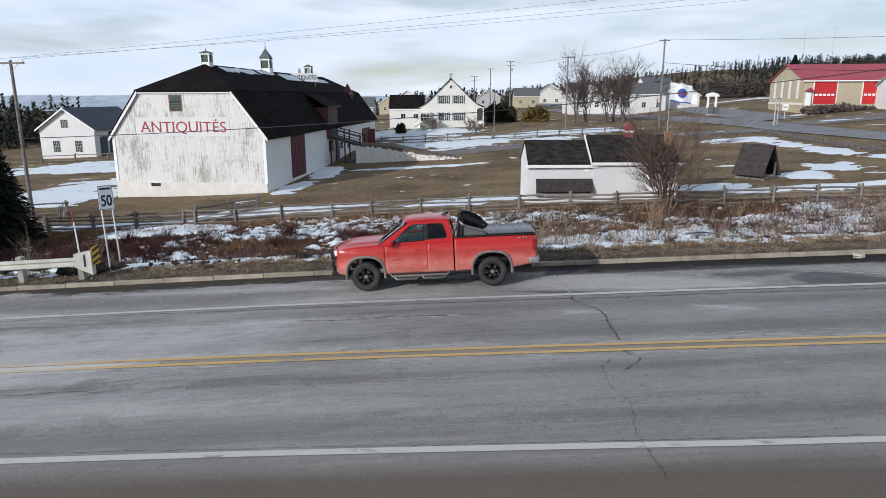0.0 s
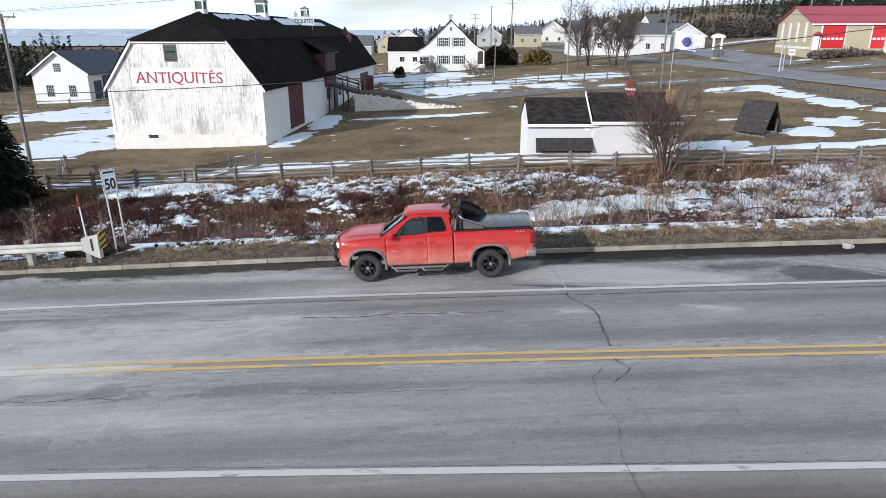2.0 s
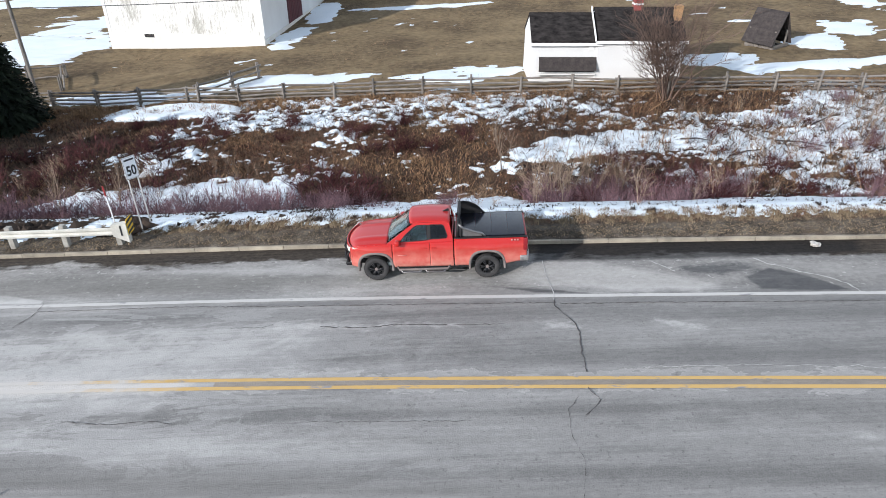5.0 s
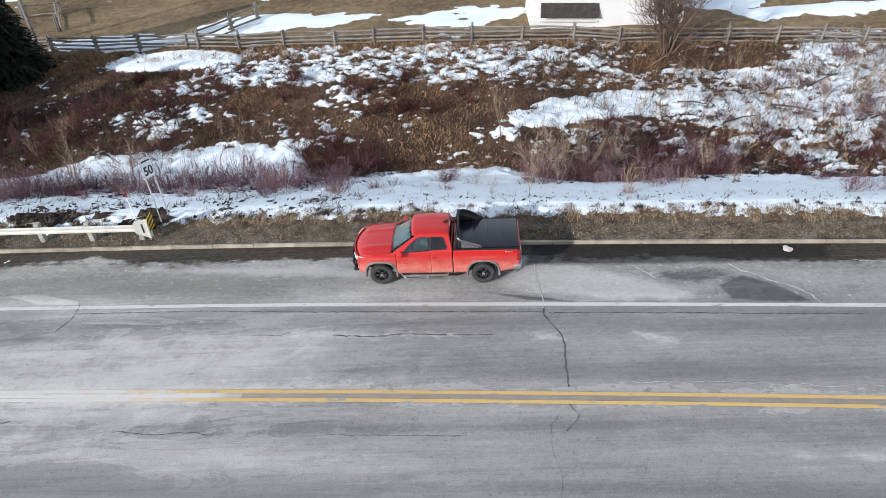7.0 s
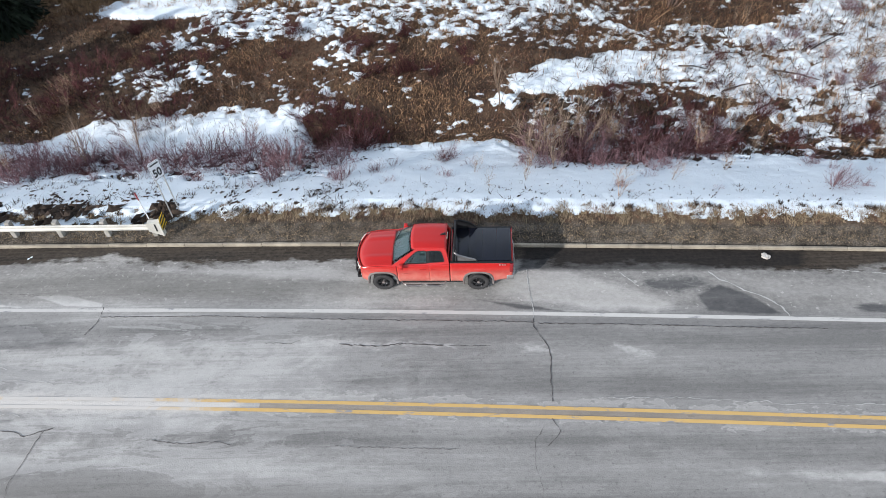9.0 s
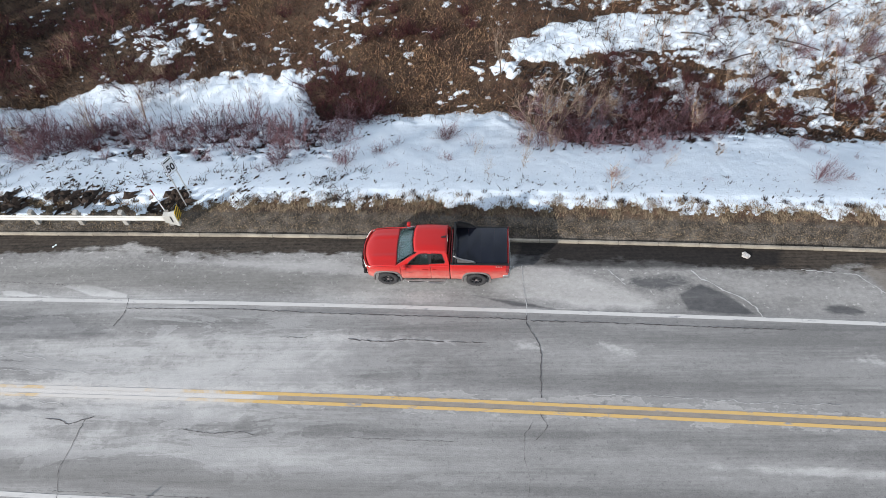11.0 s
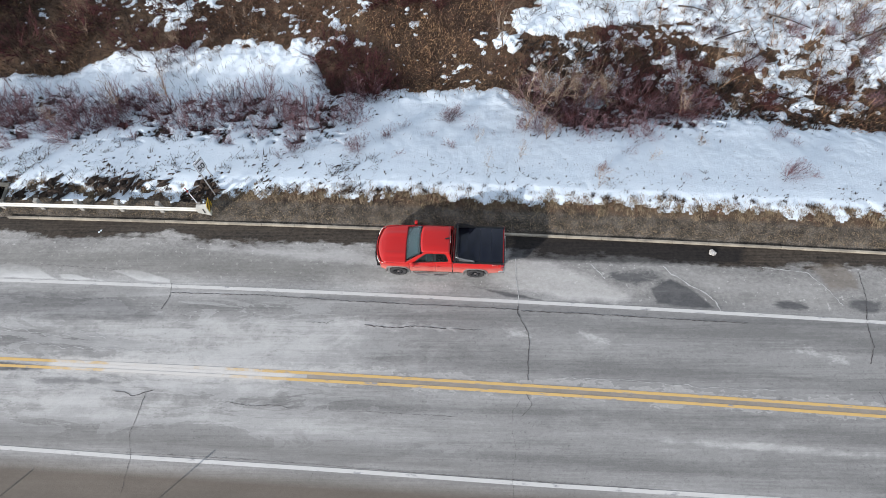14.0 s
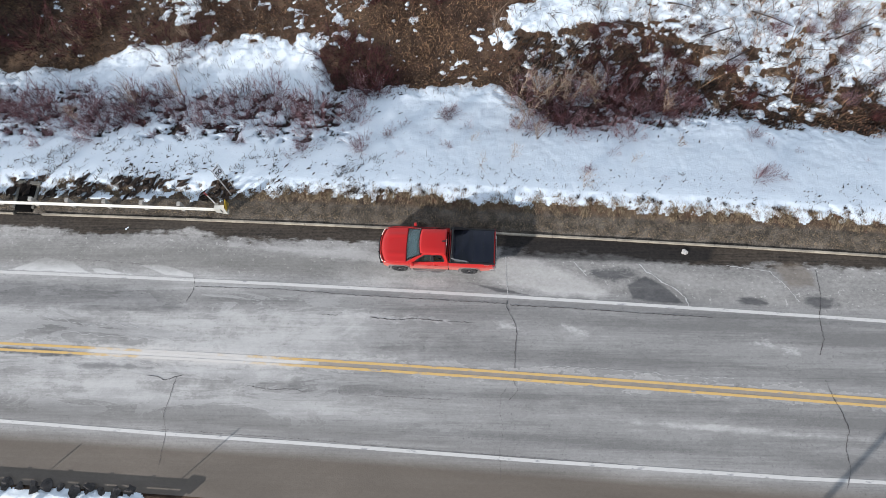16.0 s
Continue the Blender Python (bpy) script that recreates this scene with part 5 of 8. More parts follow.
def build_barn():
    W, L, E, K, R, HIP = 15.5, 55.0, 6.0, 10.15, 12.85, 5.0
    kx, mid = 4.75, -W / 2
    barn = thing("barn", "long white barn with peeling boards and a black roof", "barn", Matrix.Translation((-17.4, 64.5, -5.0)) @ pose(0, 0, 0, 0, 0, -5.5))
    # front and back gables, side walls
    face = [(-W, -0.6), (0, -0.6), (0, E), (mid + kx, K), (mid - kx, K), (-W, E)]
    hole, vent = rect(-9.22, 8.45, -8.18, 9.75), rect(-11.95, 0.95, -10.95, 1.35)
    part("front_wall", holed(bmesh.new(), face, [hole, vent], lambda u, v: (u, 0, v), (0, 0.25, 0)), PEELING, barn, "peeling white vertical boards")
    part("back_wall", slab(bmesh.new(), [(x, L, z) for x, z in face], (0, -0.25, 0)), PEELING, barn)
    part("side_wall", made((-0.25, 0.26, -0.6, 0, L - 0.26, E)), WHITE_CLAPBOARD, barn)
    part("side_wall", made((-W, 0.26, -0.6, -W + 0.25, L - 0.26, E)), WHITE_CLAPBOARD, barn)
    part("foundation", holed(bmesh.new(), [(-W - 0.1, -0.9), (0.1, -0.9), (0.12, 0.2), (0.06, 1.3), (-W - 0.06, 1.42), (-W - 0.12, 0.2)], [rect(-11.95, 0.95, -10.95, 1.28)], lambda u, v: (u, -0.14, v), (0, 0.13, 0)), WHITE_STONE, barn, "whitewashed rubble stone")
    part("foundation", made((0.0, 0.1, -0.9, 0.10, L, 0.9), bevel=0.03), WHITE_STONE, barn)
    # board over the letters
    part("sign_board", made((-13.0, -0.03, 5.95, -3.4, -0.004, 7.75)), WHITE_CLAPBOARD, barn)
    letters = lettering("ANTIQUITÉS", 1.46, 0.012, SIGN_RED, "lettering", barn, pose(-8.10, -0.045, 6.32, 90, 0, 0), 1.07, -0.006)
    # small feet on the strokes
    feet = sorted({(round((p.co.x + q.co.x) / 2, 2), round(p.co.y, 1)) for g in letters.data.edges for p, q in [[letters.data.vertices[k] for k in g.vertices]] if abs(p.co.y - q.co.y) < 1e-3 and 0.06 < abs(p.co.x - q.co.x) < 0.26 and (abs(p.co.y) < 0.03 or abs(p.co.y - 1.02) < 0.06)})
    part("letter_feet", made(*[(x - 0.15, y - 0.03 * (y > 0.5), -0.012, x + 0.15, y + 0.045 - 0.03 * (y > 0.5), 0.014) for x, y in feet]), SIGN_RED, letters)
    w = window(barn, pose(-8.7, 0.03, 8.45), 1.04, 1.3, 1, 1, BROWN_FRAME, t=0.14)
    part("louvre", made(*[(-0.5, -0.05, 0.08 + 0.16 * k, 0.5, 0.0, 0.19 + 0.16 * k) for k in range(8) if k != 4]), GREEN_SLATS, w)
    window(barn, pose(-11.45, -0.02, 0.95), 1.0, 0.32, 5, 2, DARK_WOOD, t=0.02, bars=0.05)
    for x in (-0.02, -W + 0.02):
        part("corner_board", made((x - 0.14, -0.05, 1.3, x + 0.14, -0.005, E)), WHITE_TRIM, barn)
    # roof: steep lower slopes, flatter top, clipped ends
    o = 0.18
    for s in (-1, 1):
        ex, ez = mid + s * (W / 2 + 0.4), E - 0.42
        k1 = mid + s * kx
        part("lower_roof", slab(bmesh.new(), [(ex, -o, ez), (ex, L + o, ez), (k1, L + o, K + 0.05), (k1, -o, K + 0.05)], (s * 0.16, 0, 0.14)), ROOF_BLACK, barn)
        part("upper_roof", slab(bmesh.new(), [(k1 + s * 0.25, -o, K + 0.05), (k1 + s * 0.25, L + o, K + 0.05), (mid, L - HIP, R), (mid, HIP, R)], (0, 0, 0.16)), ROOF_BLACK, barn)
        part("bargeboard", slab(bmesh.new(), [(ex, -o - 0.05, ez - 0.2), (ex, -o - 0.05, ez + 0.14), (k1, -o - 0.05, K + 0.12), (k1, -o - 0.05, K - 0.25)], (0, 0.05, 0)), WHITE_TRIM, barn)
    for y0, y1 in ((-o, HIP), (L + o, L - HIP)):
        part("hip_roof", slab(bmesh.new(), [(mid - kx - 0.25, y0, K + 0.05), (mid + kx + 0.25, y0, K + 0.05), (mid, y1, R)], (0, 0, 0.16)), ROOF_BLACK, barn)
    part("soffit", made((mid - kx, -o, K - 0.12, mid + kx, -0.01, K - 0.02)), WHITE_TRIM, barn)
    cupola(barn, mid, HIP + 0.6, R, 0.85, 1.3, 0.25, 0.25)
    cupola(barn, mid, 23.0, R, 1.15, 1.7, 1.3, 0.9)
    cupola(barn, mid, 41.5, R, 1.0, 1.5, 0.35, 0.3)
    # turret on the far slope
    bm = bmesh.new()
    box(bm, -3.6, 46.3, 8.6, -2.2, 47.7, 10.0)
    t = part("turret", bm, OXBLOOD, barn)
    bm = bmesh.new()
    base = [bm.verts.new((-2.9 + a * 0.95, 47 + b * 0.95, 10.0)) for a, b in ((-1, -1), (1, -1), (1, 1), (-1, 1))]
    top = bm.verts.new((-2.9, 47, 11.9))
    bm.faces.new(base[::-1])
    for k in range(4):
        bm.faces.new((base[k], base[(k + 1) % 4], top))
    part("turret_roof", bm, OXBLOOD, t)
    # doors and windows of the long side
    door = part("barn_door", made((0.0, 7.9, -0.3, 0.05, 12.9, 5.6)), OXBLOOD, barn, "tall dark red plank door")
    for k in range(9):
        part("batten", made((0.05, 8.1 + 0.55 * k, -0.3, 0.075, 8.18 + 0.55 * k, 5.6)), OXBLOOD, door)
    part("door_rail", made((0.0, 7.7, 5.6, 0.14, 13.1, 5.75)), DARK_WOOD, door)
    dorm = part("ramp_dormer", made((-3.0, 22.6, 4.25, 0.25, 27.6, 8.35)), OXBLOOD, barn, "dark red ramp doorway")
    part("dormer_roof", slab(bmesh.new(), [(0.55, 22.0, 8.40), (0.55, 28.2, 8.40), (-4.2, 28.2, 10.75), (-4.2, 22.0, 10.75)], (0, 0, 0.16)), ROOF_BLACK, dorm)
    part("dormer_fascia", made((0.55, 22.0, 8.30, 0.60, 28.2, 8.52)), DARK_WOOD, dorm)
    part("dormer_door", made((0.25, 23.4, 4.4, 0.29, 26.8, 7.6)), DARK_WOOD, dorm)
    for y, z, w, h in ((24.4, 2.65, 1.9, 1.25), (30.2, 2.6, 1.3, 0.8), (34.5, 2.4, 1.3, 1.0)):
        window(barn, pose(0.02, y, z, 0, 0, 90), w, h, 2, 2, BLUE_DOOR)
    part("side_door", made((0.0, 27.1, 0.5, 0.07, 28.8, 3.95)), BLUE_DOOR, barn)
    part("barn_door", made((0.0, 44.0, 1.0, 0.09, 49.8, 4.7)), OXBLOOD, barn)
    # snow left on the roof, lying in sheets on the upper slope
    bm = bmesh.new()
    rnd = random.Random(5)
    sl = (R - K) / (kx - 0.0)
    for y0, y1, u0, u1 in ((7.5, 17, 0.25, 1.5), (18.5, 24, 0.2, 1.2), (25, 32, 0.5, 2.8), (33, 40, 0.4, 3.4), (40, 46, 1.0, 3.6)):
        n = 12
        edge = [(u0 + 0.25 * rnd.random(), y0 + (y1 - y0) * k / n) for k in range(n + 1)] + [(u1 - 0.6 * rnd.random(), y1 - (y1 - y0) * k / n) for k in range(n + 1)]
        slab(bm, [(mid + u, y, R + 0.17 - sl * u) for u, y in edge], (0, 0, 0.07))
    part("roof_snow", bm, SNOW, barn)
    return barn


build_barn()

# sign on the roof of the barn
rs = thing("roof_sign", "pale board sign on posts above the barn roof", "sign", Matrix.Translation((-20.1, 98.0, 6.9)) @ pose(0, 0, 0, 0, 0, 14))
part("board", made((-1.9, -0.04, 0.0, 1.9, 0.04, 1.15), bevel=0.01), WHITE_TRIM, rs)
lettering("ANTIQUITÉS", 0.80, 0.01, BLUE_DOOR, "lettering", rs, pose(0, -0.055, 0.30, 90, 0, 0), 0.78, 0.01)
for x in (-1.6, 0.0, 1.6):
    part("post", made((x - 0.05, 0.05, -2.6, x + 0.05, 0.15, 1.0)), GREY_WOOD, rs)
bm = bmesh.new()
for x, h in ((-0.9, 0.75), (0.45, 0.9)):
    slab(bm, [(x, 0, 1.15), (x + 0.55, 0, 1.15), (x + 0.5, 0, 1.15 + h * 0.6), (x + 0.3, 0, 1.15 + h), (x + 0.12, 0, 1.15 + h * 0.9), (x + 0.08, 0, 1.15 + h * 0.5)], (0, 0.04, 0))
part("cut_out", bm, GREY_SIDING, rs)

# gangway and stone ramp up to the barn
ramp = thing("stone_ramp", "whitewashed rubble ramp with earth top leading to the barn", "ramp", Matrix.Translation((-11.5, 87.2, -4.3)) @ pose(0, 0, 0, 0, 0, -3))
part("ramp_wall", slab(bmesh.new(), [(0, 0, -0.6), (14.4, 0, -0.6), (14.4, 0, 0.95), (11, 0, 1.2), (7, 0, 1.7), (3, 0, 2.3), (0, 0, 2.58)], (0, 0.7, 0)), WHITE_STONE, ramp)
part("ramp_fill", slab(bmesh.new(), [(0.1, 0.71, -0.6), (18, 0.71, -0.5), (16, 0.71, 0.8), (11, 0.71, 1.35), (8, 0.71, 1.95), (4, 0.71, 2.7), (0.1, 0.71, 2.8)], (0, 4.5, 0)), EARTH, ramp)
rnd = random.Random(3)
stone_bm = bmesh.new()
bmesh.ops.create_icosphere(stone_bm, subdivisions=1, radius=0.5)
for v in stone_bm.verts:
    v.co *= 0.8 + 0.4 * rnd.random()
first = part("stone", stone_bm, WHITE_STONE, ramp)
for k in range(130):
    x = 14.2 * rnd.random() ** 0.9
    top = float(np.interp(x, [0, 3, 7, 11, 14.4], [2.55, 2.3, 1.7, 1.2, 0.95]))
    s = 0.22 + 0.30 * rnd.random()
    mm = Matrix.LocRotScale((x, -0.02, top * rnd.random() if k % 3 else top), Euler((rnd.random() * 6, rnd.random() * 6, 0)), (s * 1.3, s * 0.5, s))
    if k:
        again("stone", first, ramp, mm)
    else:
        first.matrix_basis = mm
gang = thing("gangway", "dark timber bridge from the ramp to the barn door", "bridge", Matrix.Translation((-11.0, 89.4, -1.55)) @ pose(0, 0, 0, 0, 0, -5))
fall = 0.30
for k in range(14):
    x = -4.1 + 0.31 * k
    part("plank", slab(bmesh.new(), [(x, -1.5, -fall * x), (x + 0.28, -1.5, -fall * (x + 0.28)), (x + 0.28, 1.5, -fall * (x + 0.28)), (x, 1.5, -fall * x)], (0, 0, 0.07)), DARK_WOOD, gang)
for y in (-1.45, 1.45):
    for z, h in ((-0.32, 0.30), (0.55, 0.09), (1.02, 0.12)):
        part("beam" if z < 0 else "handrail", slab(bmesh.new(), [(-4.1, y - 0.06, 4.1 * fall + z), (0.3, y - 0.06, z), (0.3, y - 0.06, z + h), (-4.1, y - 0.06, 4.1 * fall + z + h)], (0, 0.12, 0)), DARK_WOOD, gang)
    for x in (-3.9, -2.0, 0.1):
        part("post", made((x - 0.08, y + 0.07, -1.2 if x > 0 else -2.6, x + 0.08, y + 0.22, -fall * x + 1.35)), OXBLOOD, gang)
part("gate_leaf", made((0.6, 1.40, 0.1, 1.6, 1.48, 2.0)), OXBLOOD, gang)

# garden shed in two parts by the fence
shed = gable_house("shed", "white shed with a black roof and grey shingled hatch", Matrix.Translation((8.23, 45.5, -2.35)) @ pose(0, 0, 0, 0, 0, 0), 4.6, 4.2, 2.42, 3.75, WHITE_CLAPBOARD, SHED_ROOF, "x", over=0.22, ends=0.04, category="shed")
# thin dark panel on the uncut wall, painted shade of the open hatch
part("hatch_shade_panel", made((-1.7, -0.03, 0.35, 2.15, -0.004, 1.35)), DARK_WOOD, shed)
hatch = thing("hatch", "", "")
hatch.parent = shed
for k in range(7):
    z = 1.38 - 0.12 * k
    part("shingle_course", slab(bmesh.new(), [(-1.75, -0.05 - 0.055 * k, z), (2.2, -0.05 - 0.055 * k, z), (2.2, -0.12 - 0.055 * k, z - 0.13), (-1.75, -0.12 - 0.055 * k, z - 0.13)], (0, -0.02, 0.012)), OLD_SHINGLES, hatch)
part("counter", made((-1.8, -0.28, 0.20, 2.2, 0, 0.27)), WHITE_TRIM, shed)
part("vent", made((1.6, -0.05, 1.85, 1.95, 0, 2.05), bevel=0.02), WHITE_TRIM, shed)
shed2 = gable_house("shed", "white shed with a black roof and red chimney", Matrix.Translation((13.35, 45.35, -2.25)), 5.85, 4.6, 2.5, 4.0, WHITE_CLAPBOARD, SHED_ROOF, "x", over=0.22, ends=0.04, category="shed")
ch = part("chimney", made((-0.28, 2.0, 3.6, 0.28, 2.56, 4.75), bevel=0.01), BRICK_RED, shed2, "red chimney with a white band")
part("chimney_band", made((-0.31, 1.97, 4.35, 0.31, 2.59, 4.47)), WHITE_TRIM, ch)
part("chimney_cap", slab(bmesh.new(), [(-0.38, 1.9, 4.76), (0.38, 1.9, 4.76), (0, 1.9, 5.1)], (0, 0.76, 0)), BRICK_RED, ch)
part("rake_board", slab(bmesh.new(), [(-3.18, -0.25, 2.35), (-3.18, 2.3, 4.02), (-3.18, 2.3, 4.26), (-3.18, -0.25, 2.6)], (0.06, 0, 0)), WHITE_TRIM, shed2)
part("flue", made((2.35, 1.2, 2.9, 2.85, 1.7, 4.45), bevel=0.03), TAN_STONE, shed2, "tan boarded flue")

# old roofed well
well = thing("well", "old well under a steep grey shingled roof", "well", Matrix.Translation((25.2, 52.6, -2.1)) @ pose(0, 0, 0, 0, 0, -58))
bm = bmesh.new()
for k in range(3):
    for j in range(6):
        box(bm, -1.25 + 0.42 * j, -0.85, 0.26 * k - 0.3, -0.86 + 0.42 * j, -0.55, 0.26 * k - 0.06, bevel=0.03)
        box(bm, -1.25 + 0.42 * j, 0.55, 0.26 * k - 0.3, -0.86 + 0.42 * j, 0.85, 0.26 * k - 0.06, bevel=0.03)
    for j in range(4):
        for x in (-1.25, 0.97):
            box(bm, x, -0.54 + 0.28 * j, 0.26 * k - 0.3, x + 0.3, -0.28 + 0.28 * j, 0.26 * k - 0.06, bevel=0.03)
part("well_wall", bm, GREY_WOOD, well, "rough stone curb")
for s in (-1, 1):
    for k in range(11):
        f0, f1 = k / 11, (k + 1.25) / 11
        y0, z0, y1, z1 = s * (1.2 - 1.2 * f0), 0.55 + 2.45 * f0, s * (1.2 - 1.2 * min(1, f1)), 0.55 + 2.45 * min(1, f1)
        part("shingle_course", slab(bmesh.new(), [(-1.35, y0, z0), (1.35, y0, z0), (1.35, y1, z1 - 0.05), (-1.35, y1, z1 - 0.05)], (0, s * 0.04, 0.03)), OLD_SHINGLES, well)
part("gable", slab(bmesh.new(), [(-1.3, -1.0, 0.6), (-1.3, 1.0, 0.6), (-1.3, 0, 2.75)], (0.06, 0, 0)), DARK_WOOD, well)
for x in (-1.1, 1.1):
    for y in (-0.7, 0.7):
        part("post", made((x - 0.07, y - 0.07, 0.3, x + 0.07, y + 0.07, 1.6)), GREY_WOOD, well)
part("sill", made((1.15, -0.95, 0.4, 1.3, 0.95, 0.58)), GREY_WOOD, well)

# white gabled house with flared eaves
house = thing("house", "cream house with flared eaves and dark shutters", "house", Matrix.Translation((1.6, 130, -0.75)))
out = [(-5.9, -1), (5.4, -1), (5.4, 3.3), (6.4, 3.35), (5.2, 3.95), (4.0, 4.9), (2.6, 6.3), (0, 8.8), (-2.6, 6.3), (-4.0, 4.9), (-5.2, 3.95), (-6.4, 3.35), (-5.9, 3.3)]
part("wall", slab(bmesh.new(), [(x, 0, z) for x, z in out], (0, 11, 0)), CREAM, house)
for s in (-1, 1):
    prof = [(0, 8.85), (2.6, 6.35), (4.0, 4.95), (5.2, 4.0), (6.6, 3.4)]
    bm = bmesh.new()
    for (x0, z0), (x1, z1) in zip(prof, prof[1:]):
        slab(bm, [(s * x0, -0.25, z0), (s * x1, -0.25, z1), (s * x1, 11.2, z1), (s * x0, 11.2, z0)], (0, 0, 0.16))
    part("roof", bm, ROOF_BLACK, house)
for x in (-1.4, 1.5):
    for z, h in ((0.95, 1.5), (4.2, 1.5)):
        for dx in (-0.55, 0.55):
            window(house, pose(x + dx, -0.02, z), 0.75, h, 2, 3, shutters=GREEN_SLATS)
window(house, pose(0, -0.02, 7.0), 0.35, 0.6, 1, 1)
window(house, pose(-5.0, -0.7, 0.9), 1.7, 1.3, 3, 2)
part("bay", made((-6.0, -0.7, -1, -4.0, 0, 2.4), (-6.15, -0.85, 2.4, -3.85, 0, 2.6)), CREAM, house)
part("chimney", made((-0.28, 1.2, 8.3, 0.28, 1.8, 9.9), (-0.36, 1.1, 9.7, 0.36, 1.9, 9.85)), GREY_SIDING, house)
# dark panel laid on the wall for the shade inside the porch
part("porch_shade_panel", made((5.0, -0.06, 0.5, 6.3, -0.01, 3.1)), DARK_WOOD, house)
for x in (5.0, 6.3):
    part("porch_post", made((x - 0.1, -0.25, -0.5, x + 0.1, -0.07, 3.3)), WHITE_TRIM, house)
part("porch_rail", made((4.9, -0.2, 0.2, 6.5, -0.1, 0.9)), WHITE_TRIM, house)
wing = gable_house("house_wing", "low cream house wing with a black roof", Matrix.Translation((-7.2, 131.5, -0.75)), 6.6, 7, 3.2, 5.7, CREAM, ROOF_BLACK, "x", [(-0.6, 1.3, 0.9, 0.9, 2, 1), (1.9, 1.3, 0.9, 0.9, 2, 1)], over=0.15, category="house")
steps = thing("porch_steps", "dark wooden steps with a railing beside the house", "steps", Matrix.Translation((-5.4, 128.6, -0.9)))
for k in range(6):
    part("tread", made((0.35 * k, -0.6, 0.22 * k, 0.35 * k + 0.4, 0.6, 0.22 * k + 0.1)), DARK_WOOD, steps)
part("railing", slab(bmesh.new(), [(0, -0.62, 0.9), (2.1, -0.62, 2.2), (2.1, -0.62, 2.3), (0, -0.62, 1.0)], (0, 0.06, 0)), DARK_WOOD, steps)
part("landing", made((2.1, -0.7, -0.3, 4.2, 0.7, 1.35)), GREY_WOOD, steps)

# white shop building west of the barn
wb = gable_house("outbuilding", "white clapboard building with a blue-grey roof", Matrix.Translation((-63.6, 112, -5.4)) @ pose(0, 0, 0, 0, 0, -4), 9.6, 16, 5.0, 8.3, WHITE_CLAPBOARD, BLUE_SHINGLES, "y", [(-0.2, 5.2, 1.15, 1.25, 4, 4), (-2.0, 1.15, 1.15, 1.8, 4, 4), (1.9, 1.15, 1.15, 1.8, 4, 4)], over=0.5, category="building", frame=PALE_FRAME)
part("door", made((4.80, 1.5, -0.2, 4.9, 3.6, 3.6)), BLUE_DOOR, wb)
part("door", made((4.80, 4.2, -0.2, 4.9, 9.5, 4.4)), BLUE_DOOR, wb)

# fire hall with a red roof and red doors
fh = gable_house("fire_hall", "beige metal hall with a red roof and red doors", Matrix.Translation((81.8, 116.3, 3.3)) @ pose(0, 0, 0, 0, 0, -8.5), 36, 18, 4.1, 7.0, BEIGE, RED_METAL, "x", over=0.4, category="building", deep=5)
for x in (-14.5, -6.5, 1.5):
    d = part("sectional_door", made(*[(x - 1.85, -0.08, 0.02 + 0.98 * k, x + 1.85, -0.01, 0.96 + 0.98 * k) for k in range(4)], bevel=0.015), RED_DOOR, fh)
    part("door_lights", made(*[(x - 1.65 + 0.68 * k, -0.10, 1.40, x - 1.17 + 0.68 * k, -0.081, 1.75) for k in range(5)]), WHITE_TRIM, d)
    for s in (-1.94, 1.94):
        part("door_jamb", made((x + s - 0.08, -0.1, 0, x + s + 0.08, 0, 4.05)), WHITE_TRIM, fh)
part("plinth", made((-18.1, -0.04, -0.2, -18.005, 18, 0.2)), CREAM, fh)
e = part("entrance", made((-17.75, -0.5, -0.3, -16.85, -0.1, 2.1)), WHITE_TRIM, fh)
part("entrance_roof", slab(bmesh.new(), [(-17.95, -1.0, 2.2), (-16.45, -1.0, 2.2), (-17.2, -1.0, 2.75)], (0, 0.95, 0)), RED_METAL, e)
for k in range(4):
    part("wall_panel", made((-18.05, 2.4 + 4 * k, 0.9, -18.005, 3.5 + 4 * k, 4.3)), CREAM, fh)

# shops and houses of the village across the side road
gable_house("shop", "white shop with a green-trimmed roof", Matrix.Translation((50, 168, 1.0)), 12, 12, 4.4, 7.0, WHITE_CLAPBOARD, GREY_SHINGLES, "x", [(-3.5, 1.0, 1.0, 1.3, 2, 2), (0.5, 1.0, 1.0, 1.3, 2, 2), (4.2, 1.0, 1.0, 1.3, 2, 2)], category="shop")
gable_house("shop", "white shop with a low gable", Matrix.Translation((39, 178, 1.0)), 10, 12, 4.6, 6.6, WHITE_CLAPBOARD, GREY_SHINGLES, "y", [(-2, 1, 1.1, 1.3, 2, 2), (2, 1, 1.1, 1.3, 2, 2)], category="shop")
gable_house("shop", "white shop front with rounded gable", Matrix.Translation((61, 172, 1.0)), 10, 10, 4.0, 7.0, WHITE_CLAPBOARD, GREY_SHINGLES, "y", [], category="shop")
rnd = random.Random(11)
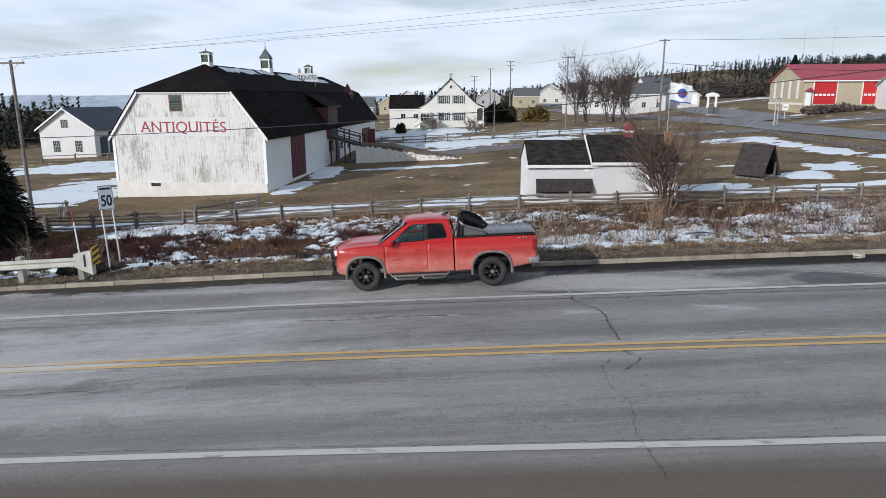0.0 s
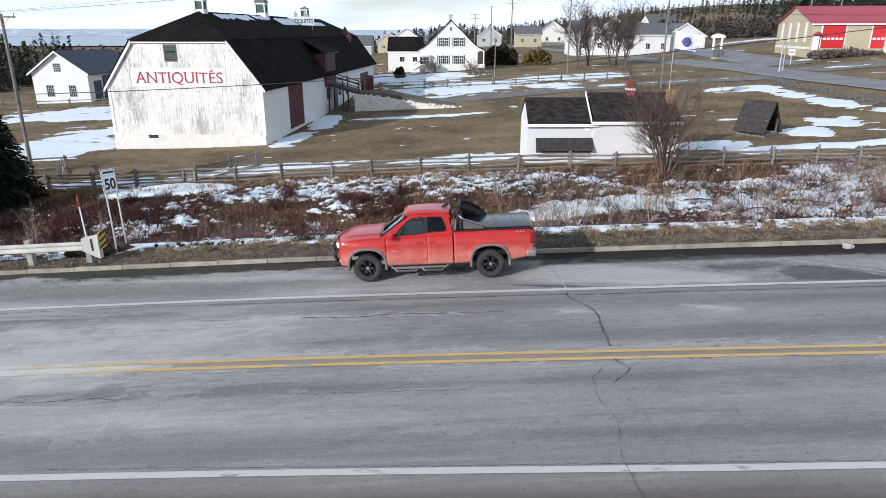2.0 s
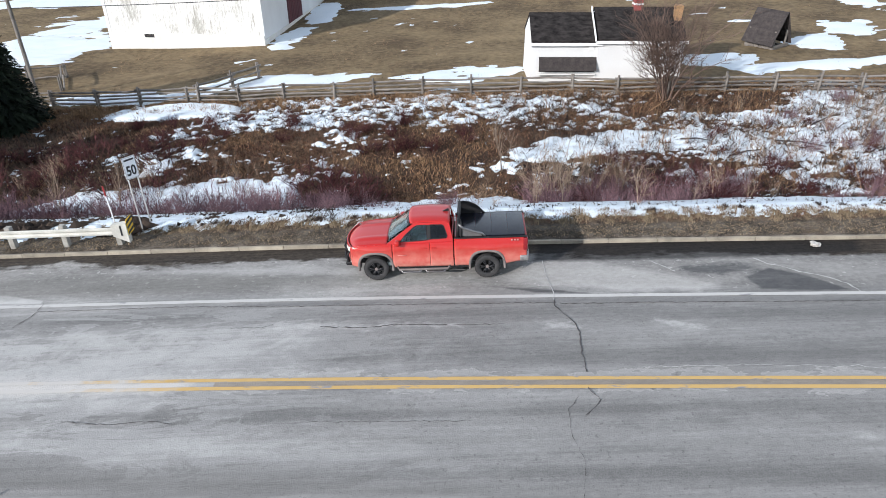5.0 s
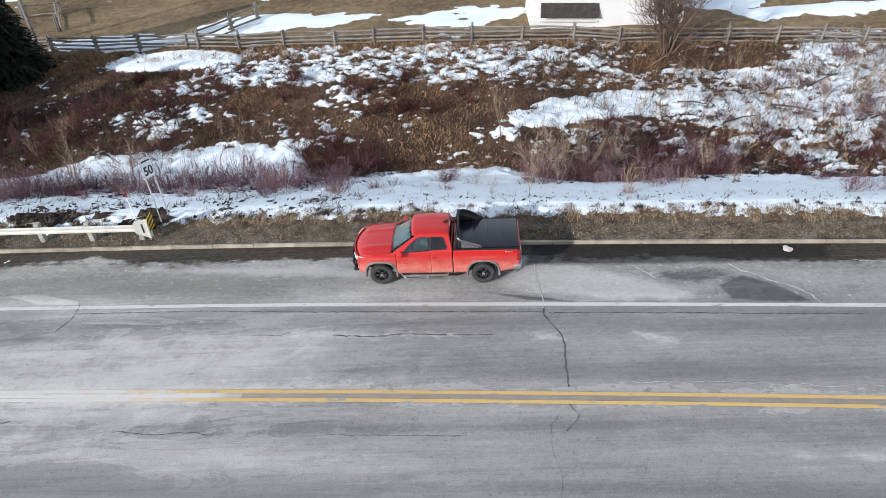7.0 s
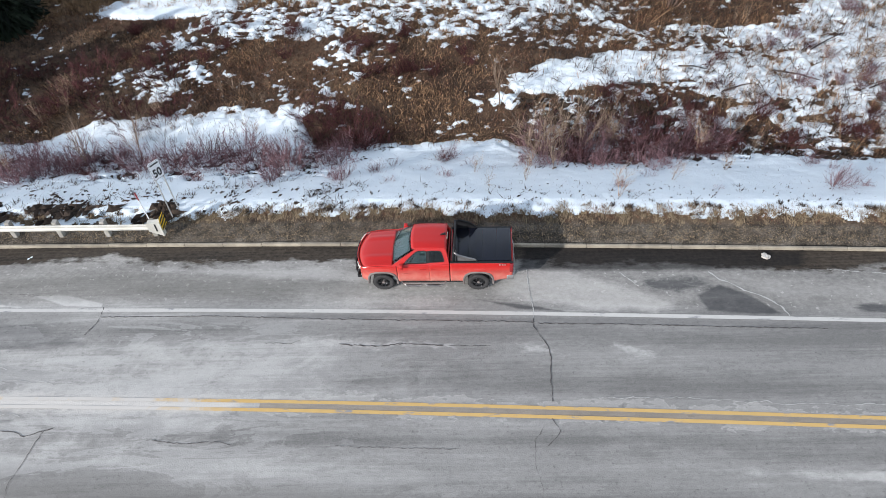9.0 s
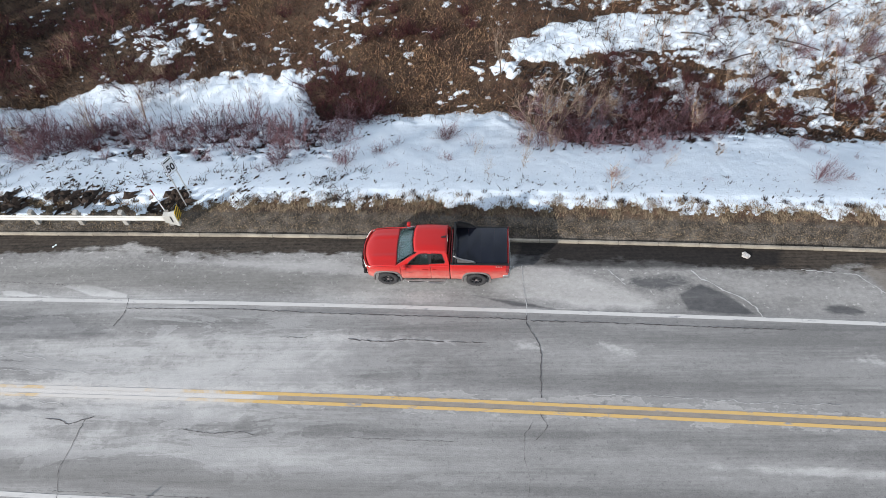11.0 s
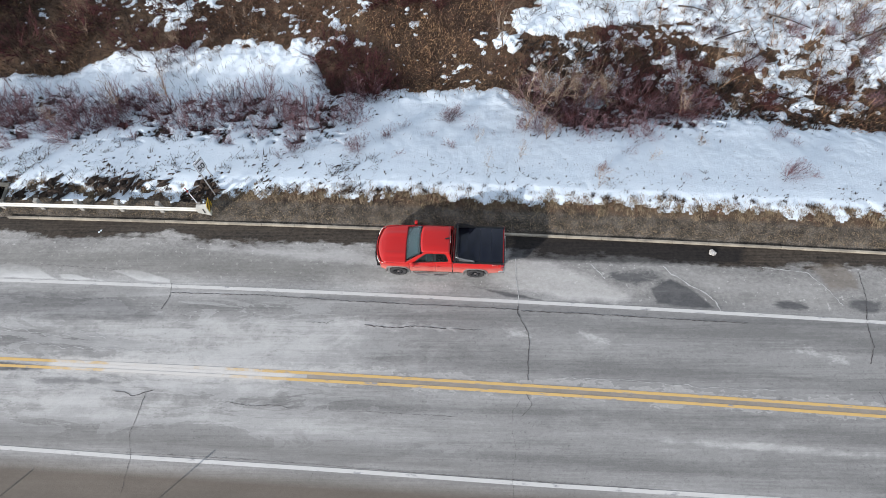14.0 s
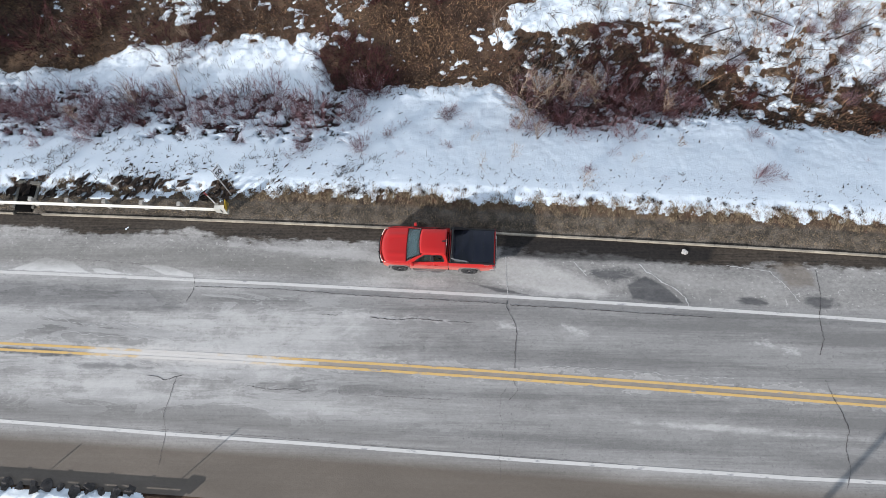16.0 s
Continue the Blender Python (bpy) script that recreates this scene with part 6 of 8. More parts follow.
for x, y, z, w, d, e_, r_, wall, roof, along in ((-33, 250, 1, 14, 9, 3.6, 7, GREY_SIDING, GREY_SHINGLES, "x"), (-14, 262, 1, 12, 9, 4, 8, CREAM, GREY_SHINGLES, "y"), (-50, 230, 0.5, 12, 10, 3.5, 6.5, WHITE_CLAPBOARD, BLUE_SHINGLES, "x"), (34, 270, 2.5, 10, 9, 4, 7, BEIGE, GREY_SHINGLES, "x"), (46, 285, 3.5, 10, 8, 5, 8.5, CREAM, BLUE_SHINGLES, "y"), (60, 290, 4, 11, 9, 4.5, 7.5, GREY_SIDING, GREY_SHINGLES, "x"), (75, 300, 4, 9, 9, 4.5, 8, WHITE_CLAPBOARD, GREY_SHINGLES, "y"), (20, 290, 2.5, 10, 8, 3.6, 6.8, GREY_SIDING, BLUE_SHINGLES, "y"), (4, 300, 2, 11, 9, 4, 7.5, WHITE_CLAPBOARD, GREY_SHINGLES, "x"), (84, 260, 4, 12, 9, 4, 7, WHITE_CLAPBOARD, GREY_SHINGLES, "x"), (-70, 290, 0.5, 13, 9, 4, 7, CREAM, GREY_SHINGLES, "x"), (-24, 310, 1.5, 11, 9, 4.2, 7.6, BEIGE, GREY_SHINGLES, "y")):
    gable_house("house", "far village house with a shingled pitched roof", Matrix.Translation((x, y, float(land(x, y)) + 0.1 + z * 0.3)) @ pose(0, 0, 0, 0, 0, rnd.uniform(-12, 12)), w, d, e_, r_, wall, roof, along, [(-w / 4, 1.0, 1.2, 1.3, 2, 2), (w / 4, 1.0, 1.2, 1.3, 2, 2)], group="village houses", deep=3)

gable_house("shop", "white building with a pale green metal roof", Matrix.Translation((80.6, 109.5, 2.4)) @ pose(0, 0, 0, 0, 0, -8.5), 12, 7, 3.7, 5.4, WHITE_CLAPBOARD, mat("pale_green_metal", (0.22, 0.42, 0.36), 0.45, vary=0.1, size=2), "x", [], over=0.4, category="shop")

# radio masts behind the hall, signs beside the side road
for x, y, top in ((138, 260, 30.0), (148, 258, 30.5)):
    z = float(land(x, y))
    mast = thing("radio_mast", "thin grey radio mast beyond the fire hall", "mast", Matrix.Translation((x, y, z)), "radio masts")
    bm = bmesh.new()
    tube(bm, [(0, 0, -0.5), (0, 0, top - z)], 0.16, 0.06, n=6)
    part("shaft", bm, GREY_SIDING, mast)
    for k in range(1, 4):
        bm = bmesh.new()
        tube(bm, [(-0.5, 0, (top - z) * (0.55 + 0.14 * k)), (0.5, 0, (top - z) * (0.55 + 0.14 * k))], 0.05, n=5)
        part("dipole", bm, GREY_SIDING, mast)
z = float(land(50.7, 101.2))
gs = thing("road_sign", "tall two-post road sign seen edge on", "sign", Matrix.Translation((50.7, 101.2, z)) @ pose(0, 0, 0, 0, 0, 46))
for q in (-0.75, 0.75):
    part("post", made((q - 0.07, -0.07, -0.4, q + 0.07, 0.07, 4.3)), GREY_SIDING, gs)
part("crossbar", made((-0.9, -0.11, 4.0, 0.9, -0.075, 4.12), (-0.9, -0.11, 3.0, 0.9, -0.075, 3.1)), GREY_SIDING, gs)
z = float(land(56.3, 109.7))
ds = thing("road_sign", "small pale arrow sign on a short post", "sign", Matrix.Translation((56.3, 109.7, z)) @ pose(0, 0, 0, 0, 0, -20))
part("post", made((-0.06, 0.0, -0.4, 0.06, 0.1, 2.4)), GREY_SIDING, ds)
part("board", made((-0.45, -0.04, 1.5, 0.45, -0.005, 2.5), bevel=0.01), CREAM, ds)
part("arrow", made((-0.3, -0.055, 1.93, 0.3, -0.041, 2.08)), DARK_WOOD, ds)
z = float(land(64.8, 161))
pg = thing("gateway_sign", "white painted gateway sign on two thick posts", "sign", Matrix.Translation((64.8, 161, z)) @ pose(0, 0, 0, 0, 0, -10))
for q in (-0.9, 0.9):
    part("post", made((q - 0.22, -0.22, -0.4, q + 0.22, 0.22, 2.6)), WHITE_TRIM, pg)
part("lintel", slab(bmesh.new(), [(-1.6, -0.35, 2.6), (1.6, -0.35, 2.6), (1.4, -0.35, 3.2), (0, -0.35, 3.6), (-1.4, -0.35, 3.2)], (0, 0.7, 0)), WHITE_TRIM, pg)
z = float(land(62.8, 167.7))
nb = thing("notice_board", "small white notice board by the side road", "sign", Matrix.Translation((62.2, 166, z)) @ pose(0, 0, 0, 0, 0, -12))
part("board", made((-0.9, -0.04, 0.9, 0.9, 0.04, 3.4), bevel=0.01), WHITE_TRIM, nb)
part("post", made((-0.1, 0.041, -0.4, 0.1, 0.14, 3.0)), GREY_SIDING, nb)
z = float(land(54.9, 135.3))
mb = thing("mail_boxes", "dark grey community mailbox cabinet on a slab", "mailbox", Matrix.Translation((54.9, 135.3, z)) @ pose(0, 0, 0, 0, 0, -15))
for q in (-1.0, 0.05):
    part("cabinet", made((q, -0.4, 0.15, q + 0.95, 0.4, 1.6), bevel=0.03), GREY_SHINGLES, mb)
part("slab", made((-1.3, -0.7, -0.3, 1.3, 0.7, 0.14)), GREY_SIDING, mb)

# ---- side road, fences, poles, signs, rails ----
SIDE_ASPHALT = mat("side_road_asphalt", (0.20, 0.205, 0.215), 0.9, vary=0.2, size=3, fine=0.05, spec=0.2)
GRAVEL = mat("gravel_drive", (0.15, 0.14, 0.13), 0.95, vary=0.3, size=2.5, fine=0.08, bump=0.5)
GALVANISED = mat("galvanised_steel", (0.52, 0.53, 0.52), 0.5, 0.6, vary=0.2, size=0.8, fine=0.05, bump=0.05)
RAIL_WHITE = mat("weathered_rail", (0.50, 0.49, 0.44), 0.6, 0.2, vary=0.2, size=0.6, fine=0.04, bump=0.1)
PALE_POST = mat("pale_weathered_post", (0.36, 0.345, 0.31), 0.85, vary=0.25, size=0.4, fine=0.04, bump=0.4, second=(0.20, 0.185, 0.16))
YELLOW = mat("marker_yellow", (0.65, 0.42, 0.02), 0.5, vary=0.1)
SIGN_WHITE = mat("sign_white", (0.78, 0.80, 0.82), 0.4, vary=0.04)
SIGN_BLACK = mat("sign_black", (0.012, 0.012, 0.014), 0.5, vary=0.1)
SALT_CRUST = mat("salt_crust", (0.42, 0.415, 0.40), 0.9, vary=0.2, size=0.4)
CABLE = mat("cable", (0.02, 0.02, 0.022), 0.6, vary=0.1)
PLASTIC_RED = mat("red_plastic", (0.32, 0.03, 0.03), 0.4, vary=0.1)

side_line = [(30.5, 330), (32, 290), (34.5, 240), (38, 200), (43.5, 160), (47.5, 130), (49.5, 108), (51, 90), (53.5, 74), (58, 58), (66, 42), (80, 24), (96, 8)]
sx_ = np.array(side_line, float)
tt = np.linspace(0, len(sx_) - 1, 160)
side_pts = np.stack([np.interp(tt, np.arange(len(sx_)), sx_[:, k]) for k in (0, 1)], -1)
for _ in range(6):
    side_pts[1:-1] = (side_pts[:-2] + 2 * side_pts[1:-1] + side_pts[2:]) / 4
side = ribbon("side_road", side_pts, 7.0, 0.10, SIDE_ASPHALT, label="grey side road leading up to the village", category="road", kind="structure")
ribbon("edge_line", side_pts + (-3.1, -0.5), 0.13, 0.115, WHITE_LINE, parent=side)
drive = np.stack([np.linspace(-13, 48, 40), 93 + 4 * np.sin(np.linspace(-0.5, 2.4, 40))], -1)
ribbon("gravel_drive", drive, 5.5, 0.06, GRAVEL, label="grey gravel drive behind the sheds", category="drive", kind="structure")
forecourt = np.stack([np.linspace(55.5, 62, 20), np.linspace(110, 168, 20)], -1)
ribbon("gravel_lot", forecourt, 8.5, 0.07, SIDE_ASPHALT, label="dark gravel lot between the side road and the hall", category="parking", kind="structure")
lot = np.stack([np.linspace(54, 110, 20), np.linspace(101, 108, 20)], -1)
ribbon("parking_apron", lot, 7.0, 0.08, GRAVEL, label="dark gravel apron before the fire hall", category="parking", kind="structure")

rs = np.random.RandomState(17)
V, F = [], []
for _ in range(900):
    y = rs.uniform(56, 93)
    x = float(np.interp(y, [56, 66, 74, 86, 93], [46.5, 44.2, 44.3, 44.9, 45.6])) + rs.randn() * 0.55
    s = rs.uniform(0.08, 0.34)
    z = float(land(x, y)) + 0.06
    i = len(V)
    V += [(x + s * rs.uniform(0.6, 1.2) * a, y + s * rs.uniform(0.6, 1.2) * b, z + s * c) for a, b, c in ((1, 0, 0), (0, 1, 0), (-1, 0, 0), (0, -1, 0), (0.2, 0.1, 0.8), (0, 0, -0.8))]
    F += [(i + a, i + b, i + c) for a, b, c in ((0, 1, 4), (1, 2, 4), (2, 3, 4), (3, 0, 4), (1, 0, 5), (2, 1, 5), (3, 2, 5), (0, 3, 5))]
mesh_from("roadside_rubble", V, F, mat("dark_rubble", (0.06, 0.053, 0.047), 0.9, vary=0.5, size=0.4, fine=0.1, bump=0.5, second=(0.14, 0.125, 0.11)), "dark rubble along the bank of the side road", "rubble", "stuff")

rnd = random.Random(7)


def build_fence(name, label, posts, rails, height, group=""):
    """Old rail fence: paired stakes with stacked split rails between them."""
    f = thing(name, label, "fence", None, group)
    for x, y in posts:
        z = float(land(x, y))
        for dy in (-0.13, 0.13):
            bm = bmesh.new()
            lean = rnd.uniform(-0.06, 0.06)
            tube(bm, [(x, y + dy, z - 0.3), (x + lean, y + dy * 1.1, z + height * rnd.uniform(0.92, 1.15))], 0.095, 0.07, n=6)
            part("post", bm, GREY_WOOD, f)
    for (x0, y0), (x1, y1) in zip(posts, posts[1:]):
        for k in range(rails):
            bm = bmesh.new()
            h = height * (0.16 + 0.70 * k / max(1, rails - 1))
            e0, e1, sag = rnd.uniform(-0.06, 0.06), rnd.uniform(-0.06, 0.06), rnd.uniform(-0.06, 0.03)
            xm, ym = (x0 + x1) / 2, (y0 + y1) / 2
            tube(bm, [(x0 - 0.25, y0 + rnd.uniform(-0.05, 0.05), float(land(x0, y0)) + h + e0), (xm, ym, float(land(xm, ym)) + h + sag), (x1 + 0.25, y1 + rnd.uniform(-0.05, 0.05), float(land(x1, y1)) + h + e1)], 0.075, 0.06, n=6)
            part("rail", bm, GREY_WOOD, f)
    return f


build_fence("rail_fence", "weathered grey split-rail fence along the field edge", [(-35.6, 46.4), (-32.2, 46.7), (-28.7, 46.8), (-25.1, 46.2), (-21.9, 46.0), (-18.4, 45.8), (-14.4, 45.0), (-11.2, 44.9), (-7.6, 44.5), (-4.9, 44.4), (-1.5, 44.1), (1.8, 43.8), (5.1, 43.5), (8.5, 43.1), (11.3, 42.2), (14.7, 42.0), (18.0, 41.6), (21.0, 41.3), (23.6, 41.0), (26.0, 40.5), (29.2, 40.2), (32.6, 40.0), (36.0, 39.8)], 4, 1.15)
build_fence("rail_fence", "short weathered fence spur leading to the barn yard", [(-17.5, 45.6), (-15.9, 48.6), (-14.6, 51.2)], 3, 1.3)
build_fence("rail_fence", "short weathered fence spur beside the spruce", [(-34.6, 54.0), (-32.0, 55.0), (-30.2, 50.8)], 2, 1.2)
build_fence("rail_fence", "weathered rail fence before the cream house", [(-10 + 3.6 * k, 107.5 - 0.12 * k) for k in range(13)], 3, 1.3)
build_fence("rail_fence", "weathered rail fence by the white outbuilding", [(-70 + 5.5 * k, 106 - 0.3 * k) for k in range(5)], 2, 1.2)


def pole(label, x, y, top, arms=1, r=0.16, arm=2.0, group="", turn=0, trans=False):
    z = float(land(x, y))
    p = thing("utility_pole", label, "utility pole", Matrix.Translation((x, y, z)) @ pose(0, 0, 0, 0, 0, turn), group)
    h = top - z
    bm = bmesh.new()
    tube(bm, [(0, 0, -0.5), (0, 0, h * 0.5), (0, 0, h)], r, r * 0.68, n=9)
    part("shaft", bm, GREY_WOOD, p)
    for k in range(arms):
        zz = h - 0.25 - 1.1 * k
        a = part("crossarm", made((-arm / 2, -0.06, zz, arm / 2, 0.06, zz + 0.12)), GREY_WOOD, p)
        for s in (-1, 1):
            bm = bmesh.new()
            tube(bm, [(s * arm * 0.3, -0.07, zz), (0, -0.07, zz - 0.55)], 0.02, n=5)
            part("brace", bm, GALVANISED, a)
        for s in (-0.46, 0.0, 0.46):
            bm = bmesh.new()
            tube(bm, [(s * arm, 0, zz + 0.12), (s * arm, 0, zz + 0.2), (s * arm, 0, zz + 0.3)], 0.055, 0.03, n=7)
            part("insulator", bm, GREY_SIDING, a)
    if trans:
        bm = bmesh.new()
        tube(bm, [(0.35, 0, h - 3.0), (0.35, 0, h - 2.1)], 0.25, n=12)
        part("transformer", bm, GREY_SIDING, p)
    return p


pole("leaning grey utility pole beside the barn yard", -30.5, 48.0, 7.2, 1, 0.15, 1.9)
pole("weathered utility pole standing behind the near shoulder", 4.4, -3.9, 12.0, 1, 0.15, 2.2)
pole("tall grey utility pole by the side road", 29.3, 90.0, 12.0, 1, 0.15, 1.4)
pole("grey utility pole before the bare trees", 22.2, 120.0, 11.6, 1, 0.15, 2.2, "village poles")
pole("grey utility pole with transformer among the houses", 20.1, 200, 15.1, 2, 0.2, 2.6, "village poles", trans=True)
pole("grey utility pole among the houses", 14.2, 200, 13.0, 1, 0.17, 2.2, "village poles")
pole("grey utility pole among the houses", 9.7, 205, 11.0, 2, 0.17, 2.4, "village poles")
pole("slim grey lamp pole behind the rail fence", 8.3, 107.0, 5.2, 0, 0.10)


def wire(name, label, a, b, sag, r):
    bm = bmesh.new()
    A, B = Vector(a), Vector(b)
    pts = [A.lerp(B, k / 24) - Vector((0, 0, 4 * sag * (k / 24) * (1 - k / 24))) for k in range(25)]
    tube(bm, pts, r, n=5)
    return tagged(part(name, bm, CABLE), label, "cable")


wire("cable", "thick black telephone cable slung between poles", (-30.5, 48.0, 1.75), (44, 44.5, 8.3), 1.1, 0.028)
wire("wire", "thin power wire high over the field", (-29.7, 48.0, 7.3), (60, 47.5, 15.5), 0.5, 0.008)
wire("wire", "thin power wire high over the field", (-30.5, 48.0, 7.35), (60, 47.0, 14.8), 0.6, 0.008)
wire("wire", "thin power wire high over the field", (-31.3, 48.0, 7.3), (60, 48.5, 16.5), 0.4, 0.008)
wire("wire", "power wire running along the side road", (29.3, 90, 11.9), (110, 60, 14), 1.2, 0.02)
wire("wire", "power wire running along the side road", (29.3, 90, 11.9), (22.2, 120, 11.6), 0.5, 0.02)
wire("wire", "power wire slung towards the village", (22.2, 120, 11.6), (20.1, 200, 15.0), 0.8, 0.02)
wire("cable", "black service cable to the fire hall", (29.3, 90, 9.0), (110, 112, 11), 1.6, 0.03)

# flag beyond the sheds
flag = thing("flag", "white flag with a blue round emblem on a pole", "flag", Matrix.Translation((25.4, 75, float(land(25.4, 75)))))
bm = bmesh.new()
tube(bm, [(0, 0, -0.3), (0, 0, 8.3)], 0.05, 0.035, n=8)
part("flagpole", bm, GALVANISED, flag)
wave = lambda u, v: (u, 0.16 * math.sin(u * 3.1 + 0.5 * v) * min(1, u), 6.0 + v - 0.16 * u + 0.04 * math.sin(u * 4))
cloth = part("cloth", thick(grid(bmesh.new(), np.linspace(0.05, 2.5, 21), np.linspace(0, 2.0, 11), wave), 0.012), SIGN_WHITE, flag, shade=True)
for nm, m_, r0, r1 in (("emblem", BLUE_PAINT, 0.0, 0.52), ("emblem_band", SIGN_RED, None, None)):
    bm = bmesh.new()
    if r0 is not None:
        grid(bm, np.linspace(0, 2 * math.pi, 25), np.linspace(0.02, r1, 5), lambda a, r: Vector(wave(1.35 + r * math.cos(a), 1.05 + r * math.sin(a))) + Vector((0, -0.022, 0)))
    else:
        grid(bm, np.linspace(0.75, 1.95, 9), (0.92, 1.08), lambda u, v: Vector(wave(u, v)) + Vector((0, -0.03, 0)))
    part(nm, bm, m_, cloth)
part("cloth_edge", grid(bmesh.new(), np.linspace(0.05, 2.45, 21), (0.0, 0.14), lambda u, v: Vector(wave(u, v)) + Vector((0, -0.02, 0))), BLUE_PAINT, cloth)

# speed sign
sg = thing("speed_sign", "white speed limit sign on two steel posts", "road sign", Matrix.Translation((-10.45, 20.35, -0.78)) @ pose(0, 0, 0, -4.5, 1.0, 58))
for x in (-0.17, 0.19):
    bm = bmesh.new()
    tube(bm, [(x, 0.03, -0.5), (x, 0.03, 2.66)], 0.028, n=6)
    part("post", bm, GALVANISED, sg)
pl = part("plate", made((-0.245, -0.02, 1.93, 0.245, 0.0, 2.70), bevel=0.006), SIGN_WHITE, sg)
lettering("50", 0.47, 0.003, SIGN_BLACK, "numeral", pl, pose(0, -0.024, 2.06, 90, 0, 0), 0.78, 0.012)
part("caption_bar", made((-0.18, -0.025, 2.56, 0.18, -0.021, 2.62)), SIGN_BLACK, pl)
part("border", made((-0.235, -0.0225, 2.67, 0.235, -0.0205, 2.682), (-0.235, -0.0225, 1.948, 0.235, -0.0205, 1.96), (-0.235, -0.0225, 1.96, -0.223, -0.0205, 2.67), (0.223, -0.0225, 1.96, 0.235, -0.0205, 2.67)), SIGN_BLACK, pl)


def guardrail(label, x_end, x_far, d, flip, marker, up=0.0):
    gr = thing("guardrail", label, "guardrail")
    prof = [(0.0, 0.42), (0.05, 0.45), (0.05, 0.50), (0.0, 0.545), (0.0, 0.575), (0.05, 0.62), (0.05, 0.67), (0.0, 0.70)]
    xs = np.linspace(x_far, x_end, 60)
    for drop in (0.0, 0.32)[:2 if up else 1]:
        bm = bmesh.new()
        rows = []
        for x in xs:
            y = float(middle(x)) + d
            z = float(land(x, y)) + up - drop
            rows.append([bm.verts.new((x, y - flip * py, z + pz)) for py, pz in prof])
        for a, b in zip(rows, rows[1:]):
            for k in range(len(prof) - 1):
                bm.faces.new((a[k], b[k], b[k + 1], a[k + 1]))
        part("beam", thick(bm, 0.008), RAIL_WHITE, gr, "weathered white corrugated beam")
    x = x_end - 0.35
    while x > x_far:
        y = float(middle(x)) + d + flip * 0.14
        z = float(land(x, y))
        part("post", made((x - 0.09, y - 0.10, z - 0.4, x + 0.09, y + 0.10, z + 0.80 + up), bevel=0.015), PALE_POST, gr)
        part("spacer", made((x - 0.08, y - flip * 0.13, z + 0.44 + up, x + 0.08, y - flip * 0.101, z + 0.70 + up)), GREY_WOOD, gr)
        x -= 1.9
    y = float(middle(x_end)) + d
    z = float(land(x_end, y))
    if not marker:
        part("end_shoe", made((x_end - 0.55, y - flip * 0.08 - 0.012, z + 0.36 + up, x_end + 0.1, y - flip * 0.08 + 0.012, z + 0.74 + up), (x_end - 0.05, y - 0.09, z + 0.36 + up, x_end + 0.1, y + 0.09, z + 0.74 + up), bevel=0.006), RAIL_WHITE, gr)
        return gr
    part("end_shoe", slab(bmesh.new(), [(x_end - 0.42, y - 0.10, z + 0.40), (x_end + 0.10, y - 0.10, z + 0.16), (x_end + 0.10, y - 0.10, z + 0.90), (x_end - 0.42, y - 0.10, z + 0.80)], (0, 0.2, 0)), RAIL_WHITE, gr)
    part("slot", made((x_end - 0.13, y - 0.108, z + 0.42, x_end - 0.07, y - 0.101, z + 0.80)), SIGN_BLACK, gr)
    # striped plate across the end of the rail, with a bent back
    part("hazard_marker", made((x_end + 0.102, y - 0.06, z + 0.44, x_end + 0.122, y + 0.36, z + 1.0), bevel=0.004), YELLOW, gr)
    for k in range(3):
        z0 = z + 0.46 + 0.19 * k
        at = x_end + 0.124
        part("stripe", slab(bmesh.new(), [(at, y - 0.06, z0 + 0.09), (at, y - 0.06, z0), (at, y + 0.36, z0 + 0.07), (at, y + 0.36, min(z0 + 0.16, z + 1.0))], (0.003, 0, 0)), SIGN_BLACK, gr)
    return gr


guardrail("weathered white guardrail with a striped end marker", -10.65, -60, 7.0, 1, True)
guardrail("white guardrail along the near shoulder", -11.6, -60, -6.75, -1, False, 0.29)
for x, d, h, label in ((-11.03, 7.22, 1.76, "white marker post with a red top"), (-12.5, -6.8, 2.1, "slim steel stake behind the guardrail"), (-18.5, -6.8, 1.4, "slim steel stake behind the guardrail")):
    y = float(middle(x)) + d
    st = thing("marker_post", label, "marker post", Matrix.Translation((x, y, float(land(x, y)))) @ pose(0, 0, 0, 0, -3, 0))
    bm = bmesh.new()
    tube(bm, [(0, 0, -0.3), (0, 0, h)], 0.022, n=7)
    part("tube", bm, SIGN_WHITE, st)
    bm = bmesh.new()
    tube(bm, [(0, 0, h), (0, 0, h + 0.36)], 0.026, n=7)
    part("tip", bm, PLASTIC_RED, st)

# storm drain cut into the verge
MOSSY_CONCRETE = mat("mossy_concrete", (0.15, 0.14, 0.12), 0.9, vary=0.4, size=0.3, fine=0.04, bump=0.5, second=(0.07, 0.07, 0.055))
dx = -21.2
dy = float(middle(dx)) + 7.75
dz = float(land(dx, dy)) + 0.05
dr = thing("storm_drain", "grey concrete storm drain frame with a dark mouth", "drain", Matrix.Translation((dx, dy, dz)) @ pose(0, 0, 0, 0, 0, -2.5))
for sx0 in (-0.56, 0.42):
    part("side_wall", made((sx0, -0.85, -0.6, sx0 + 0.14, 0.42, 0.08), bevel=0.02), MOSSY_CONCRETE, dr)
part("head_wall", made((-0.6, 0.42, -0.6, 0.6, 0.60, 0.14), bevel=0.02), MOSSY_CONCRETE, dr)
# solid block; the dark inside the pit is put into its colour
part("mouth", made((-0.42, -1.0, -0.5, 0.42, 0.42, 0.03)), mat("mouth_shade_black", (0.006, 0.0055, 0.005), 0.95, vary=0.3, size=0.3, spec=0.05), dr)

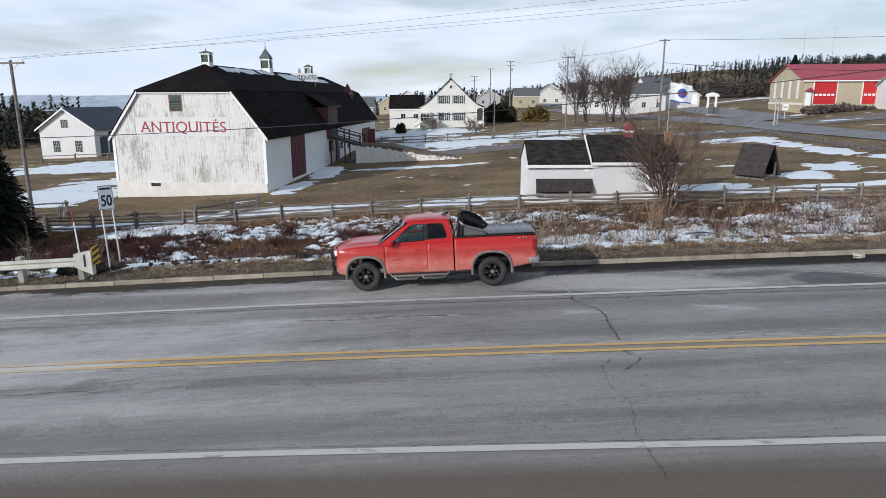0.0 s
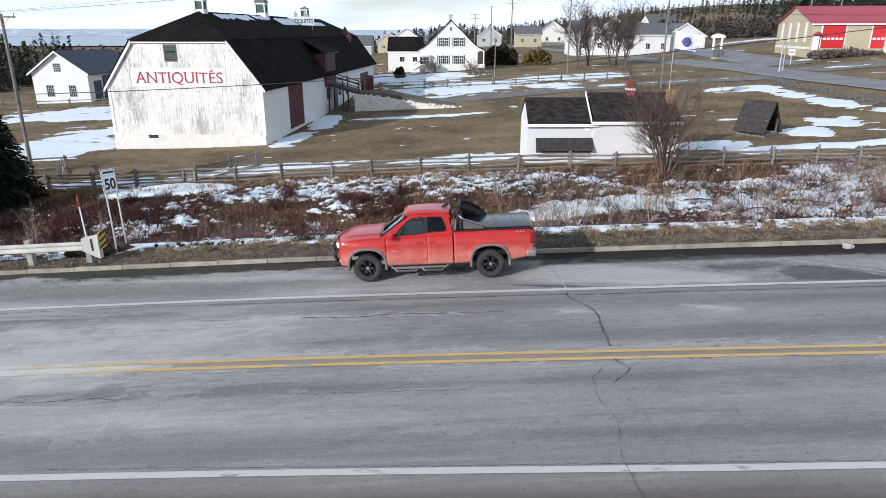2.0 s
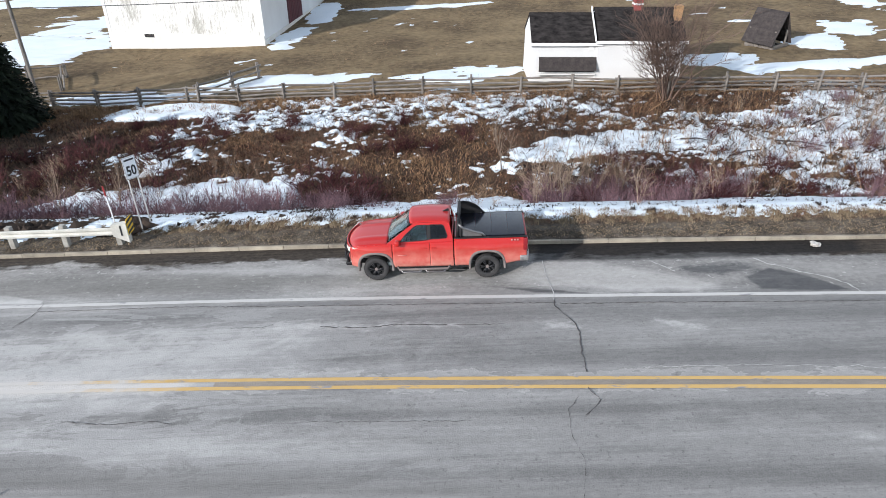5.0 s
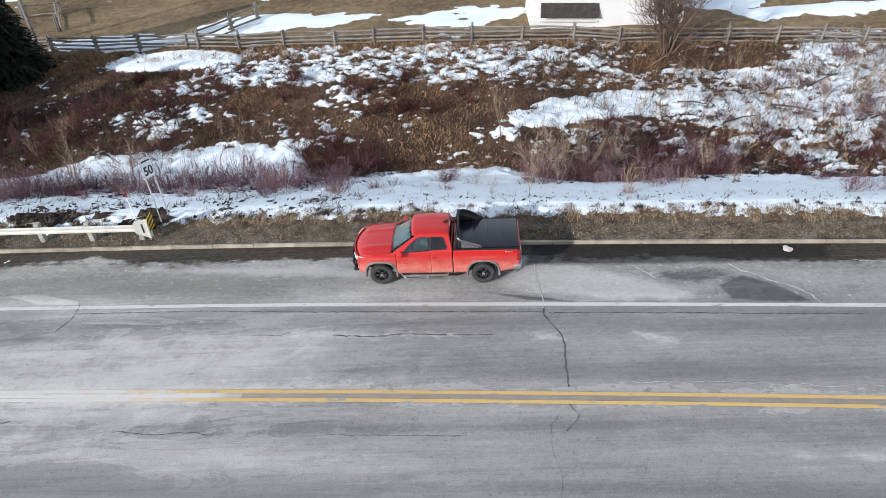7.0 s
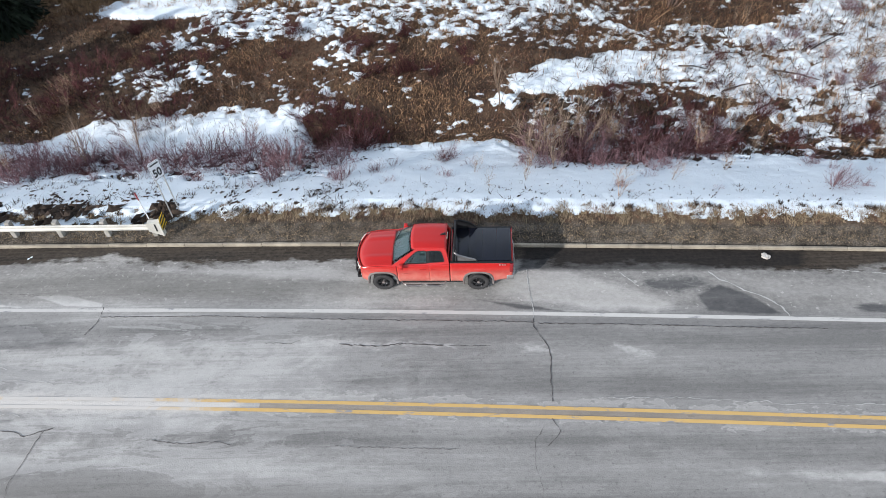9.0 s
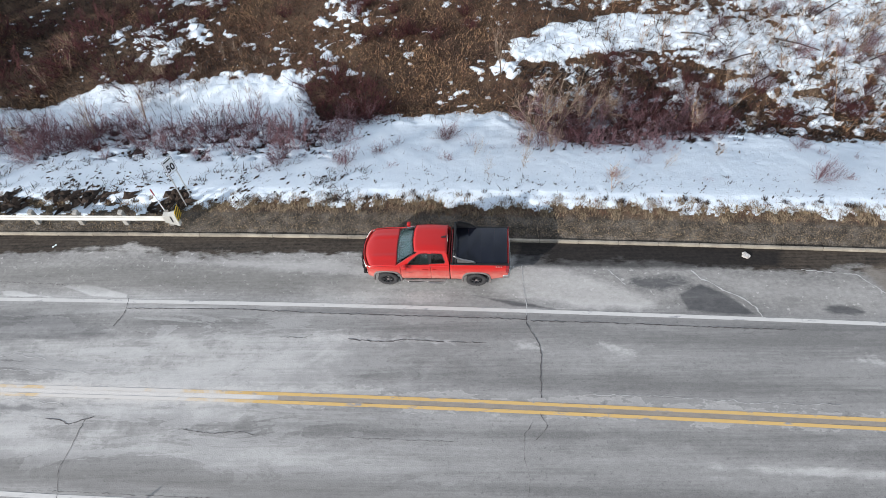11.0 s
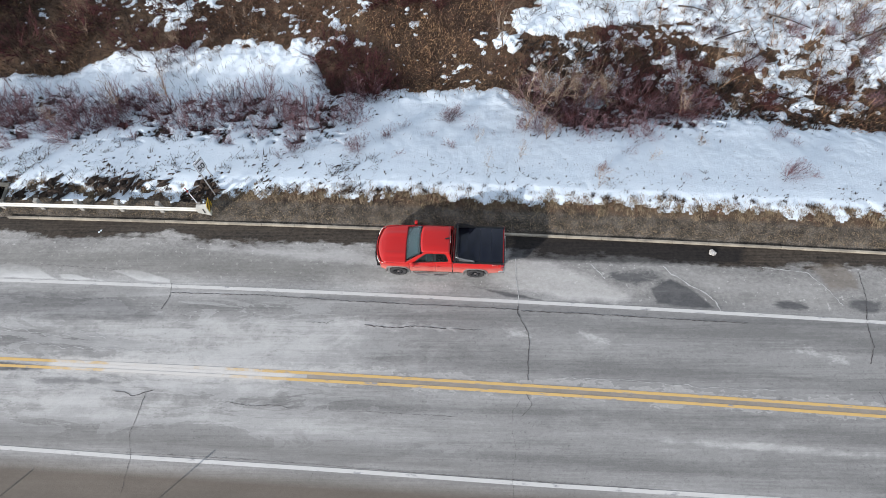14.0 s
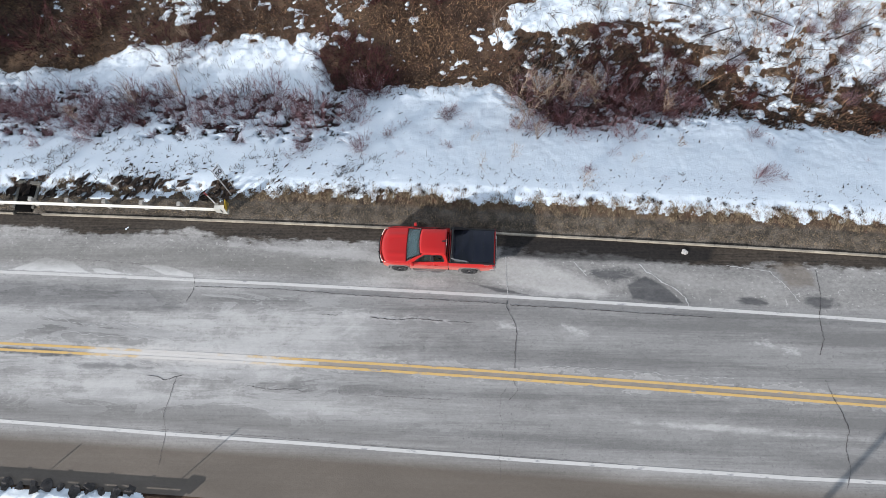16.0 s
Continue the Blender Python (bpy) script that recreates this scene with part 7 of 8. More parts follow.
# lump of old snow in the gutter, stones on the near edge
bm = bmesh.new()
bmesh.ops.create_icosphere(bm, subdivisions=3, radius=0.17)
for v in bm.verts:
    v.co *= 0.75 + 0.5 * noise.noise(v.co * 9 + Vector((3, 1, 2)))
    v.co.z *= 0.6
lump = tagged(part("snow_lump", bm, mat("dirty_ice", (0.62, 0.60, 0.56), 0.7, vary=0.3, size=0.12, fine=0.03, bump=0.5, second=(0.30, 0.26, 0.22))), "dirty lump of frozen snow in the gutter", "snow lump")
lump.location = (11.35, 17.45, float(land(11.35, 17.45)) + 0.06)
WET_ROCK = mat("wet_dark_rock", (0.075, 0.066, 0.06), 0.8, vary=0.4, size=0.3, fine=0.05, bump=0.8, second=(0.018, 0.016, 0.015))
stones = thing("boulder_row", "row of rough boulders along the near shoulder", "boulders")
for k in range(15):
    bm = bmesh.new()
    bmesh.ops.create_icosphere(bm, subdivisions=2, radius=0.3 if k % 3 else 0.2)
    for v in bm.verts:
        v.co *= 0.8 + 0.9 * noise.noise(v.co * 3.4 + Vector((k, 2, 5)))
        v.co.z *= 0.55
    x = -22.0 + 0.62 * k
    y = float(middle(x)) - 6.1 - 0.08 * math.sin(k * 2.1)
    o = part("boulder", bm, WET_ROCK, stones)
    o.location = (x, y, float(land(x, y)) + 0.02)
    o.rotation_euler = (0, 0, k)
sx_, sy_ = np.arange(-24, -8.8, 0.08), np.arange(2.9, 7.0, 0.08)
SX, SY = np.meshgrid(sx_, sy_)
SD = SY - middle(SX)
S = np.clip(0.55 - np.abs(SD + 6.62) * 2.2, -1, 1) + (rough_noise(SX, SY, 0.8, 1) - 0.5) * 1.6 - 0.25 * np.clip(SX + 13.5, 0, 9)
keep = S[:-1, :-1] > -0.45
sheet("snow", sx_, sy_, land(SX, SY) + 0.08 + 0.16 * np.clip(S, -0.6, 1), SNOW, keep, "old snow behind the near boulders", "snow", "stuff")

# cracks in the road
def crack(points, width, seed, material=None, name="crack"):
    r = random.Random(seed)
    P = []
    for (x0, y0), (x1, y1) in zip(points, points[1:]):
        n = max(2, int(math.hypot(x1 - x0, y1 - y0) / 0.10))
        for k in range(n):
            f = k / n
            P.append((x0 + (x1 - x0) * f + r.gauss(0, 0.012), y0 + (y1 - y0) * f + r.gauss(0, 0.012)))
    P.append(points[-1])
    w = [0.50 * width * r.uniform(0.3, 1.4) for _ in P]
    ribbon(name, P, w, 0.016, material or CRACK, parent=road_me)


crack([(3.02, 17.2), (3.0, 16.3), (3.1, 15.4), (3.05, 15.0)], 0.05, 0, SALT_CRUST, "salt_rim")
crack([(3.05, 15.0), (3.05, 14.7), (3.24, 14.26)], 0.05, 1)
crack([(3.24, 14.26), (3.45, 13.9), (3.49, 13.47), (3.42, 12.8), (3.39, 12.19), (3.38, 11.9)], 0.05, 2)
crack([(3.3, 11.35), (3.5, 10.95), (3.3, 10.7), (3.1, 10.5)], 0.035, 3)
crack([(3.05, 11.1), (2.75, 10.7), (2.7, 10.0), (2.85, 9.2), (2.68, 8.4), (2.72, 7.2)], 0.018, 4)
crack([(-11.85, 16.0), (-11.85, 15.3), (-12.1, 14.8)], 0.05, 5)
crack([(-12.0, 11.25), (-12.15, 10.4), (-12.35, 9.6), (-12.1, 8.8), (-12.2, 7.4)], 0.03, 6)
crack([(-13.4, 11.3), (-12.9, 11.25), (-12.5, 11.1), (-12.0, 11.25), (-11.7, 11.35)], 0.06, 7)
crack([(17.2, 16.6), (17.25, 15.5), (17.0, 14.3), (17.05, 13.4), (16.75, 12.7)], 0.06, 8)
crack([(16.8, 11.6), (17.0, 10.9)], 0.04, 9)
crack([(17.0, 10.9), (17.3, 10.2), (17.45, 9.5), (17.2, 8.8), (17.25, 7.9), (17.0, 7.2)], 0.06, 10)
crack([(-11.8, 15.55), (-8, 15.45), (-3.7, 15.17)], 0.045, 11)
crack([(-3.7, 15.17), (0, 15.0), (3.1, 14.85)], 0.05, 12)
crack([(3.2, 14.8), (6, 14.68), (9, 14.5), (12.3, 14.34)], 0.055, 13)
crack([(-5.8, 14.27), (-4.9, 14.2), (-4.6, 14.35)], 0.03, 14)
crack([(-3.3, 14.15), (-2.1, 14.02), (-1.2, 14.1), (0.1, 14.0)], 0.06, 15)
crack([(0.3, 13.98), (1.6, 13.95)], 0.035, 16)
crack([(-8.5, 10.9), (-7.6, 10.75), (-6.6, 10.8), (-6.1, 10.7)], 0.04, 17)
crack([(-3.0, 10.6), (-1, 10.5), (0.6, 10.45)], 0.025, 18)
crack([(-18, 16.9), (-14, 16.6)], 0.02, 19)
crack([(-13.0, 8.95), (-6, 8.65), (0, 8.3), (8, 7.9)], 0.022, 20)
# rims of dried salt where meltwater has run
for k, (pts, w) in enumerate((([(9.25, 5.5), (9.5, 5.15), (9.85, 5.0), (10.2, 4.7), (10.75, 4.42), (11.15, 4.05), (11.3, 3.64)], 0.10), ([(15.1, 5.56), (15.7, 4.98), (16.25, 4.17)], 0.06), ([(6.2, 5.43), (6.75, 4.8)], 0.07), ([(13.2, 5.7), (15.1, 5.56)], 0.05))):
    crack([(x, float(middle(x)) + d) for x, d in pts], w, 40 + k, SALT_CRUST, "salt_rim")
for k, pts in enumerate(([(-17.3, -0.62), (-16.2, -0.45), (-15.0, -0.5), (-13.8, -0.48), (-12.8, -0.6)], [(-17.2, -0.85), (-15.8, -1.1), (-14.4, -1.02), (-13.0, -1.0)], [(-19.5, 1.2), (-18.0, 1.35), (-16.8, 1.1), (-15.2, 1.25), (-14.0, 1.05)], [(-17.5, 0.75), (-16.0, 0.62), (-14.2, 0.7), (-12.0, 0.55)], [(4.5, 0.42), (7.0, 0.5), (10.0, 0.42), (13.5, 0.48)])):
    wavy = []
    for (x0, d0), (x1, d1) in zip(pts, pts[1:]):
        for f in (0.0, 0.17, 0.33, 0.5, 0.67, 0.83):
            x = x0 + (x1 - x0) * f
            wavy.append((x, float(middle(x)) + d0 + (d1 - d0) * f + 0.06 * math.sin(7.0 * x + k)))
    crack(wavy, 0.035, 60 + k, SALT_CRUST, "salt_rim")

# ---- plants ----
TAN_GRASS = strand("dry_grass", (0.086, 0.054, 0.032), (0.42, 0.265, 0.150))
BROWN_GRASS = strand("brown_grass", (0.032, 0.016, 0.011), (0.235, 0.124, 0.077))
VERGE_GRASS = strand("dull_verge_grass", (0.064, 0.048, 0.033), (0.36, 0.272, 0.172))
DARK_WEED = strand("dark_weeds", (0.014, 0.011, 0.010), (0.085, 0.062, 0.048))
RED_TWIG = strand("dark_red_twigs", (0.014, 0.006, 0.007), (0.135, 0.046, 0.046))
MAUVE_TWIG = strand("mauve_twigs", (0.040, 0.022, 0.028), (0.29, 0.175, 0.190))
TAN_TWIG = strand("tan_twigs", (0.12, 0.085, 0.06), (0.40, 0.30, 0.22))
WILLOW_TWIG = strand("willow_twigs", (0.045, 0.031, 0.025), (0.17, 0.115, 0.09))
BARK = mat("grey_bark", (0.16, 0.14, 0.12), 0.9, vary=0.3, size=0.4, fine=0.06, bump=0.5)
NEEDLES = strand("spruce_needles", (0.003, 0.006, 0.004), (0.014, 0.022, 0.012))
# far conifers are paler and greyer, with distance haze put into the colour
FAR_NEEDLES = strand("hazed_far_conifers", (0.014, 0.020, 0.014), (0.055, 0.060, 0.042))
FAR_TWIGS = strand("far_bare_woods", (0.06, 0.05, 0.045), (0.15, 0.12, 0.105))
GOLD_LEAF = strand("golden_cedar", (0.065, 0.045, 0.014), (0.18, 0.13, 0.04))
DARK_LEAF = strand("dark_cedar", (0.018, 0.018, 0.010), (0.06, 0.05, 0.025))


def blades(name, xs, ys, heights, width, lean, material, label, category="grass", drift=(0, 0), base=None, parent=None, seed=0):
    """Many bent blades in one mesh: two quads narrowing to a tip."""
    rs = np.random.RandomState(seed)
    n = len(xs)
    a = rs.rand(n) * 2 * np.pi
    side = np.stack([np.cos(a), np.sin(a), 0 * a], -1) * (width * (0.6 + 0.8 * rs.rand(n)))[:, None] / 2
    way = np.stack([rs.randn(n) * lean + drift[0], rs.randn(n) * lean + drift[1], np.ones(n)], -1)
    root = np.stack([xs, ys, (land(xs, ys) if base is None else base) - 0.02], -1)
    mid = root + way * (heights * 0.55)[:, None]
    tip = root + way * np.array([1.5, 1.5, 0.92]) * heights[:, None]
    V = np.stack([root - side, root + side, mid - side * 0.8, mid + side * 0.8, tip], 1).reshape(-1, 3)
    i = np.arange(n)[:, None] * 5
    T = np.concatenate([i + [[0, 1, 3]], i + [[0, 3, 2]], i + [[2, 3, 4]]], 1).reshape(-1, 3)
    me = bpy.data.meshes.new(name)
    me.vertices.add(len(V))
    me.vertices.foreach_set("co", V.ravel())
    me.loops.add(T.size)
    me.loops.foreach_set("vertex_index", T.ravel().astype(np.int32))
    me.polygons.add(len(T))
    me.polygons.foreach_set("loop_start", np.arange(0, T.size, 3, dtype=np.int32))
    me.update(calc_edges=True)
    me.materials.append(material)
    ob = new(name, me)
    if parent is not None:
        ob.parent = parent
    return tagged(ob, label, category, "", "stuff")


RS = np.random.RandomState(4)


def scatter(n, x0, x1, d0, d1):
    x = RS.uniform(x0, x1, n)
    return x, middle(x) + RS.uniform(d0, d1, n)


def rise(x, y):
    d = y - middle(x)
    return land(x, y) + hummocks(x, y, d)


# verge: tufts leaning away from the road
def tufts(n, x0, x1, d0, d1, each, radius):
    x, y = scatter(n, x0, x1, d0, d1)
    k = RS.randint(each // 2, each * 2, n)
    return np.repeat(x, k) + RS.randn(k.sum()) * radius, np.repeat(y, k) + RS.randn(k.sum()) * radius, np.repeat(RS.rand(n), k)


x, y, big = tufts(5600, -32, 32, 7.35, 8.6, 12, 0.06)
d = y - middle(x)
h = (0.025 + 0.08 * smooth(7.5, 8.4, d)) * (0.45 + 0.8 * big) * (0.6 + 0.6 * RS.rand(len(x)))
ok = (d > 7.0) & ~((x > -21.8) & (x < -20.6))
for lo, hi, m, lab in ((0.0, 0.72, VERGE_GRASS, "dry tan grass tufts along the kerb verge"), (0.72, 1.01, BROWN_GRASS, "dead brown grass tufts along the kerb verge")):
    k = ok & (((big * 7.31) % 1 >= lo) & ((big * 7.31) % 1 < hi))
    blades("verge_grass", x[k], y[k], h[k], 0.022, 0.6, m, lab, drift=(0.1, 0.6), seed=1)
x, y, big = tufts(760, -32, 32, 7.75, 8.8, 40, 0.09)
h = 0.05 + 0.09 * RS.rand(len(x)) * (0.4 + big)
k = big < 0.22
blades("verge_grass", x[k], y[k], h[k], 0.026, 0.35, DARK_WEED, "dark matted grass clumps at the snow's edge", drift=(0.05, 0.6), seed=15)
x, y, h = x[~k], y[~k], h[~k]
blades("verge_grass", x, y, h, 0.026, 0.35, VERGE_GRASS, "taller dry grass clumps at the snow's edge", drift=(0.05, 0.6), seed=14)
x, y, big = tufts(120, -9, 32, 8.5, 8.95, 50, 0.045)
blades("verge_grass", x, y, (0.05 + 0.10 * RS.rand(len(x))) * (0.5 + big), 0.030, 0.3, DARK_WEED, "dark clumps of dead grass standing in the snow's edge", drift=(0.05, 0.3), seed=16)
x, y = scatter(26000, -32, 32, 6.85, 7.6)
blades("verge_grass", x, y, 0.02 + 0.06 * RS.rand(len(x)), 0.022, 0.8, VERGE_GRASS, "short dead grass in the kerbside gravel", seed=11)
# bank
x, y = scatter(330000, -34, 34, 14.2, 33.0)
d = y - middle(x)
S = snow_depth(x, y)
k = ((S < 0.12 - 0.25 * RS.rand(len(x))) | (RS.rand(len(x)) < 0.05 + 0.10 * smooth(4, 12, x))) & (RS.rand(len(x)) < 0.25 + 1.1 * rough_noise(x, y, 1.2, 1) ** 1.5)
x, y, d = x[k], y[k], d[k]
tall = rough_noise(x, y, 2.6, 0)
h = (0.10 + 0.24 * RS.rand(len(x))) * (0.35 + 1.1 * tall)
# thicket zones: more dark blades, their colour carrying shade beneath the twigs
thick_zone = smooth(3.5, 5, x) * (1 - smooth(12.5, 14.5, x)) * (1 - smooth(18.5, 20.5, d)) + smooth(-8, -7, x) * (1 - smooth(-3.6, -2.6, x)) * (1 - smooth(18.8, 20, d)) + (1 - smooth(-5, -3, x)) * (1 - smooth(15.5, 16.5, d))
c = tall + 0.35 * RS.rand(len(x)) + 0.25 * smooth(29, 32, d) - 0.35 * thick_zone
sel = c > 0.82 - 0.16 * smooth(-8, -4, x) * (1 - smooth(2, 5, x))
blades("bank_grass", x[sel], y[sel], h[sel], 0.030, 0.40, TAN_GRASS, "matted tan grass on the ditch bank", drift=(0.05, -0.25), base=rise(x[sel], y[sel]), seed=2)
dk = ~sel & (RS.rand(len(x)) < 0.15 + 0.8 * (1 - smooth(-19, -12, x)) * (1 - smooth(26, 30, d)) + 0.75 * thick_zone)
blades("bank_grass", x[dk], y[dk], h[dk], 0.032, 0.45, DARK_WEED, "dark dead weeds matted on the ditch bank, shade in their colour", drift=(0.05, -0.25), base=rise(x[dk], y[dk]), seed=12)
sel = sel | dk
blades("bank_grass", x[~sel], y[~sel], h[~sel], 0.032, 0.45, BROWN_GRASS, "matted brown grass and weeds on the ditch bank", drift=(0.05, -0.25), base=rise(x[~sel], y[~sel]), seed=3)
# uncut fringe below the fence
x, y, big = tufts(1300, -34, 34, 30.4, 32.4, 12, 0.09)
blades("fence_grass", x, y, (0.12 + 0.28 * RS.rand(len(x))) * (0.5 + big), 0.030, 0.35, TAN_GRASS, "uncut tan grass along the rail fence", base=rise(x, y), seed=13)
# field grass behind the fence and round the buildings
x, y = RS.uniform(-45, 45, 60000), RS.uniform(44, 90, 60000) ** 1.0
k = rough_noise(x, y, 6, 2) > 0.38
x, y = x[k], y[k]
blades("field_grass", x, y, 0.03 + 0.05 * RS.rand(len(x)), 0.04, 0.9, TAN_GRASS, "short dry grass of the field", seed=5)
# stray weeds poking through the snow
x, y, big = tufts(850, -30, -3, 8.2, 12.0, 8, 0.06)
k = rough_noise(x, y, 1.0, 3) > 0.46
blades("snow_weeds", x[k], y[k], 0.06 + 0.16 * RS.rand(k.sum()), 0.030, 0.7, DARK_WEED, "dark weed stubs poking through snow", drift=(0.3, 0.3), base=rise(x[k], y[k]) + 0.06, seed=6)
x, y, big = tufts(900, -5, 30, 8.9, 14.4, 9, 0.045)
k = rough_noise(x, y, 1.0, 3) > 0.44
blades("snow_weeds", x[k], y[k], 0.03 + 0.11 * RS.rand(k.sum()), 0.036, 0.8, DARK_WEED, "dark weed stubs poking through snow", base=rise(x[k], y[k]) + 0.06, seed=7)
# upright dead stems
for x0, x1, d0, d1, n, m, lab in ((5, 32, 15.4, 30, 800, TAN_GRASS, "tall dead tan stems standing on the bank"), (5, 32, 15.4, 30, 800, DARK_WEED, "tall dark stems standing on the bank"), (-26, 6, 15.6, 21, 500, DARK_WEED, "tall dark stems in the ditch")):
    x, y, big = tufts(n, x0, x1, d0, d1, 3, 0.12)
    k = rough_noise(x, y, 2.0, 9) > 0.45
    blades("dead_stems", x[k], y[k], 0.35 + 0.9 * RS.rand(k.sum()), 0.020, 0.13, m, lab, base=rise(x[k], y[k]) + 0.02, seed=n)


def clods(name, label, spots, seed):
    """Dark clods and root stubs lying on snow: x from, to, distance from, to, number, size from, to."""
    rs = np.random.RandomState(seed)
    V, F = [], []
    for x0, x1, d0, d1, n, s0, s1 in spots:
        for _ in range(n):
            x = rs.uniform(x0, x1)
            y = float(middle(x)) + rs.uniform(d0, d1)
            if rough_noise(np.array(x), np.array(y), 0.9, 3) < 0.5:
                continue
            s, a = rs.uniform(s0, s1), rs.rand() * 1.2 + 0.2
            z = float(rise(np.array(x), np.array(y))) + 0.12
            c, w = math.cos(a), math.sin(a)
            ln, wd, ht = s * rs.uniform(0.8, 2.6), s * rs.uniform(0.25, 0.65), s * rs.uniform(0.6, 1.3)
            i = len(V)
            V += [(x + c * ln, y + w * ln, z), (x - w * wd, y + c * wd, z), (x - c * ln * 0.7, y - w * ln * 0.7, z - 0.02), (x + w * wd, y - c * wd, z), (x + rs.uniform(-0.4, 0.4) * s, y, z + ht), (x, y, z - 0.1)]
            F += [(i, i + 1, i + 4), (i + 1, i + 2, i + 4), (i + 2, i + 3, i + 4), (i + 3, i, i + 4), (i + 1, i, i + 5), (i + 2, i + 1, i + 5), (i + 3, i + 2, i + 5), (i, i + 3, i + 5)]
    mesh_from(name, V, F, DARK_WEED, label, "clods", "stuff")


clods("snow_clods", "dark clods and root stubs scattered on the snow", [(-28, -4, 8.2, 11.2, 620, 0.03, 0.09), (-28, -10.5, 7.6, 8.7, 620, 0.09, 0.24), (-26, -4, 12.0, 15.6, 2600, 0.04, 0.11), (-8, -2.5, 14.0, 16.0, 350, 0.06, 0.16), (-4, 26, 9.0, 14.5, 1500, 0.02, 0.06), (3.5, 14, 12.6, 20, 2200, 0.05, 0.15), (14, 24, 14.4, 18, 900, 0.05, 0.14)], 3)
# brush and flattened stalks on the snowy bank
x, y, big = tufts(1700, 4, 33, 15.5, 31.5, 6, 0.13)
k = rough_noise(x, y, 1.4, 6) > 0.40
blades("bank_stalks", x[k], y[k], 0.10 + 0.5 * RS.rand(k.sum()) ** 2, 0.034, 0.9, DARK_WEED, "flattened dead stalks on the snowy bank", base=rise(x[k], y[k]) + 0.08, seed=8)
x, y, big = tufts(1700, -16, 12, 25.0, 31.5, 5, 0.10)
blades("bank_stalks", x, y, 0.06 + 0.18 * RS.rand(len(x)) ** 2, 0.026, 0.7, DARK_WEED, "dark stubs on the snowy bank top", base=rise(x, y) + 0.08, seed=9)
x, y, big = tufts(170, 11, 33, 16, 31, 3, 0.2)
blades("bank_stalks", x, y, 0.5 + 0.7 * RS.rand(len(x)), 0.026, 1.3, TAN_GRASS, "long pale stalks fallen over the snow", drift=(0.8, 0.2), base=rise(x, y) + 0.1, seed=10)


def twigs(rs, height, spread, stems, forks, r, droop=0.0, curve=0.25, base=0.18):
    """Verts and faces of a multi-stemmed bush of thin three-sided twigs."""
    V, F = [], []

    def limb(p, way, length, rad, level):
        pts = [p]
        q = p
        w = way.copy()
        segs = (3 if level == 0 else 1) if stems > 10 else (3 if level == 0 else 2)
        for _ in range(segs):
            w = w + rs.randn(3) * curve * 0.5
            w[2] -= droop
            w /= np.linalg.norm(w)
            q = q + w * length / segs
            pts.append(q)
        a = np.cross(w, [0.3, 0.7, 0.2])
        a /= np.linalg.norm(a) + 1e-9
        b = np.cross(w, a)
        start = len(V)
        for j, c in enumerate(pts):
            rr = rad * (1 - 0.8 * j / segs)
            for t in (0, 2.1, 4.2):
                V.append(c + rr * (math.cos(t) * a + math.sin(t) * b))
        for j in range(segs):
            for t in range(3):
                u = start + 3 * j
                F.append((u + t, u + (t + 1) % 3, u + 3 + (t + 1) % 3, u + 3 + t))
        if level < len(forks):
            for _ in range(forks[level]):
                f = rs.uniform(0.3, 0.98)
                j = min(int(f * segs), segs - 1)
                o = pts[j] + (pts[j + 1] - pts[j]) * (f * segs - j)
                nw = w + rs.randn(3) * 0.55
                nw[2] = abs(nw[2]) * 0.8 + 0.25
                limb(o, nw / np.linalg.norm(nw), length * rs.uniform(0.3, 0.55), rad * 0.55, level + 1)

    for _ in range(stems):
        ang, out = rs.rand() * 2 * np.pi, rs.rand() ** 0.7 * spread
        way = np.array([math.cos(ang) * out, math.sin(ang) * out, 1.0])
        p = np.array([math.cos(ang), math.sin(ang), 0]) * rs.rand() ** 0.6 * base * height * min(1, spread)
        limb(p, way / np.linalg.norm(way), height * rs.uniform(0.6, 1.05), r * rs.uniform(0.7, 1.2), 0)
    return V, F


def bush_mesh(name, seed, material, *args, **kw):
    V, F = twigs(np.random.RandomState(seed), *args, **kw)
    me = bpy.data.meshes.new(name)
    me.from_pydata([tuple(v) for v in V], [], F)
    me.materials.append(material)
    return me


KINDS = {
    "thicket": [bush_mesh("mauve_thicket", s, MAUVE_TWIG, 1.15, 0.75, 26, (6, 2), 0.016, base=0.95) for s in (21, 22, 23, 24)],
    "dark": [bush_mesh("dark_thicket", s, RED_TWIG, 1.0, 0.9, 34, (5, 2), 0.019, base=1.0) for s in (25, 26, 27)],
    "red": [bush_mesh("red_shrub", s, RED_TWIG, 1.15, 0.85, 34, (5, 2), 0.014) for s in (1, 2, 3)],
    "mauve": [bush_mesh("mauve_shrub", s, MAUVE_TWIG, 1.05, 0.9, 34, (6, 2), 0.013) for s in (4, 5, 6)],
    "tan": [bush_mesh("sapling", s, TAN_TWIG, 1.9, 0.15, 4, (8, 2), 0.016) for s in (7, 8, 9)],
    "low": [bush_mesh("low_shrub", s, MAUVE_TWIG, 0.55, 1.1, 18, (4, 2), 0.007) for s in (10, 11)],
    "stalk": [bush_mesh("stalks", s, TAN_TWIG, 1.1, 0.28, 14, (2,), 0.007) for s in (12, 13)],
}
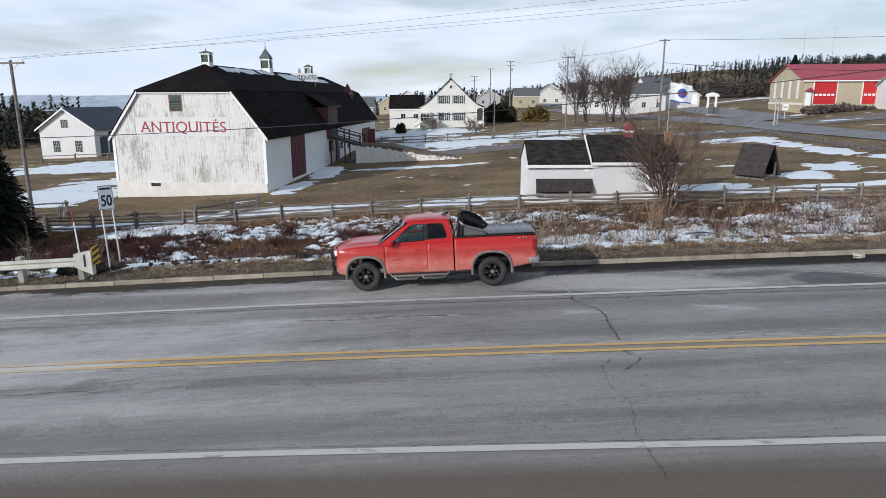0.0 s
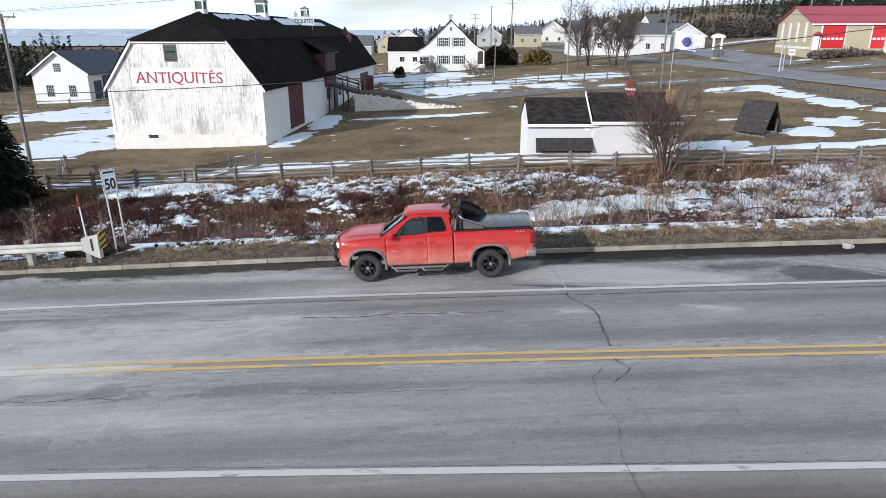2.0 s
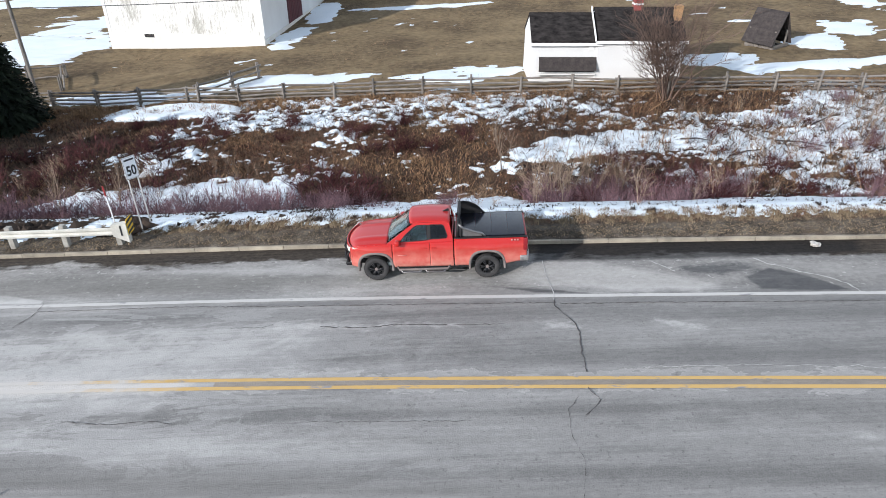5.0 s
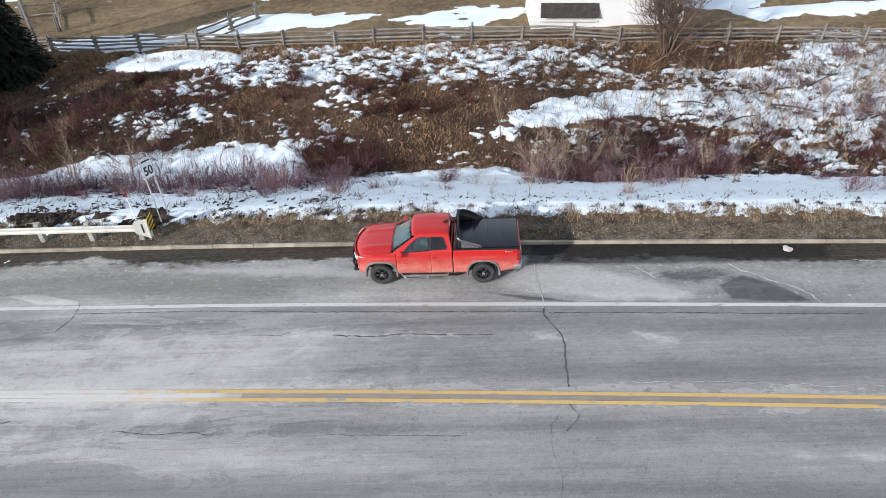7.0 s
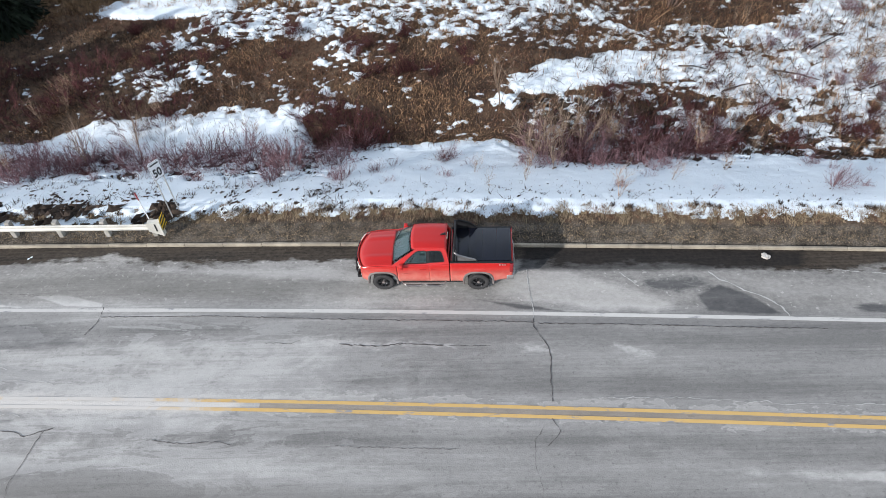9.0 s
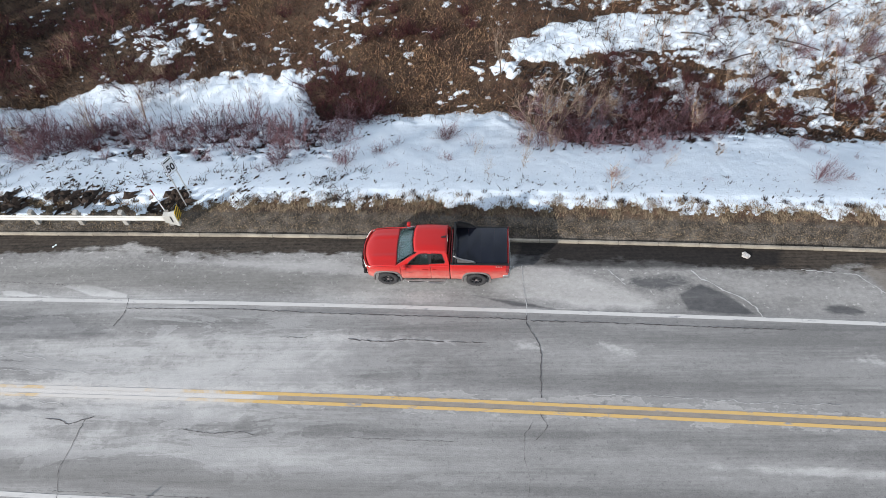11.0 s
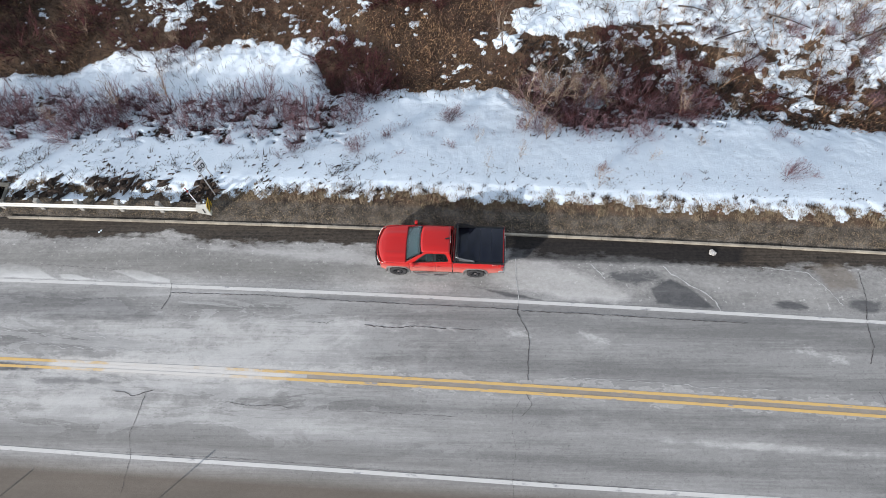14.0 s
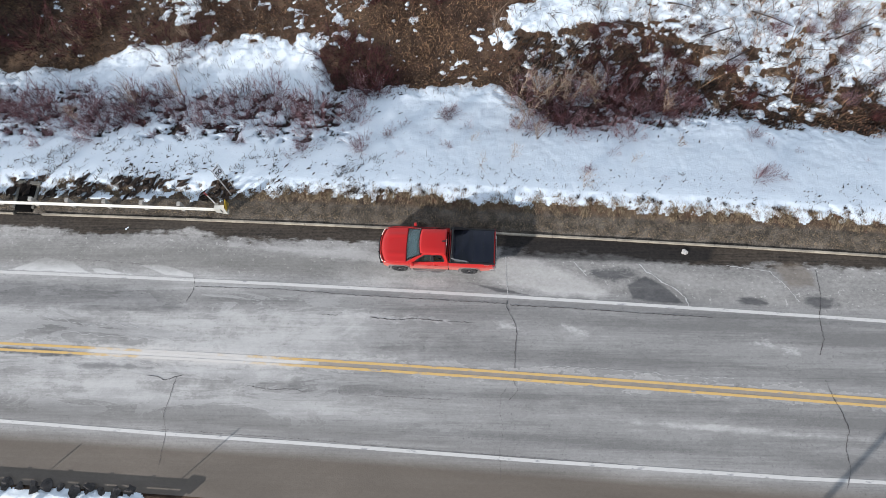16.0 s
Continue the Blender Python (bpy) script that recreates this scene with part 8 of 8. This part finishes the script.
LABELS = {"thicket": ("shrub", "mauve-grey leafless thicket with leaning stems in snow", "shrub"), "dark": ("shrub", "dense dark leafless thicket at the ditch bottom", "shrub"), "red": ("shrub", "dark red leafless dogwood shrub in the ditch", "shrub"), "mauve": ("shrub", "mauve-grey leafless shrub growing through snow", "shrub"), "tan": ("sapling", "thin pale leafless sapling on the snowy slope", "sapling"), "low": ("shrub", "small bare twiggy shrub poking from snow", "shrub"), "stalk": ("weed_clump", "clump of tall dead tan weed stalks", "weeds")}


def plant(kind, x, dd, size):
    y = float(middle(x)) + dd
    nm, label, cat = LABELS[kind]
    ob = new(nm, KINDS[kind][RS.randint(len(KINDS[kind]))])
    ob.matrix_basis = Matrix.LocRotScale((x, y, float(rise(np.array(x), np.array(y))) - 0.03), Euler((0, 0, RS.rand() * 6.3)), [size * RS.uniform(0.85, 1.15) * (0.72 if kind == "dark" and k == 2 else 1) for k in range(3)])
    tagged(ob, label, cat, {"thicket": "ditch shrubs", "dark": "ditch shrubs", "red": "ditch shrubs", "mauve": "ditch shrubs", "tan": "saplings", "low": "small shrubs", "stalk": "weed clumps"}[kind])


# kind, number, x from, x to, distance from, to, size from, to
for kind, n, x0, x1, d0, d1, s0, s1 in (
    ("thicket", 84, -27, -7.0, 12.3, 15.4, 0.5, 1.15), ("dark", 40, -26, -5.0, 12.6, 15.2, 0.35, 0.7), ("thicket", 7, -7.0, -4.2, 13.2, 15.0, 0.45, 0.8), ("mauve", 10, -25, -8, 10.8, 12.4, 0.3, 0.6),
    ("dark", 22, -28, -14, 18.2, 24, 0.9, 1.4), ("dark", 16, -7.2, -3.3, 16.2, 19.4, 0.7, 1.15), ("thicket", 5, -6.5, -4.0, 15, 17, 0.5, 0.8), ("dark", 30, 4.2, 13.4, 14.8, 18.2, 0.65, 1.1), ("thicket", 26, 3.4, 10.5, 12.8, 15.6, 0.4, 0.8), ("dark", 9, 8.0, 12.6, 17.5, 21.0, 0.45, 0.8), ("dark", 14, 5.0, 12.5, 13.4, 15.2, 0.4, 0.75),
    ("red", 14, 13, 29, 15.4, 18.5, 0.6, 1.0), ("dark", 5, 14, 25, 15.2, 17.5, 0.4, 0.7), ("red", 14, -20, -9, 23.6, 28.0, 0.6, 0.95), ("red", 14, -6.5, 1.5, 22.0, 26.5, 0.55, 0.9), ("stalk", 50, 8, 29, 19.5, 27.0, 0.7, 1.2), ("red", 8, 12, 22, 18.5, 25, 0.4, 0.7),
    ("stalk", 26, -26, -9, 17.5, 22, 0.8, 1.2), ("mauve", 10, 18, 30, 15, 26, 0.6, 1.0), ("low", 22, -24, 24, 10.2, 13.5, 0.5, 1.0), ("stalk", 22, -2, 26, 27, 31, 0.6, 1.0), ("mauve", 10, 17, 29, 19, 29, 0.5, 0.8), ("dark", 6, 12, 21, 20.5, 26, 0.3, 0.5), ("stalk", 24, 4, 14, 16, 20, 0.5, 0.9), ("stalk", 18, 14, 24, 15, 19.5, 0.6, 1.1), ("thicket", 14, 3.8, 13.0, 14.8, 17.0, 0.75, 1.1), ("tan", 8, 3.5, 14, 14.6, 17.5, 0.9, 1.4), ("tan", 6, 14, 28, 15, 24, 0.8, 1.2)):
    for _ in range(n):
        plant(kind, RS.uniform(x0, x1), RS.uniform(d0, d1), RS.uniform(s0, s1))
for kind, x, dd, s in (("mauve", 0.16, 14.4, 0.75), ("red", 0.0, 14.1, 0.55), ("low", 1.2, 13.4, 1.1), ("mauve", 0.1, 11.8, 0.5), ("mauve", -4.44, 11.3, 0.75), ("low", -4.9, 11.7, 1.2), ("mauve", -3.04, 12.4, 0.55), ("mauve", -7.5, 11.2, 0.8), ("mauve", -19.4, 11.5, 0.9), ("mauve", 16.4, 13.8, 0.6), ("tan", 1.9, 10.7, 0.55), ("tan", 3.9, 13.3, 0.8), ("mauve", 7.2, 10.5, 0.5), ("tan", 3.45, 11.1, 0.75), ("tan", 4.9, 12.6, 1.05), ("tan", 6.85, 9.3, 0.95), ("tan", 1.4, 12.2, 0.5), ("low", -4.3, 12.0, 1.3), ("low", -2.9, 12.8, 1.0), ("mauve", 15.6, 10.6, 0.75), ("low", 16.4, 10.9, 1.2), ("tan", 9.5, 11.2, 0.5), ("tan", 12.2, 12.6, 0.55), ("tan", 3.0, 19.5, 1.5), ("tan", 4.6, 14.4, 1.2), ("tan", -17.5, 14.0, 1.2), ("tan", -15.2, 15.0, 1.3), ("tan", -20.5, 12.8, 1.0)):
    plant(kind, x, dd, s)
logs = thing("fallen_branches", "dark fallen branches lying on the snowy bank", "branches")
for x, dd, ang, ln in ((14.6, 20.4, 20, 2.2), (17.6, 22.3, -25, 2.6), (20.2, 24.0, 35, 3.0), (12.8, 22.6, -15, 1.6), (22, 20.6, 25, 3.2), (15.9, 18.9, 30, 2.0), (9.6, 21.2, -10, 1.5)):
    y = float(middle(x)) + dd
    z = float(rise(np.array(x), np.array(y))) + 0.15
    a = math.radians(ang)
    bm = bmesh.new()
    tube(bm, [(x, y, z), (x + 0.5 * ln * math.cos(a), y + 0.5 * ln * math.sin(a), z + 0.12), (x + ln * math.cos(a), y + ln * math.sin(a), z + 0.05)], 0.05, 0.02, n=6)
    part("branch", bm, DARK_WOOD, logs)


def tree(name, label, category, x, y, height, spread, stems, forks, r, seed, material, group="", trunk=0.12, droop=0.0):
    z = float(land(x, y))
    t = thing(name, label, category, Matrix.Translation((x, y, z - 0.05)), group)
    me = bush_mesh("crown", seed, material, height, spread, stems, forks, r, droop=droop, curve=0.22)
    c = new("crown", me)
    c.parent = t
    bm = bmesh.new()
    tube(bm, [(0, 0, -0.4), (0.02, 0, 0.3), (0.05, 0.02, height * 0.22)], trunk, trunk * 0.55, n=9)
    part("trunk", bm, BARK, t)
    return t


tree("willow_bush", "large leafless willow bush before the white shed", "bush", 14.0, 40.6, 5.2, 0.50, 25, (10, 6, 3), 0.042, 31, WILLOW_TWIG, trunk=0.12)
for k, (x, y, h) in enumerate(((26.5, 131, 9.6), (28.6, 133, 10.0), (32.0, 130, 9.4), (33.8, 132, 9.8), (35.4, 131, 9.5))):
    tree("bare_tree", "tall leafless grey tree by the side road", "tree", x, y, h, 0.20, 7, (10, 7, 3), 0.12, 40 + k, FAR_TWIGS, "bare trees", trunk=0.3)
tree("bare_tree", "small leafless tree before the fire hall", "tree", 69, 100, 5.0, 0.5, 7, (7, 4), 0.05, 50, FAR_TWIGS)
for k, (x, y, h) in enumerate(((-1.8, 127, 2.6), (5.0, 124, 2.4), (5.8, 115, 3.2))):
    tree("garden_bush", "rounded leafless garden bush by the cream house", "bush", x, y, h, 0.7, 16, (6, 4), 0.04, 60 + k, FAR_TWIGS, "garden bushes", trunk=0.1)


def conifer(rs, x, y, z, h, r, per, tiers, V, F, flat=0.55, wide=1.0, loose=0.015):
    """Drooping needle sprays in whorls round a stem."""
    for t in range(tiers):
        f = (t + 0.5) / tiers
        rad = r * (1 - f) ** 0.85 + 0.05
        for _ in range(max(4, int(per * (1 - 0.6 * f)))):
            a = rs.rand() * 2 * np.pi
            ln = rad * rs.uniform(0.65, 1.15)
            z0 = z + h * (0.06 + 0.92 * f) + rs.randn() * h * loose
            c, s = math.cos(a), math.sin(a)
            w = ln * rs.uniform(0.16, 0.30) * wide
            i = len(V)
            V += [(x, y, z0 + 0.10 * ln), (x + c * ln * 0.6 - s * w, y + s * ln * 0.6 + c * w, z0 - flat * ln * 0.25), (x + c * ln, y + s * ln, z0 - flat * ln * 0.6), (x + c * ln * 0.6 + s * w, y + s * ln * 0.6 - c * w, z0 - flat * ln * 0.25)]
            F.append((i, i + 1, i + 2, i + 3))


def spruce(label, x, y, h, r, seed, per=34, tiers=26):
    z = float(land(x, y))
    t = thing("spruce_tree", label, "tree", Matrix.Translation((x, y, z)))
    bm = bmesh.new()
    tube(bm, [(0, 0, -0.4), (0, 0, h * 0.96)], 0.18, 0.02, n=8)
    part("trunk", bm, BARK, t)
    rs = np.random.RandomState(seed)
    V, F = [], []
    conifer(rs, 0, 0, 0, h, r, per, tiers, V, F, wide=0.45)
    # finer sprays along the boughs
    for _ in range(12000):
        f = rs.rand() ** 1.3
        rad = r * (1 - f) ** 0.85 * rs.uniform(0.45, 1.08)
        a = rs.rand() * 2 * np.pi
        c = np.array([math.cos(a) * rad, math.sin(a) * rad, h * (0.05 + 0.93 * f) - 0.3 * rad * 0.55])
        u = rs.randn(3) * 0.09 + np.array([math.cos(a), math.sin(a), -0.3]) * 0.14
        v = np.cross(u, rs.randn(3)) * 0.16
        i = len(V)
        V += [tuple(c - v), tuple(c + u), tuple(c + v), tuple(c - u * 0.6)]
        F.append((i, i + 1, i + 2, i + 3))
    mesh_from("crown", V, F, NEEDLES, parent=t)


spruce("dense dark green spruce at the ditch edge", -29.7, 42.4, 8.8, 3.0, 1, 80, 36)
spruce("dense dark green spruce at the ditch edge", -31.6, 36.5, 9.4, 3.0, 2, 60, 34)
# added out of view so its shadow darkens the ground before the spruces
spruce("unseen spruce added to shade the ground beside the ditch", -32.0, 29.5, 9.5, 2.8, 7, 60, 34)
spruce("dark pine beside the red-roofed hall", 79, 152, 10.5, 3.0, 3)
spruce("dark spruce beyond the blue-grey roof", -64, 165, 10.5, 3.0, 6)


def woods(name, label, spots, material, seed, sprays=70, slim=0.2):
    """Far trees of many small drooping sprays: x, y centre, half sizes, number, height from, to."""
    rs = np.random.RandomState(seed)
    X, Y, H = [], [], []
    for x0, y0, ax, ay, n, h0, h1 in spots:
        X.append(x0 + rs.uniform(-ax, ax, n))
        Y.append(y0 + rs.uniform(-ay, ay, n))
        H.append(rs.uniform(h0, h1, n))
    X, Y, H = (np.repeat(np.concatenate(v), sprays) for v in (X, Y, H))
    n = len(X)
    f = rs.rand(n) ** 1.25
    rad = H * slim * (1 - f) ** 0.8 * rs.uniform(0.35, 1.1, n)
    a = rs.rand(n) * 2 * np.pi
    c, w = np.cos(a), np.sin(a)
    z = land(X, Y) - 0.5 + H * (0.05 + 0.95 * f)
    ln = H * 0.055 * rs.uniform(0.6, 1.5, n) + 0.1
    wd = ln * rs.uniform(0.3, 0.7, n)
    cx, cy = X + c * rad, Y + w * rad
    V = np.stack([np.stack([cx - c * ln, cy - w * ln, z + ln * 0.5], -1), np.stack([cx - w * wd, cy + c * wd, z - ln * 0.1], -1), np.stack([cx + c * ln, cy + w * ln, z - ln * 0.7], -1), np.stack([cx + w * wd, cy - c * wd, z - ln * 0.1], -1)], 1).reshape(-1, 3)
    i = np.arange(n)[:, None] * 4
    T = np.concatenate([i + [[0, 1, 2]], i + [[0, 2, 3]]], 1).reshape(-1, 3)
    me = bpy.data.meshes.new(name)
    me.vertices.add(len(V))
    me.vertices.foreach_set("co", V.ravel())
    me.loops.add(T.size)
    me.loops.foreach_set("vertex_index", T.ravel().astype(np.int32))
    me.polygons.add(len(T))
    me.polygons.foreach_set("loop_start", np.arange(0, T.size, 3, dtype=np.int32))
    me.update(calc_edges=True)
    me.materials.append(material)
    return tagged(new(name, me), label, "woods", "", "stuff")


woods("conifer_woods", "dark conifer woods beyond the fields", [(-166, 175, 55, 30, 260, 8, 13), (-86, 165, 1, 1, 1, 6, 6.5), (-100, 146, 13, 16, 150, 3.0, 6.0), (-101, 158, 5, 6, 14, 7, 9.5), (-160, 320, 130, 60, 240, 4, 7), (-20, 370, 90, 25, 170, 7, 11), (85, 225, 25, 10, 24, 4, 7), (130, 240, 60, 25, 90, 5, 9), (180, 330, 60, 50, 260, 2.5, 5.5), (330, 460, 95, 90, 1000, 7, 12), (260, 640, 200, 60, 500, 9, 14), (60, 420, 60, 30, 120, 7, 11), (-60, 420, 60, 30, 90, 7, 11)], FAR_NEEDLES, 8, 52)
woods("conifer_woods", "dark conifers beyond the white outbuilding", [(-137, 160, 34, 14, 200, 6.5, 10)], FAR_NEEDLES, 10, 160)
woods("bare_woods", "hazy leafless woods between the houses", [(-190, 240, 130, 40, 300, 6, 9), (-80, 200, 30, 10, 60, 4, 6), (-60, 340, 90, 20, 120, 6, 9), (70, 330, 80, 20, 120, 6, 9), (95, 214, 30, 10, 130, 4, 7), (135, 218, 50, 12, 260, 4, 7), (160, 290, 60, 40, 300, 3, 6)], FAR_TWIGS, 9, 60, 0.3)


def hedge(label, x, y, w, d, h, material, seed, n):
    z = float(land(x, y))
    t = thing("hedge", label, "hedge", Matrix.Translation((x, y, z)))
    rs = np.random.RandomState(seed)
    V, F = [], []
    for _ in range(n):
        a, b, c = rs.uniform(-1, 1), rs.uniform(-1, 1), rs.rand()
        if c > 0.55 + 0.45 * (1 - a * a) * (0.8 + 0.2 * math.sin(a * 9)):
            continue
        p = np.array([a * w / 2, b * d / 2, c * h])
        u, v = rs.randn(3) * 0.28, rs.randn(3) * 0.22
        i = len(V)
        V += [tuple(p - u), tuple(p + v), tuple(p + u), tuple(p - v)]
        F.append((i, i + 1, i + 2, i + 3))
    mesh_from("foliage", V, F, material, parent=t)
    part("stem", made((-w * 0.3, -0.1, -0.3, w * 0.3, 0.1, h * 0.4)), BARK, t)


hedge("dark clipped cedar hedge beside the cream house", 12.2, 142, 6.6, 3, 4.1, DARK_LEAF, 1, 3400)
hedge("golden-brown cedar clump by the side road", 19.6, 140, 5.2, 3, 3.1, GOLD_LEAF, 2, 2600)
hedge("small dark clipped shrub by the steps", -7.8, 123, 1.3, 1.2, 1.9, DARK_LEAF, 3, 600)
hedge("low brown hedge before the fire hall", 68.5, 115.6, 11.5, 2.0, 1.0, FAR_TWIGS, 4, 3200)

# ---- water and far shore ----
WATER = mat("bay_water", (0.10, 0.17, 0.24), 0.25, vary=0.15, size=40, fine=3, bump=0.1)
FAR_SHORE = mat("far_snowy_shore", (0.46, 0.52, 0.60), 0.9, vary=0.2, size=120, fine=20, bump=0, second=(0.26, 0.31, 0.38))
mesh_from("bay_water", [(-4500, 1300, -19), (200, 1300, -19), (200, 4600, -19), (-4500, 4600, -19)], [(0, 1, 2, 3)], WATER, "cold blue water of a wide bay", "water", "structure")
fx = np.linspace(-4300, 300, 90)
ridge = 40 + 62 * rough_noise(fx, 0 * fx, 900, 1) + 14 * rough_noise(fx, 0 * fx, 160, 2)
ridge *= 0.42 * smooth(-4300, -3300, fx)
V = [(x, 4400, -25) for x in fx] + [(x, 4480, z * 0.55 - 15) for x, z in zip(fx, ridge)] + [(x, 4560, z - 12) for x, z in zip(fx, ridge)]
n = len(fx)
F = [(i, i + 1, n + i + 1, n + i) for i in range(n - 1)] + [(n + i, n + i + 1, 2 * n + i + 1, 2 * n + i) for i in range(n - 1)]
mesh_from("far_shore", V, F, FAR_SHORE, "low snowy hills across the bay", "hills", "structure", shade=True)
